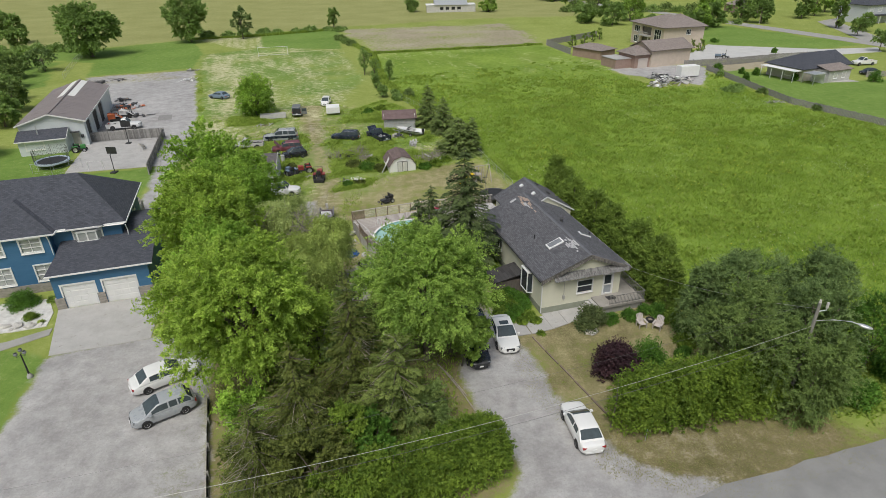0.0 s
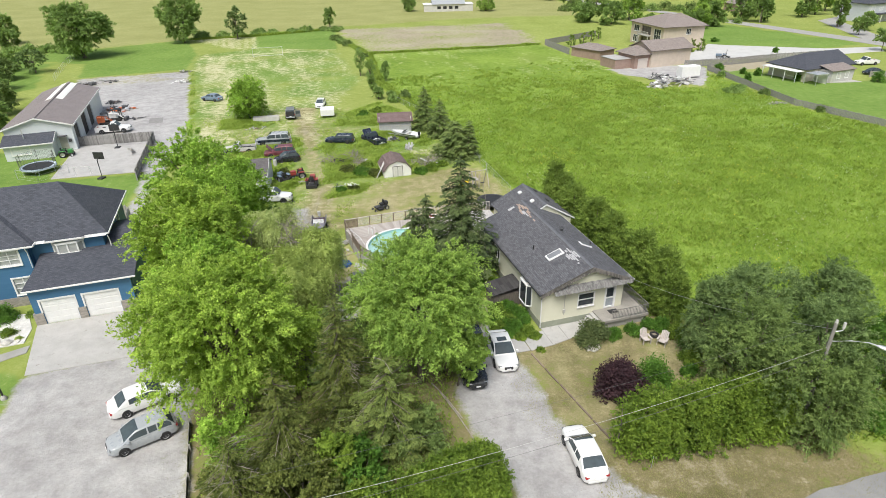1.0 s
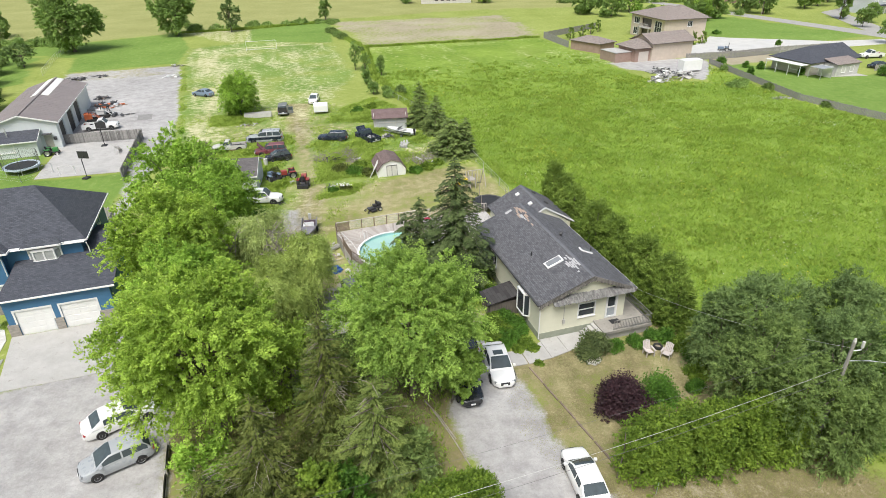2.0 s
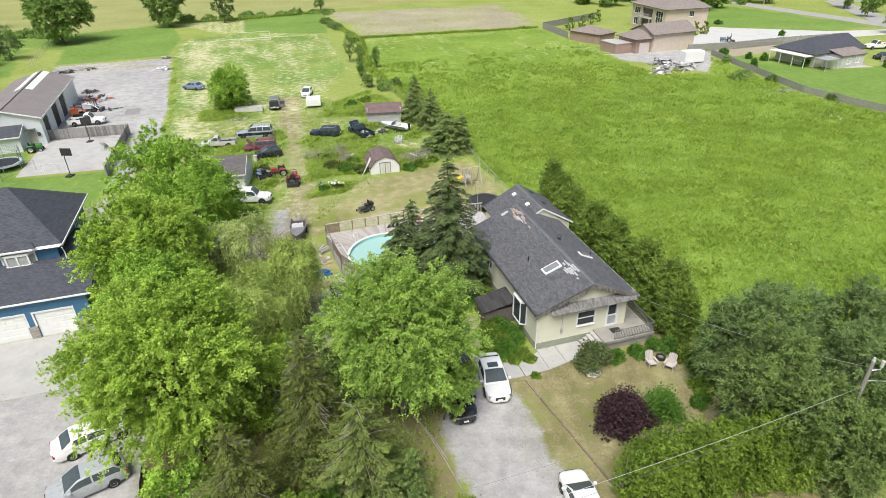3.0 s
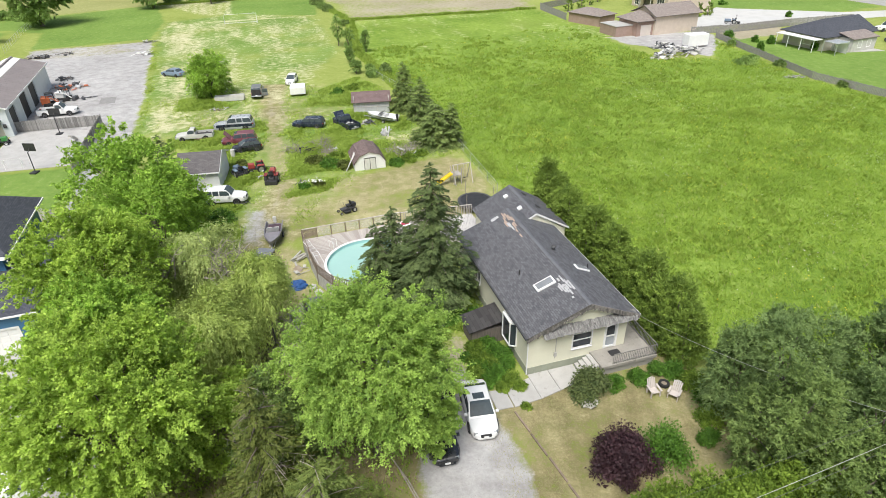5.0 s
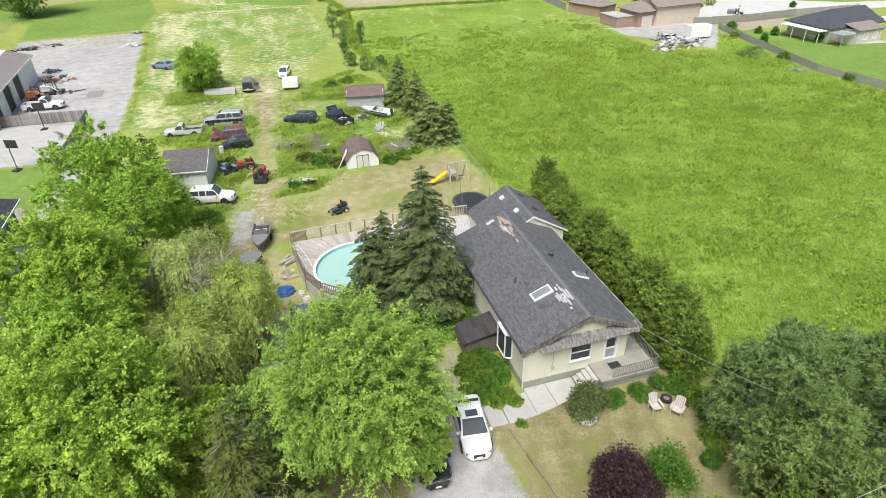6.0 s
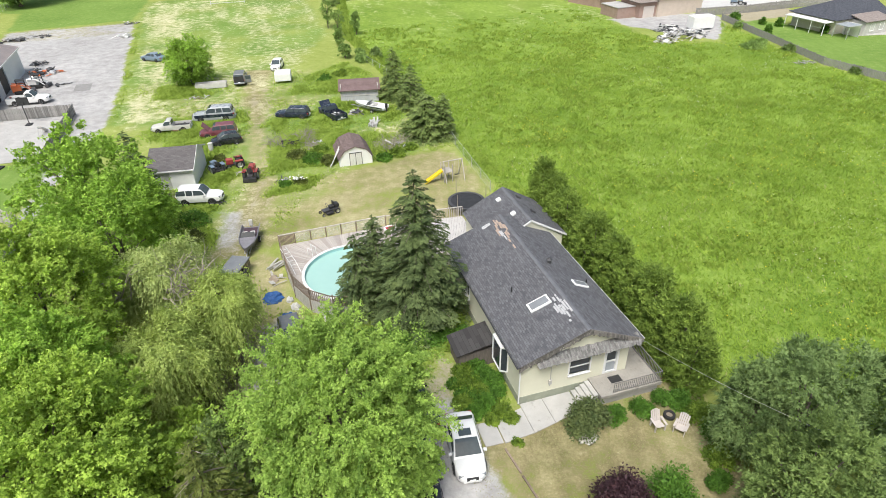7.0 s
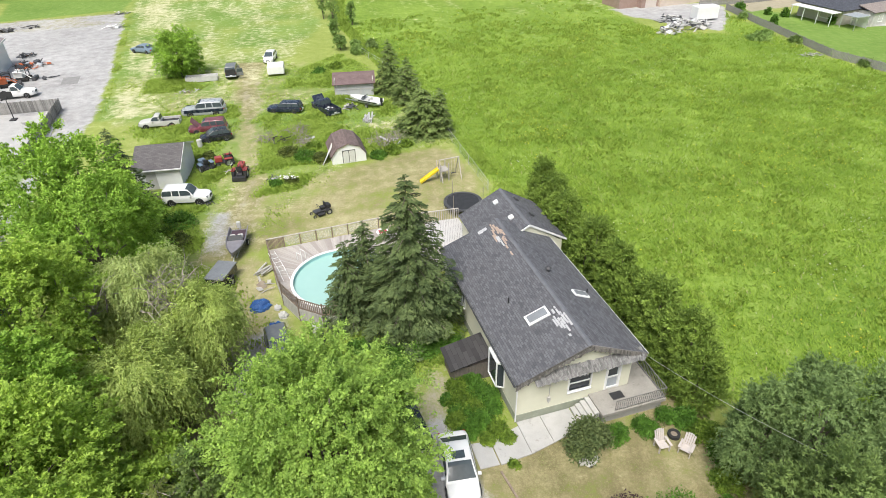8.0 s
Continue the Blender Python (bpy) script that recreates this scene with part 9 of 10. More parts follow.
board_fence("side_fence", (-41.2, 69.0), (-36.5, 66.5), 1.7, "grey board fence behind the blue house", board=0.2)
board_fence("side_fence", (-36.5, 66.5), (-33.5, 58.0), 1.5, "grey board fence beside the blue house", board=0.2)
board_fence("boundary_fence", (64.6, 147.0), (67.3, 113.1), 1.25, "long grey board fence along the meadow", FENCE_OLD, board=0.24, each=False)
board_fence("boundary_fence", (67.3, 113.1), (75.0, 97.0), 1.25, "long grey board fence along the meadow's end", FENCE_OLD, board=0.24, each=False)
board_fence("boundary_fence", (75.0, 97.0), (92.0, 62.0), 1.25, "grey board fence beyond the meadow", FENCE_OLD, board=0.24, each=False)
board_fence("garden_fence", (60.5, 150.5), (73.3, 153.0), 1.7, "grey board fence before the pale driveway", FENCE_OLD, board=0.24, each=False)
board_fence("garden_fence", (73.3, 153.0), (86.5, 157.5), 1.7, "grey board fence along the garden beds", FENCE_OLD, board=0.24, each=False)
board_fence("garden_fence", (86.5, 157.5), (104.0, 161.5), 1.7, "grey board fence beside the bungalow", FENCE_OLD, board=0.24, each=False)
board_fence("back_fence", (32.5, 187.6), (36.4, 170.6), 1.8, "grey board fence at the corner of the meadow", FENCE_OLD, board=0.24, each=False)
board_fence("back_fence", (32.5, 187.6), (52.0, 205.0), 1.7, "grey board fence behind the brick outbuilding", FENCE_OLD, board=0.24, each=False)
board_fence("car_fence", (96.5, 136.0), (104.5, 136.5), 1.3, "low board fence by the parked cars", board=0.24, each=False)


def chain_fence(name, pts, h, label):
    f = thing(name, pts[0][0], pts[0][1], 0, 0, label, "fence")
    o = Vector((pts[0][0], pts[0][1], 0))
    for a, b in zip(pts, pts[1:]):
        a3, b3 = Vector((*a, 0)) - o, Vector((*b, 0)) - o
        n = max(1, int((b3 - a3).length / 2.5))
        bm = bmesh.new()
        for k in range(n + 1):
            p = a3.lerp(b3, k / n)
            tube(bm, [p, p + Vector((0, 0, h))], 0.035, 5)
        part("posts", bm, GALV, f)
        ra = bmesh.new()
        for z in (h, h * 0.66, h * 0.33, 0.1):
            tube(ra, [a3 + Vector((0, 0, z)), b3 + Vector((0, 0, z))], 0.02 if z == h else 0.008, 4)
        part("wire", ra, GALV, f)
    return f


chain_fence("wire_fence", [(-52.9, 83.2), (-55.2, 79.6), (-58.8, 80.8)], 1.4, "galvanised wire gate at the pad's corner")
chain_fence("wire_fence", [(-92.0, 148.0), (-100.5, 168.5), (-108.1, 190.5)], 1.5, "galvanised wire fence along the far lawn")
chain_fence("wire_fence", [(9.2, 72.0), (6.0, 84.0), (1.2, 104.0), (-8.0, 121.0)], 1.1, "thin wire fence between yard and meadow")


def hoop(name, x, y, rz, label, board_mat):
    t = thing(name, x, y, 0, rz, label, "basketball hoop")
    part("pole", tubed([(0, 0, 0), (0, 0, 2.6), (0.0, -0.5, 3.0)], 0.06, 8), BLACK, t)
    part("base", boxed(-0.4, -0.3, 0, 0.4, 0.6, 0.18, bevel=0.05), BLACK, t)
    part("backboard", boxed(-0.75, -0.55, 2.6, 0.75, -0.51, 3.6, bevel=0.01), board_mat, t)
    part("rim", ring(bmesh.new(), (0, -0.8), 0.2, 0.23, 2.78, 2.81, 20), ORANGE_PAINT, t)
    return t


hoop("basketball_hoop", -47.0, 80.8, 175, "black basketball hoop on the sports pad", BLACK)
hoop("basketball_hoop", -51.4, 94.7, 190, "basketball hoop with a clear board by the fence", BLACK)


def goal_frame(name, x, y, rz, w, h, label, d=1.0, r=0.05):
    t = thing(name, x, y, 0, rz, label, "goal")
    part("front_frame", tubed([(-w / 2, 0, 0), (-w / 2, 0, h), (w / 2, 0, h), (w / 2, 0, 0)], r, 6), WHITE, t)
    for s in (-1, 1):
        part("stay", tubed([(s * w / 2, 0, h), (s * w / 2, d, 0)], r * 0.7, 5), WHITE, t)
    part("back_bar", tubed([(-w / 2, d, r), (w / 2, d, r)], r * 0.7, 5), WHITE, t)
    return t


goal_frame("soccer_goal", -48.0, 177.3, 14, 8.2, 2.4, "white goal frame on the mown strip", 1.2, 0.07)
goal_frame("small_goal", -50.3, 82.0, 12, 2.0, 1.3, "small white goal on the sports pad", 0.8, 0.03)


def park_slide():
    t = thing("play_slide", -47.6, 91.4, 0.06, 100, "small pale plastic slide on the pad", "slide")
    sl = bmesh.new()
    loft(sl, [[(-0.9 + 0.4 * k, y, 1.1 - 0.25 * k + (0.12 if abs(y) > 0.2 else 0.0)) for y in (-0.26, -0.21, 0.21, 0.26)] + [(-0.9 + 0.4 * k, y, 1.05 - 0.25 * k) for y in (0.26, -0.26)] for k in range(5)])
    part("chute", sl, DIRTY_WHITE, t)
    for s in (-1, 1):
        part("leg", tubed([(-0.9, s * 0.22, 1.1), (-1.3, s * 0.26, 0)], 0.035, 6), DIRTY_WHITE, t)
    return t


park_slide()
junk_heap("machine_parts", -62.6, 119.0, 2.8, 1.8, 46, "trailers, blades and steel parts by the workshop", [DARK_GREY, RUST, BLACK, GALV, ORANGE_PAINT], 21, (0.4, 1.4), 1.2)
junk_heap("machine_parts", -66.4, 124.4, 1.8, 1.0, 18, "steel buckets and blades in the yard", [DARK_GREY, RUST, BLACK], 22, (0.4, 0.9), 0.8)
junk_heap("brush_pile", -80.0, 143.5, 5.0, 1.2, 36, "dark timber and brush at the yard's end", [BARK, DARK_GREY, FENCE_WOOD], 23, (0.5, 1.6), 0.9)
junk_heap("white_scrap", -60.2, 143.8, 1.8, 1.6, 16, "white broken boards at the yard's edge", [DIRTY_WHITE, WHITE], 24, (0.6, 1.6), 0.4)
junk_heap("white_scrap", -63.8, 156.5, 1.6, 1.2, 14, "pale rubble heap by the far lawn", [DIRTY_WHITE, CONCRETE, DARK_GREY], 25, (0.4, 1.0), 0.6)
junk_heap("rubble_heap", 51.0, 132.8, 6.8, 2.6, 150, "long heap of white rubble and broken boards", [DIRTY_WHITE, WHITE, CONCRETE, DARK_GREY, FENCE_WOOD], 26, (0.4, 1.5), 2.1)
junk_heap("rubble_heap", 50.5, 139.5, 3.6, 1.6, 46, "scrap appliances and boards beside the trailer", [DIRTY_WHITE, BLACK, DARK_GREY, WHITE], 27, (0.4, 1.2), 1.2)
junk_heap("white_scrap", 64.9, 114.2, 1.6, 0.9, 20, "pale boards dumped in the meadow", [DIRTY_WHITE, FENCE_WOOD], 28, (0.4, 1.0), 0.4)
junk_heap("asphalt_patch_scraps", -56.0, 112.0, 1.2, 0.6, 6, "dark plates lying on the yard", [DARK_GREY], 29, (0.5, 0.9), 0.05)
camper_shell("site_trailer", 57.0, 139.2, 12, 4.6, 2.2, 2.6, WHITE, "white site trailer behind the rubble")


def hip_roof(parent, x0, x1, y0, y1, E, R, mat, thick=0.15):
    xr0, xr1 = x0 + min((y1 - y0) / 2, (x1 - x0) / 2 - 0.05), x1 - min((y1 - y0) / 2, (x1 - x0) / 2 - 0.05)
    ym = (y0 + y1) / 2
    roof_plane("roof_slope", [(x0, y0, E), (x1, y0, E), (xr1, ym, R), (xr0, ym, R)], mat, parent, thick)
    roof_plane("roof_slope", [(x1, y0, E), (x1, y1, E), (xr1, ym, R)], mat, parent, thick)
    roof_plane("roof_slope", [(x1, y1, E), (x0, y1, E), (xr0, ym, R), (xr1, ym, R)], mat, parent, thick)
    roof_plane("roof_slope", [(x0, y1, E), (x0, y0, E), (xr0, ym, R)], mat, parent, thick)


def brick_villa():
    # local x runs from the shaded balcony side along the long face; y away from it
    h = thing("brick_villa", 63.3, 175.4, 0, 14, "two-storey tan brick house with a brown hip roof", "house")
    W, D, E = 13.0, 17.0, 6.1
    rect_wall(h, "front_wall", 0, W, 0, E, 0, 0.3, BRICK_TAN, [(7.2, 8.6, 4.0, 5.3), (6.4, 7.4, 0.8, 2.0)])
    rect_wall(h, "side_wall", 0.3, D - 0.3, 0, E, 0, 0.3, BRICK_TAN, [(1.4, 4.6, 0.8, 5.2), (6.4, 11.4, 3.2, 5.4), (6.4, 11.4, 0.2, 2.6), (12.6, 15.4, 3.6, 5.2), (12.6, 15.4, 0.6, 2.4)], axis="y")
    rect_wall(h, "side_wall", 0.3, D - 0.3, 0, E, W - 0.3, 0.3, BRICK_TAN, axis="y")
    rect_wall(h, "back_wall", 0, W, 0, E, D - 0.3, 0.3, BRICK_TAN)
    window(h, 7.2, 8.6, 4.0, 5.3, 0, bars=2)
    window(h, 6.4, 7.4, 0.8, 2.0, 0, bars=0)
    window(h, 1.4, 4.6, 0.8, 5.2, 0, axis="y", out=-1, bars=2, rows=3)
    window(h, 12.6, 15.4, 3.6, 5.2, 0, axis="y", out=-1, bars=2)
    window(h, 12.6, 15.4, 0.6, 2.4, 0, axis="y", out=-1, bars=2)
    # shade of the balcony recess is painted into this one dark panel
    part("recess", boxed(0.5, 6.4, 0.2, 0.6, 11.4, 5.4), surface("shaded_doors", (0.10, 0.09, 0.08), (0.2, 0.18, 0.16)), h, "glazed doors with the recess's shade in their dark colour")
    bal = part("balcony", boxed(-1.2, 6.2, 2.85, 0.3, 11.6, 3.1, bevel=0.03), CONCRETE, h, "concrete balcony with pale balusters")
    for k in range(14):
        part("baluster", tubed([(-1.1, 6.3 + 0.4 * k, 3.1), (-1.1, 6.3 + 0.4 * k, 3.95)], 0.05, 6), CONCRETE, bal)
    part("balustrade_rail", boxed(-1.18, 6.2, 3.95, -1.02, 11.6, 4.07), CONCRETE, bal)
    for y in (6.3, 11.5):
        part("column", tubed([(-0.9, y, 0), (-0.9, y, 2.85)], 0.15, 10), CONCRETE, bal)
    hip_roof(h, -0.8, W + 0.8, -0.8, D + 0.8, E, 8.8, SHINGLE_BROWN)
    hip_roof(h, 8.0, W + 5.0, 6.0, D + 2.0, E - 0.6, 8.2, SHINGLE_BROWN)
    part("rear_wing", boxed(W, 6.8, 0, W + 4.2, D + 1.2, E - 0.7), BRICK_TAN, h)
    return h


brick_villa()


def brick_garage():
    g = thing("brick_garage", 52.3, 151.0, 0, 21, "tan brick garage with a brown gable roof", "garage")
    W, D, E, R = 12.0, 8.0, 4.0, 5.9
    part("garage_body", boxed(0, 0, 0, W, D, E), BRICK_TAN, g)
    roof_plane("roof_slope", [(-0.6, -0.6, E), (W + 0.6, -0.6, E), (W + 0.6, D / 2, R), (-0.6, D / 2, R)], SHINGLE_BROWN, g)
    roof_plane("roof_slope", [(W + 0.6, D + 0.6, E), (-0.6, D + 0.6, E), (-0.6, D / 2, R), (W + 0.6, D / 2, R)], SHINGLE_BROWN, g)
    for x in (0.0, W - 0.2):
        gb = bmesh.new()
        loft(gb, [[(q, 0.02, E), (q, D - 0.02, E), (q, D / 2, R - 0.15)] for q in (x, x + 0.2)])
        part("gable", gb, BRICK_TAN, g)
    p = part("porch_body", boxed(-4.4, 0.6, 0, -0.003, D - 0.8, E - 0.9), BRICK_BROWN, g, "brown brick front bay")
    hip_roof(p, -5.0, 1.5, 0.0, D - 0.2, E - 0.8, R - 0.9, SHINGLE_BROWN)
    part("garage_door", boxed(-3.4, 0.53, 0, -0.6, 0.597, 2.3), surface("pinkish_door", (0.56, 0.50, 0.46), (0.62, 0.56, 0.52)), p, "pale garage door")
    part("wall_annex", boxed(-9.0, 2.0, 0, -4.403, D, 2.2), BRICK_BROWN, g)
    part("annex_cap", boxed(-9.1, 1.9, 2.2, -4.41, D + 0.1, 2.32), CONCRETE, g)
    return g


brick_garage()


def outbuilding():
    g = thing("brick_outbuilding", 36.6, 169.2, 0, -52, "low brown brick outbuilding with a hip roof", "outbuilding")
    part("wall", boxed(0, 0, 0, 9.5, 6.0, 2.4), BRICK_BROWN, g)
    hip_roof(g, -0.4, 9.9, -0.4, 6.4, 2.4, 3.6, SHINGLE_BROWN)
    return g


outbuilding()


def garden_bungalow():
    h = thing("garden_bungalow", 79.4, 131.6, 0, 22, "pale bungalow with a dark hip roof and white awning", "house")
    W, D, E, R = 15.5, 10.5, 2.7, 5.1
    part("wall", boxed(0.6, 0.6, 0, W - 0.6, D - 0.6, E), surface("pale_brick", (0.50, 0.46, 0.42), (0.60, 0.56, 0.52), 24, 1, 0.9), h)
    roof_plane("roof_slope", [(-0.2, D, E), (-0.2, 0, E), (5.0, D / 2, R)], SHINGLE_BLUE, h)
    roof_plane("roof_slope", [(-0.2, 0, E), (W, 0, E), (W, D / 2, R), (5.0, D / 2, R)], SHINGLE_BLUE, h)
    roof_plane("roof_slope", [(W, D, E), (-0.2, D, E), (5.0, D / 2, R), (W, D / 2, R)], SHINGLE_BLUE, h)
    gb = bmesh.new()
    loft(gb, [[(q, 0.5, E), (q, D - 0.5, E), (q, D / 2, R - 0.25)] for q in (W - 0.9, W - 0.6)])
    part("gable", gb, BRICK_BROWN, h, "brown brick gable")
    ad = part("annex", boxed(4.6, -2.6, 0, 11.4, 0.597, 2.5), DIRTY_WHITE, h, "white sided annex")
    roof_plane("annex_roof", [(4.3, -2.9, 2.5), (11.7, -2.9, 2.5), (11.7, 0.6, 3.3), (4.3, 0.6, 3.3)], SHINGLE_BROWN, ad)
    for a in (6.2, 8.8):
        window(ad, a, a + 1.0, 0.8, 2.0, -2.6, bars=0)
    aw = part("awning", boxed(-2.2, 0.5, 2.3, -0.003, D - 1.0, 2.42), WHITE, h, "white patio awning")
    for y in (0.7, 3.5, 6.5, 9.2):
        part("awning_post", boxed(-2.1, y, 0, -2.0, y + 0.1, 2.3), WHITE, aw)
    window(h, 2.0, 5.0, 0.8, 2.0, 0.6, axis="y", out=-1)
    gz = part("gazebo", boxed(-0.6, -3.2, 2.2, 2.8, -0.2, 2.28), GALV, h, "grey framed patio shelter")
    for x, y in ((-0.5, -3.1), (2.7, -3.1), (-0.5, -0.3), (2.7, -0.3)):
        part("gazebo_post", boxed(x - 0.05, y - 0.05, 0, x + 0.05, y + 0.05, 2.2), GALV, gz)
    part("white_panel", boxed(3.0, -2.9, 0, 3.1, 0.4, 2.3), WHITE, h)
    return h


garden_bungalow()


def far_house():
    h = thing("far_house", 152.0, 224.0, 0, 20, "pale grey two-storey house beyond the street", "house")
    part("wall", boxed(0, 0, 0, 18.0, 11.0, 6.2), surface("pale_grey_siding", (0.50, 0.53, 0.56), (0.58, 0.61, 0.64), 12, 1, 0.7, stretch=(1, 1, 5)), h)
    hip_roof(h, -0.6, 18.6, -0.6, 11.6, 6.2, 9.6, SHINGLE_BLUE)
    for x in (1.5, 5.5, 9.5, 14.0):
        for z in (1.0, 4.0):
            window(h, x, x + 1.6, z, z + 1.4, 0, bars=1, rows=2, frame_w=0.15)
    po = part("porch_roof", boxed(0.5, -2.4, 2.7, 12.0, -0.003, 2.95), SHINGLE_BLUE, h)
    for x in (0.8, 4.4, 8.0, 11.6):
        part("porch_post", boxed(x, -2.3, 0, x + 0.2, -2.1, 2.7), WHITE, po)
    return h


far_house()


def far_barn():
    h = thing("far_barn", -5.6, 284.0, 0, 4, "long white farm building with open windows", "barn")
    rect_wall(h, "front_wall", 0, 22.0, 0, 3.0, 0, 0.3, DIRTY_WHITE, [(6.0 + 2.6 * k, 7.6 + 2.6 * k, 1.0, 2.2) for k in range(4)])
    # solid black block stands in for the shaded interior seen through the openings
    part("inside", boxed(0.3, 0.35, 0, 21.7, 8.0, 2.9), BLACK, h)
    roof_plane("roof_slope", [(3.6, -0.4, 3.05), (18.4, -0.4, 3.05), (18.4, 4.5, 5.4), (3.6, 4.5, 5.4)], GALV, h)
    roof_plane("roof_slope", [(18.4, 9.4, 3.05), (3.6, 9.4, 3.05), (3.6, 4.5, 5.4), (18.4, 4.5, 5.4)], GALV, h)
    part("roof_flat", boxed(-0.2, -0.2, 3.0, 22.2, 8.4, 3.04), WHITE, h)
    return h


far_barn()


def small_far(name, x, y, w, d, e, wall, roof, label, rz=0):
    h = thing(name, x, y, 0, rz, label, "house")
    part("wall", boxed(0, 0, 0, w, d, e), wall, h)
    hip_roof(h, -0.5, w + 0.5, -0.5, d + 0.5, e, e + 2.4, roof)
    for k in range(3):
        window(h, w * (0.12 + 0.3 * k), w * (0.12 + 0.3 * k) + 1.4, 1.0, 2.3, 0, bars=1)
    return h


small_far("far_cottage", 124.0, 262.0, 14, 9, 3.0, BRICK_BROWN, SHINGLE_BROWN, "low brown house far behind the trees", 14)
small_far("far_cottage", 196.0, 196.0, 15, 10, 3.2, BRICK_TAN, SHINGLE_BLUE, "low tan house beyond the street", 30)

# ---- far trees and hedgerows ----
broadleaf("field_tree", -101.5, 180.0, 15.6, 9.6, 0.8, "broad round tree at the lawn's corner", LEAF_FAR_HAZE, 201, 169, 182, 0.47, trunk_r=0.5)
broadleaf("field_tree", -82.6, 206.5, 15.2, 7.6, 1.0, "tall round tree on the field boundary", LEAF_FAR_HAZE, 202, 143, 168, 0.47, trunk_r=0.45)
broadleaf("field_tree", -66.8, 212.0, 10.5, 3.4, 1.5, "thin tree on the field boundary", LEAF_GREY, 203, 33, 84, 0.51, trunk_r=0.2)
broadleaf("round_tree", -34.6, 110.6, 7.7, 4.0, -0.4, "dense round green tree among the parked cars", LEAF_MAPLE_G, 204, 220, 160, 0.19, trunk_r=0.25, bottom=0.2, full=1.0)
broadleaf("field_tree", -40.0, 238.0, 7.5, 2.2, 0.5, "small tree on the field boundary", LEAF_FAR_HAZE, 205, 26, 84, 0.51, trunk_r=0.15)
for k, (tx, ty, th, tr_) in enumerate(((-18.4, 147.5, 7.2, 2.0), (-15.2, 139.5, 5.4, 1.6), (-11.8, 141.5, 5.0, 1.3), (-14.2, 133.0, 3.0, 1.0), (-12.0, 124.0, 2.6, 1.3))):
    broadleaf("boundary_sapling", tx, ty, th, tr_ * 0.75, 0.3, "young ragged tree on the yard boundary", LEAF_FAR_HAZE, 210 + k, 14, 70, 0.3, trunk_r=0.08, group="boundary saplings")
for k, (sx, sy, sh, sr) in enumerate(((-8.6, 121.5, 2.2, 1.4), (-6.6, 124.0, 2.6, 1.4), (-9.6, 126.0, 1.5, 1.1), (-27.8, 193.5, 2.4, 2.2), (-30.0, 198.0, 2.2, 2.2), (-33.0, 206.0, 2.6, 2.4), (-36.0, 226.0, 2.2, 2.2), (-20.0, 171.0, 1.8, 1.6), (60.8, 124.2, 1.8, 2.6), (66.2, 121.8, 1.4, 1.6), (63.2, 126.5, 1.2, 1.6), (70.0, 108.5, 1.4, 1.6), (65.0, 139.2, 1.8, 1.4))):
    shrub("field_bush", sx, sy, sh, sr, "wild green bush on the field boundary", 230 + k, LEAF_OLIVE if k % 2 else LEAF_FAR_HAZE, 900, 0.34, group="field bushes")
for k in range(9):
    shrub("hedgerow_bush", -80.0 + 5.5 * k + (k % 2), 215.5 + 2.0 * k, 2.2 + 0.8 * (k % 3 == 0) - 0.12 * k, 3.4, "dark hedgerow bush along the crop field", 250 + k, LEAF_FAR_HAZE, 800, 0.55, group="hedgerow")
for k in range(8):
    shrub("hedgerow_bush", -112.0 - 5.6 * k, 191.0 - 0.6 * k + (k % 2), 2.4 + 0.5 * (k % 3), 4.0, "dark hedgerow bush along the crop field", 262 + k, LEAF_FAR_HAZE, 800, 0.55, group="hedgerow")
broadleaf("field_tree", -142.0, 208.0, 11.5, 5.5, 0.5, "tree in the far hedgerow", LEAF_FAR_HAZE, 271, 44, 125, 0.59, trunk_r=0.3)
broadleaf("field_tree", -133.0, 196.0, 7.5, 4.0, 0.4, "tree in the far hedgerow", LEAF_FAR_HAZE, 272, 33, 125, 0.51, trunk_r=0.2)
for k, (tx, ty, th, tr_) in enumerate(((-100.0, 138.0, 6.4, 5.0), (-92.0, 126.0, 6.6, 5.0), (-84.0, 116.0, 6.8, 4.6), (-79.0, 106.0, 6.0, 4.0), (-106.0, 150.0, 5.6, 4.6), (-112.0, 160.0, 5.0, 4.4), (-88.0, 106.0, 8.5, 5.0), (-95.0, 114.0, 7.5, 5.0))):
    broadleaf("thicket_tree", tx, ty, th, tr_, 0.2, "dense low tree behind the workshop", LEAF_FAR_HAZE if k % 2 else LEAF_OLIVE, 280 + k, 44, 140, 0.42, trunk_r=0.2, group="thicket")
broadleaf("open_tree", -103.0, 159.0, 6.5, 4.0, 0.6, "open spreading tree on the lawn", LEAF_GREY, 290, 28, 84, 0.42, trunk_r=0.15)
broadleaf("open_tree", -71.5, 88.5, 6.0, 3.0, 0.3, "light green tree beside the workshop annex", LEAF_MAPLE, 291, 39, 125, 0.34, trunk_r=0.15)
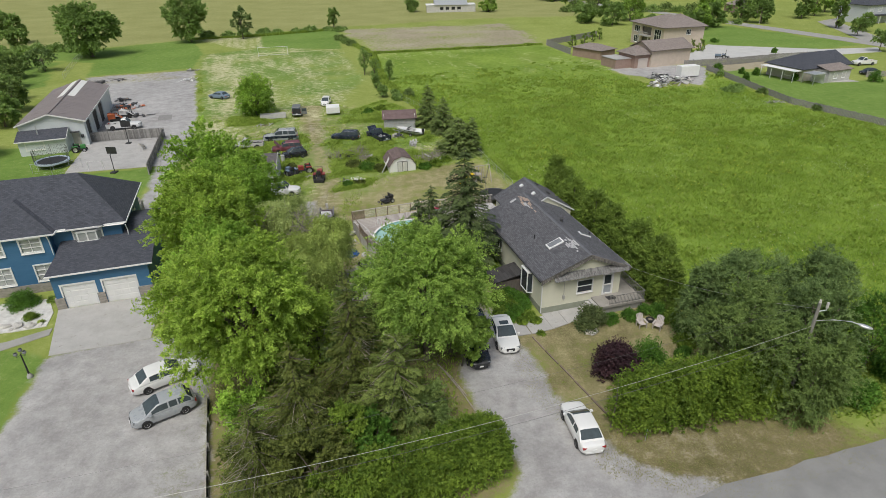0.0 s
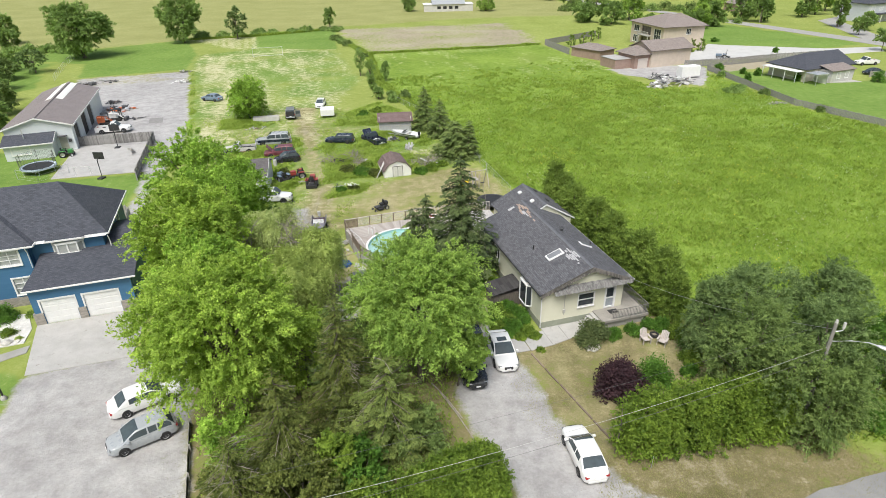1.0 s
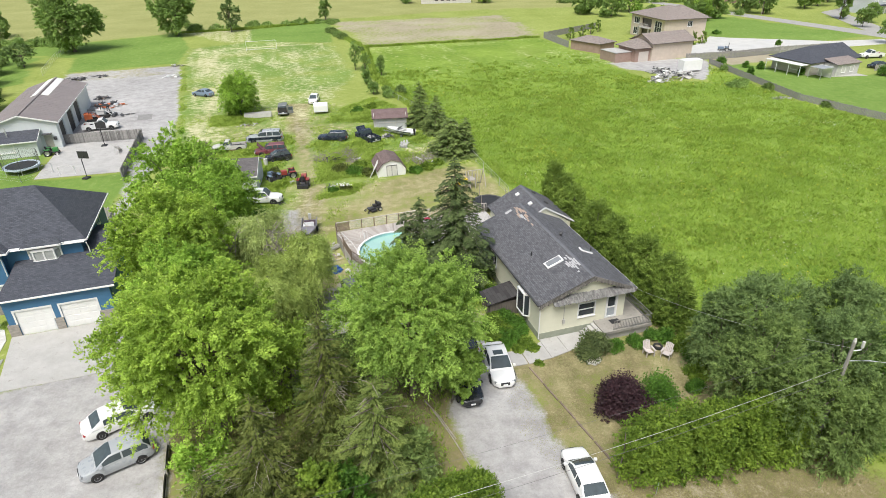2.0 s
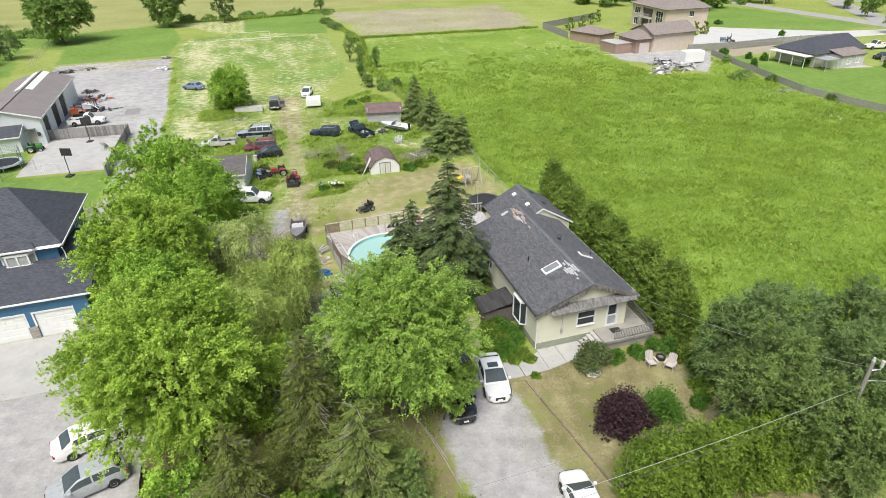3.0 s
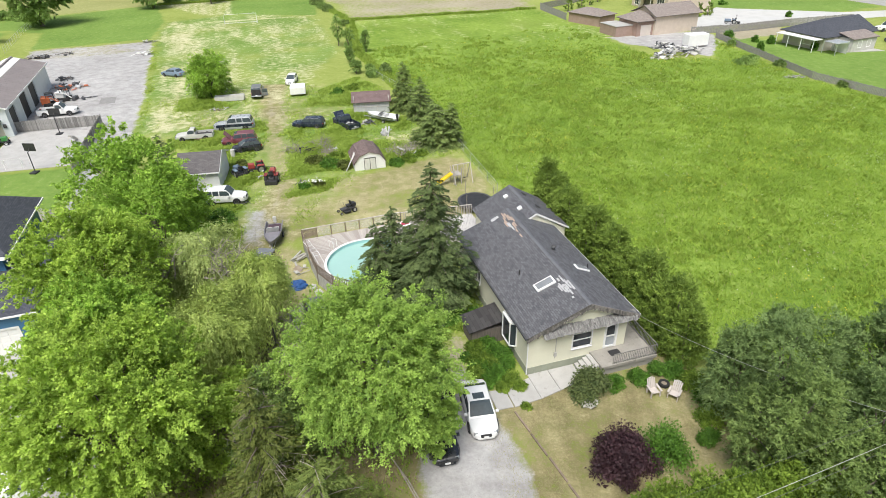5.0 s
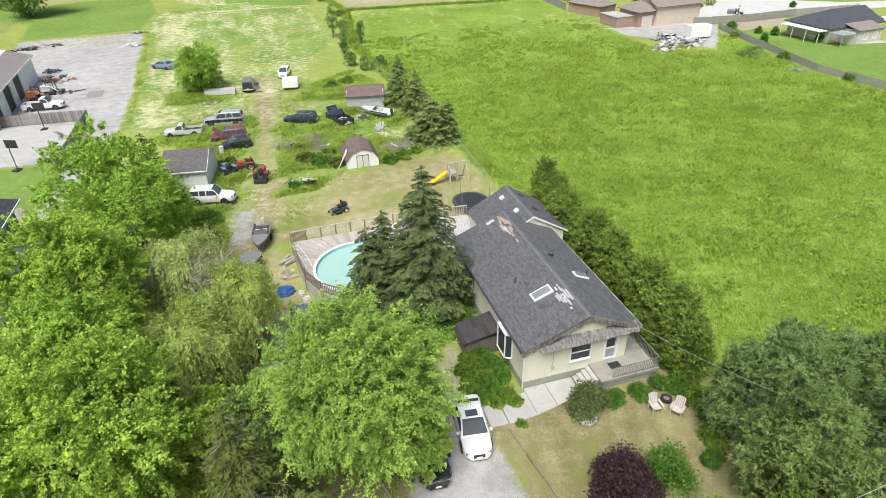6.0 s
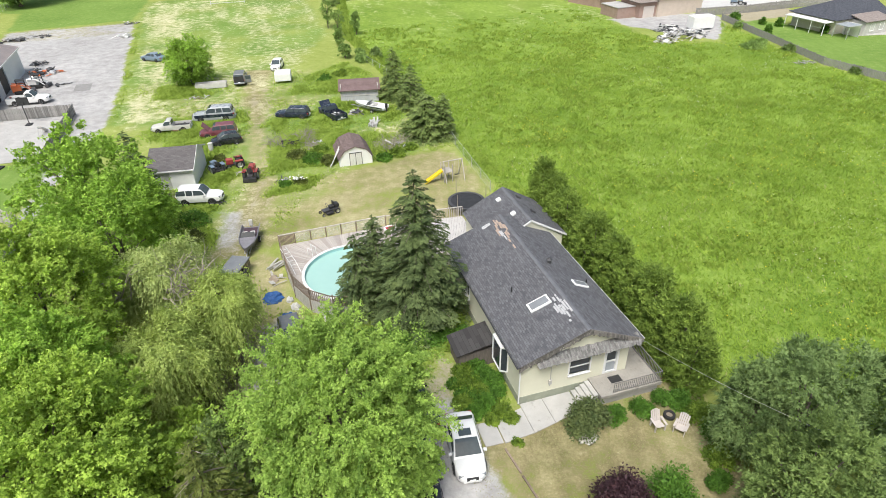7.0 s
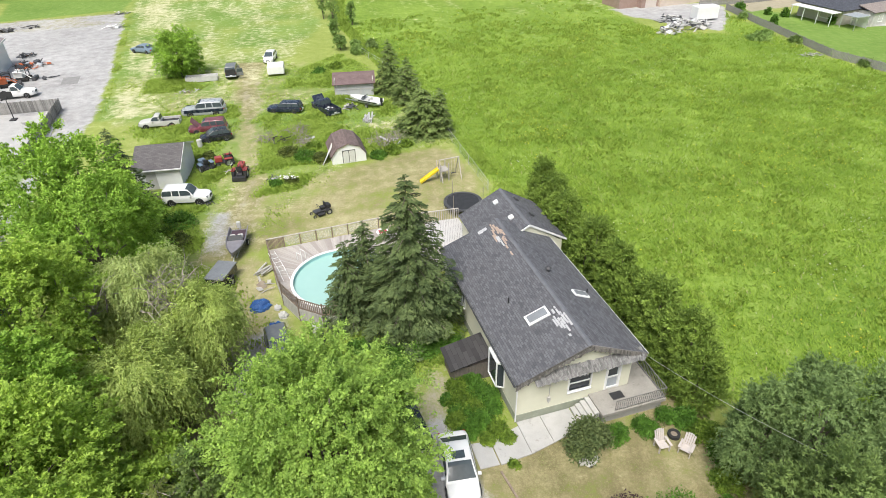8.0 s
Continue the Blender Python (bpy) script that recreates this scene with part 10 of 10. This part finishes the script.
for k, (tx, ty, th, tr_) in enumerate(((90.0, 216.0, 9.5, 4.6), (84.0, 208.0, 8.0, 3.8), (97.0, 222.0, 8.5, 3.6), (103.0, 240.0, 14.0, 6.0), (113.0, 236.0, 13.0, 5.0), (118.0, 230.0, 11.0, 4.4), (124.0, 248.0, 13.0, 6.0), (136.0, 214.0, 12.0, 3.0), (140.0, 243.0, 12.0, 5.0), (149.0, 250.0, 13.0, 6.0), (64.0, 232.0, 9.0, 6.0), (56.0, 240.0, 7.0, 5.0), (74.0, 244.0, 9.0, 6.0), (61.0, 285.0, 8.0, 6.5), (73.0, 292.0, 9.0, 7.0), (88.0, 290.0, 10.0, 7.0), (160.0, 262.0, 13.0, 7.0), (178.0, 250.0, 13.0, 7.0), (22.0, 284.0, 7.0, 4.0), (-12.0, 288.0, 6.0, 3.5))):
    broadleaf("garden_tree", tx, ty, th, tr_, -0.6, "leafy garden tree by the far houses", LEAF_FAR_HAZE if k % 3 else LEAF_MAPLE_B, 300 + k, 44, 170, 0.5, trunk_r=0.25, group="far garden trees")
willow("far_willow", 127.0, 150.5, 11.0, 5.5, "weeping willow behind the bungalow", 330, 260, 14)
for k, (tx, ty) in enumerate(((132.0, 196.0), (140.0, 205.0), (146.0, 198.0), (120.5, 168.0))):
    broadleaf("street_tree", tx, ty, 6.0, 2.6, 1.6, "small round street tree", LEAF_FAR_HAZE, 340 + k, 26, 98, 0.42, trunk_r=0.1, group="street trees")
for k, (tx, ty, th, tr_) in enumerate(((95.0, 131.0, 3.6, 1.8), (73.5, 140.0, 2.6, 1.0), (79.0, 133.5, 2.4, 1.0), (68.5, 134.5, 2.6, 0.8), (84.0, 189.0, 1.4, 1.6), (67.0, 146.0, 2.4, 1.4), (71.0, 142.0, 1.8, 0.8), (92.0, 168.5, 2.4, 0.8))):
    shrub("garden_bush", tx, ty, th, tr_, "small garden bush by the far bungalow", 350 + k, LEAF_LUSH, 600, 0.3, group="far garden bushes")
for k, (tx, ty) in enumerate(((70.5, 172.0), (73.4, 173.2), (44.0, 188.0), (47.5, 193.0), (51.0, 198.0), (39.5, 184.0))):
    column("garden_cedar", tx, ty, 3.2, 0.7, "dark clipped cedar by the brick house", 370 + k, LEAF_CEDAR, 500, 0.4, "garden cedars")
for k in range(7):
    shrub("far_hedge_bush", 84.0 + 4.2 * k, 250.0 - 3.5 * k, 2.2, 2.4, "dark hedge bush beside the street", 380 + k, LEAF_FAR_HAZE, 400, 0.55, group="street hedge")
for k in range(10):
    broadleaf("horizon_tree", 60.0 + 22.0 * k, 330.0 + 9 * (k % 3), 11.0 + 2 * (k % 2), 9.0, 0.4, "tree in the distant tree line", LEAF_FAR_HAZE, 400 + k, 30, 120, 0.98, trunk_r=0.3, group="distant tree line")
# neighbour's front garden
shrub("boxwood", -38.3, 45.6, 1.7, 1.9, "large clipped green shrub in the stone bed", 420, LEAF_LUSH, 4200, 0.14)
shrub("boxwood", -36.2, 43.4, 0.8, 0.8, "small clipped green shrub in the stone bed", 421, LEAF_HEDGE, 1200, 0.12)
shrub("boxwood", -39.0, 41.9, 0.7, 0.8, "small dark green shrub in the stone bed", 422, LEAF_CEDAR, 1200, 0.12)
shrub("boxwood", -36.0, 46.3, 0.6, 0.6, "low dark shrub by the garage wall", 423, LEAF_CEDAR, 800, 0.12)
shrub("yellow_shrub", -35.0, 42.8, 0.35, 0.35, "small yellow shrub in the stone bed", 424, LEAF_WILLOW, 300, 0.1)
flat_slab("stone_bed", [(-44.0, 40.2), (-36.6, 41.4), (-34.2, 42.2), (-34.8, 44.3), (-36.5, 46.6), (-44.0, 45.0)], 0.06, surface("pale_pebbles", (0.46, 0.45, 0.43), (0.72, 0.71, 0.68), 14, 2, 0.9, bump=0.6, depth=0.04), "bed of pale pebbles before the blue house", "garden bed")


def rock(x, y, r, seed):
    bm = bmesh.new()
    bmesh.ops.create_icosphere(bm, subdivisions=2, radius=1.0)
    for v in bm.verts:
        d = v.co.normalized()
        k = 1 + 0.4 * noise.noise(d * 1.6 + Vector((seed * 3.1, 0, 0)))
        v.co = Vector((d.x * r * k * 1.3, d.y * r * k, max(-0.3, d.z) * r * 0.6 * k + r * 0.15))
    ob = part("garden_rock", bm, ROCK, None)
    ob.matrix_world = pose(x, y, 0.06, 0, 0, seed * 47)
    return tagged(ob, "pale limestone rock edging the pebble bed", "rock", "bed rocks")


for k in range(14):
    rock(-41.5 + 0.5 * k + 0.15 * math.sin(k * 3), 41.0 + 0.12 * k + 0.35 * math.sin(k * 1.9), 0.28 + 0.12 * math.sin(k * 2.7), k)


def garden_lamp():
    t = thing("garden_lamp", -31.5, 35.5, 0, 0, "black garden lamp post with three globes", "lamp post")
    part("base", tubed([(0, 0, 0), (0, 0, 0.15), (0, 0, 0.35)], [0.22, 0.2, 0.1], 12), CONCRETE, t)
    part("post", tubed([(0, 0, 0.3), (0, 0, 2.2)], [0.07, 0.04], 8), BLACK, t)
    for k in range(3):
        a = k * math.tau / 3
        x, y = 0.32 * math.cos(a), 0.32 * math.sin(a)
        arm = part("arm", tubed([(0, 0, 2.1), (x, y, 2.05), (x, y, 2.2)], 0.025, 6), BLACK, t)
        g = bmesh.new()
        bmesh.ops.create_uvsphere(g, u_segments=14, v_segments=8, radius=0.15, matrix=Matrix.Translation((x, y, 2.34)))
        part("globe", g, SKYLIGHT, arm)
        part("cap", disc(bmesh.new(), (x, y, 2.48), 0.12, "z", 0.05, 12, 0.03), BLACK, arm)
    return t


garden_lamp()


# ---- street lamp, pole and wires ----
POLE_WOOD = surface("grey_pole_wood", (0.20, 0.19, 0.175), (0.32, 0.305, 0.285), 20, 2, 0.9, bump=0.4, stretch=(5, 5, 0.5))


def utility_pole():
    t = thing("utility_pole", 23.3, 30.7, 0, 0, "grey wooden utility pole with a curved lamp arm", "utility pole")
    part("pole", tubed([(0, 0, -0.2), (0, 0, 4.5), (0, 0, 8.75)], [0.14, 0.115, 0.095], 12), POLE_WOOD, t)
    part("insulator", tubed([(0, 0, 8.7), (0, 0, 8.95)], [0.1, 0.06], 8), DIRTY_WHITE, t)
    part("bracket", tubed([(0, 0, 8.1), (0.45, -0.1, 8.25), (0.45, -0.1, 8.6)], 0.035, 6), GALV, t)
    part("insulator", tubed([(0.45, -0.1, 8.4), (0.45, -0.1, 8.8)], 0.08, 8), DIRTY_WHITE, t)
    arm = part("lamp_arm", tubed([(0.1, -0.05, 7.45), (0.9, -0.45, 7.75), (1.6, -0.85, 7.9), (2.0, -1.1, 7.85)], 0.035, 8), GALV, t, "curved steel lamp arm")
    hd = bmesh.new()
    bmesh.ops.create_uvsphere(hd, u_segments=14, v_segments=8, radius=1.0, matrix=Matrix.LocRotScale((2.3, -1.25, 7.78), Euler((0, radians(8), radians(-30))), (0.42, 0.17, 0.11)))
    part("lamp_head", hd, GALV, arm, "cobra lamp head")
    return t


utility_pole()


def wire(name, pts, sag, r, label, mat=None):
    a, b = Vector(pts[0]), Vector(pts[1])
    bm = bmesh.new()
    n = 24
    tube(bm, [a.lerp(b, k / n) - a - Vector((0, 0, sag * 4 * (k / n) * (1 - k / n))) for k in range(n + 1)], r, 5)
    ob = part(name, bm, mat or WIRE, None)
    ob.location = a
    return tagged(ob, label, "cable")


WIRE = surface("aluminium_wire", (0.48, 0.48, 0.46), (0.60, 0.60, 0.58), 30, 3, 0.5, 0.3)
wire("power_line", [(23.3, 30.7, 7.0), (-24.0, 16.1, 7.0)], 1.5, 0.011, "pale overhead wire along the road")
wire("power_line", [(23.3, 30.7, 6.4), (-24.0, 16.1, 6.3)], 1.5, 0.011, "dark overhead wire along the road", WIRE_DARK)
wire("power_line", [(23.3, 30.7, 8.9), (-24.0, 16.1, 8.9)], 1.0, 0.006, "thin dark overhead wire along the road", WIRE_DARK)
wire("service_wire", [(23.3, 30.7, 8.3), (16.2, 44.6, 3.6)], 0.5, 0.008, "thin service wire to the bungalow")
pole_far = thing("street_pole", 117.0, 229.0, 0, 0, "wooden street pole by the far road", "utility pole")
part("pole", tubed([(0, 0, -0.2), (0, 0, 11.0)], [0.16, 0.12], 8), WOOD, pole_far)
part("crossarm", boxed(-1.0, -0.06, 9.8, 1.0, 0.06, 9.95), WOOD, pole_far)

for k in range(12):
    shrub("tree_line_bush", 56.0 + 5.2 * k, 278.0 - 0.8 * k + (k % 3), 3.2 + 1.3 * (k % 3), 4.0, "leafy bush in the tree line behind the houses", 600 + k, LEAF_FAR_HAZE if k % 2 else LEAF_OLIVE, 500, 0.6, group="tree line")



# ---- long grass, weeds and flowers ----
def scatter(rng, outline, n):
    xs, ys = [p[0] for p in outline], [p[1] for p in outline]
    x = rng.uniform(min(xs), max(xs), n)
    y = rng.uniform(min(ys), max(ys), n)
    k = inside(x, y, outline) > 0
    return x[k], y[k]


def ground_height(x, y):
    """Height of the ground sheet under a place."""
    ix = np.clip(np.searchsorted(gx[:, 0], x) - 1, 0, nx - 2)
    iy = np.clip(np.searchsorted(gy[0], y) - 1, 0, ny - 2)
    return gz[ix, iy]


def grass(name, x, y, h, spread, blades, mat, label, seed, width=0.06, lean=0.35, cat="grass"):
    rng = np.random.default_rng(seed)
    n = len(x) * blades
    i = np.repeat(np.arange(len(x)), blades)
    a = rng.random(n) * math.tau
    r = spread * np.sqrt(rng.random(n))
    at = np.stack([x[i] + r * np.cos(a), y[i] + r * np.sin(a), ground_height(x[i], y[i]) - 0.02], 1)
    b = rng.random(n) * math.tau
    al = np.stack([np.cos(b) * lean, np.sin(b) * lean, np.ones(n)], 1) + rng.normal(size=(n, 3)) * 0.12
    nm = np.stack([np.cos(b + 0.4) * 0.5, np.sin(b + 0.4) * 0.5, np.full(n, 1.0)], 1)
    ln = h[i] * (0.6 + 0.6 * rng.random(n))
    ob = leaves(name, at, al, nm, ln, width * (0.7 + 0.6 * rng.random(n)) * (0.6 + ln), mat, None, 0.1, True)
    return tagged(ob, label, cat, kind="stuff")


f_rng = np.random.default_rng(77)
fx_, fy_ = scatter(f_rng, TALL, 110000)
clump = value_noise(fx_, fy_, 3.2, f_rng) * 0.6 + value_noise(fx_, fy_, 11.0, f_rng) * 0.4
keep_ = f_rng.random(len(fx_)) < np.clip(0.6 + 0.5 * (clump - 0.25), 0.4, 1) * np.clip(1.35 - (fy_ - 40.0) / 95.0, 0.35, 1.0) * np.clip((150.0 + 0.2 * fx_ - fy_) / 30.0, 0.0, 1.0)
grass("meadow_grass", fx_[keep_], fy_[keep_], 0.34 + 0.3 * clump[keep_], 0.75, 8, BLADE, "long pale green meadow grass", 1, 0.085, 1.0)
w_keep = f_rng.random(len(fx_)) < np.clip((value_noise(fx_, fy_, 6.0, f_rng) * 0.6 + value_noise(fx_, fy_, 1.7, f_rng) * 0.4 - 0.5) * 1.2, 0, 0.4)
grass("meadow_weeds", fx_[w_keep], fy_[w_keep], np.full(w_keep.sum(), 0.45), 0.4, 7, BLADE_DARK, "darker weeds in the meadow", 2, 0.26, 0.6, "weeds")
fl = f_rng.random(len(fx_)) < np.clip((value_noise(fx_, fy_, 7.0, f_rng) - 0.56) * 0.5, 0.003, 0.14)


def blossoms(name, x, y, z, size, mat, label, seed):
    rng = np.random.default_rng(seed)
    n = len(x)
    at = np.stack([x, y, z], 1)
    al = np.stack([np.cos(rng.random(n) * 6.28), np.sin(rng.random(n) * 6.28), np.full(n, 0.1)], 1)
    nm = np.tile(np.array([[0, -0.3, 1.0]]), (n, 1)) + rng.normal(size=(n, 3)) * 0.2
    return tagged(leaves(name, at, al, nm, np.full(n, size), np.full(n, size), mat, None, 0.0), label, "flowers", kind="stuff")


blossoms("meadow_flowers", fx_[fl], fy_[fl], np.full(fl.sum(), 0.5), 0.095, PETAL, "white blossom heads scattered in the meadow", 3)
fy2 = f_rng.random(len(fx_)) < np.clip((value_noise(fx_, fy_, 8.0, f_rng) - 0.5) * 0.4, 0.005, 0.14)
blossoms("meadow_flowers", fx_[fy2], fy_[fy2], np.full(fy2.sum(), 0.58), 0.13, PETAL_Y, "yellow blossom heads scattered in the meadow", 4)
bx_, by_, bh_ = [], [], []
for k, o in enumerate(WEED_BEDS):
    area_n = int(9000 * (1 if k not in (0, 13) else 3))
    x, y = scatter(f_rng, o, area_n)
    q = value_noise(x, y, 2.2, f_rng)
    s = f_rng.random(len(x)) < np.clip(q * 1.5 - 0.2, 0.05, 1)
    edge = np.clip(inside(x, y, o) / 2.4 + f_rng.normal(size=len(x)) * 0.15, 0.0, 1.0)
    s &= f_rng.random(len(x)) < edge
    most = 5200 if k == 0 else 2400
    x, y, q, edge = x[s][:most], y[s][:most], q[s][:most], edge[s][:most]
    bx_.append(x)
    by_.append(y)
    bh_.append((0.18 + 0.55 * q) * (0.45 + 0.55 * edge))
bx_, by_, bh_ = np.concatenate(bx_), np.concatenate(by_), np.concatenate(bh_)
grass("yard_weeds", bx_, by_, bh_, 0.5, 8, BLADE_DARK, "tall weeds and long grass round the parked cars", 5, 0.2, 0.9, "weeds")
yx, yy = scatter(f_rng, YARD, 16000)
yq = value_noise(yx, yy, 4.0, f_rng)
yk = (f_rng.random(len(yx)) < np.clip(yq * 1.6 - 0.35, 0.04, 1)) & (inside(yx, yy, TRACK) < -0.5)
grass("yard_grass", yx[yk], yy[yk], 0.1 + 0.2 * yq[yk], 0.45, 7, BLADE_DARK, "rough uncut grass of the back yard", 9, 0.16, 1.0)
bound = [scatter(f_rng, o, 26000) for o in ([(-20.0, 176.8), (31.0, 188.2), (31.0, 189.6), (-20.0, 178.2)], [(-13.6, 138.0), (-20.4, 177.0), (-30.0, 200.0), (-28.6, 200.4), (-18.8, 177.0), (-12.2, 138.0)], [(4.4, 88.6), (-13.4, 138.6), (-12.2, 139.0), (5.6, 89.4)], [(-83.0, 211.4), (-62.0, 217.4), (-37.0, 231.4), (-37.6, 232.8), (-62.0, 218.8), (-83.0, 212.8)])]
ex, ey = np.concatenate([b_[0][:900] for b_ in bound]), np.concatenate([b_[1][:900] for b_ in bound])
grass("boundary_grass", ex, ey, 0.5 + 0.5 * value_noise(ex, ey, 3.0, f_rng), 0.5, 6, BLADE_DARK, "long uncut grass along the field boundaries", 11, 0.3, 0.7)
vx, vy = scatter(f_rng, VERGE, 14000)
grass("verge_grass", vx, vy, np.full(len(vx), 0.14), 0.4, 6, BLADE_OLIVE, "rough olive grass of the road verge", 10, 0.06, 1.2)
for k, (sx, sy, sh, sr) in enumerate(((-12.6, 81.6, 1.2, 1.7), (-10.6, 80.4, 1.3, 1.6), (-10.2, 82.8, 1.1, 1.5), (-8.6, 80.0, 1.2, 1.3), (-2.4, 80.4, 1.0, 1.3), (-0.8, 81.6, 1.1, 1.3), (-11.0, 74.8, 0.7, 1.2), (-12.6, 74.2, 0.6, 1.0), (0.6, 83.4, 0.9, 0.9), (-21.6, 81.0, 1.0, 1.2), (-19.8, 66.8, 1.6, 1.8), (-21.4, 64.2, 2.0, 2.0), (-18.8, 63.6, 1.2, 1.3), (-13.6, 111.0, 1.2, 1.8), (-11.6, 114.0, 1.1, 1.8), (-23.4, 69.2, 2.0, 1.5), (-22.9, 66.8, 3.0, 2.2), (-20.6, 61.6, 3.4, 2.4), (-18.6, 58.6, 3.0, 2.2), (-18.4, 55.4, 2.6, 2.0), (-21.6, 58.6, 3.6, 2.4))):
    shrub("yard_bush", sx, sy, sh, sr, "wild bush in the overgrown yard", 500 + k, LEAF_MAPLE_G if k > 14 else (LEAF_DULL, LEAF_LUSH, LEAF_HEDGE)[k % 3], 2200 if k > 14 else 1000, 0.2, group="yard bushes")
for k, (sx, sy, sh) in enumerate(((-16.2, 86.0, 1.3), (-13.0, 87.4, 1.2), (-12.0, 84.4, 1.0), (-2.4, 83.6, 1.3), (-0.8, 84.8, 1.2))):
    dead_branches("dead_brush", sx, sy, 0.05, sh, "brown dead brush standing in the weeds", 560 + k, 20)
pb_rng = np.random.default_rng(9)
blossoms("peony_flowers", -11.4 + pb_rng.normal(size=26) * 0.4, 74.6 + pb_rng.normal(size=26) * 0.25, 0.75 + pb_rng.random(26) * 0.1, 0.22, PETAL, "white peony blossoms on the yard bush", 6)
# short turf on the lawns that lie near
lx, ly = [], []
for o, n in ((FRONT_LAWN, 9000), (BACK_YARD, 7000), (VERGE, 6000)):
    x, y = scatter(f_rng, o, n)
    lx.append(x)
    ly.append(y)
lx, ly = np.concatenate(lx), np.concatenate(ly)
BLADE_DRY = leafy("dry_blades", (0.19, 0.185, 0.08), (0.40, 0.36, 0.19), (0.38, 0.35, 0.16), 0.45, 0.7, (0.2, 0.26, 0.085), 0.75)
grass("dry_turf", lx, ly, np.full(len(lx), 0.085), 0.35, 6, BLADE_DRY, "short dry turf of cut lawns", 7, 0.06, 1.2)
ox, oy = scatter(f_rng, [(-12.5, 20.5), (1.2, 30.0), (1.0, 36.0), (2.2, 44.0), (-6.0, 50.0), (-14.0, 60.0), (-24.0, 60.0), (-18.6, 42.5), (-16.4, 33.0), (-14.0, 26.5)], 6000)
grass("shade_grass", ox, oy, np.full(len(ox), 0.3), 0.4, 5, BLADE_DARK, "rough grass beneath the trees", 8, 0.14, 0.6)
# stones loose on the gravel drives
px, py = [], []
for o in (DRIVE, NEIGHBOUR_DRIVE):
    x, y = scatter(f_rng, o, 5000)
    px.append(x)
    py.append(y)
px, py = np.concatenate(px), np.concatenate(py)
n_st = len(px)
tet = np.array([[1, 0, 0], [-0.5, 0.87, 0], [-0.5, -0.87, 0], [0, 0, 0.7]])
sz = f_rng.uniform(0.02, 0.055, n_st)
ang_ = f_rng.random(n_st) * 6.28
rot_ = np.stack([np.stack([np.cos(ang_), -np.sin(ang_)], 1), np.stack([np.sin(ang_), np.cos(ang_)], 1)], 1)
sv = np.zeros((n_st, 4, 3))
sv[:, :, :2] = np.einsum("nij,kj->nki", rot_, tet[:, :2]) * sz[:, None, None]
sv[:, :, 2] = tet[:, 2] * sz[:, None]
sv += np.stack([px, py, np.zeros(n_st)], 1)[:, None]
sf = (np.arange(n_st)[:, None, None] * 4 + np.array([[0, 1, 3], [1, 2, 3], [2, 0, 3]])).reshape(-1, 3)
tagged(numpy_mesh("gravel_stones", sv.reshape(-1, 3), sf, CONCRETE_OLD), "loose grey stones on the gravel drives", "gravel", kind="stuff")
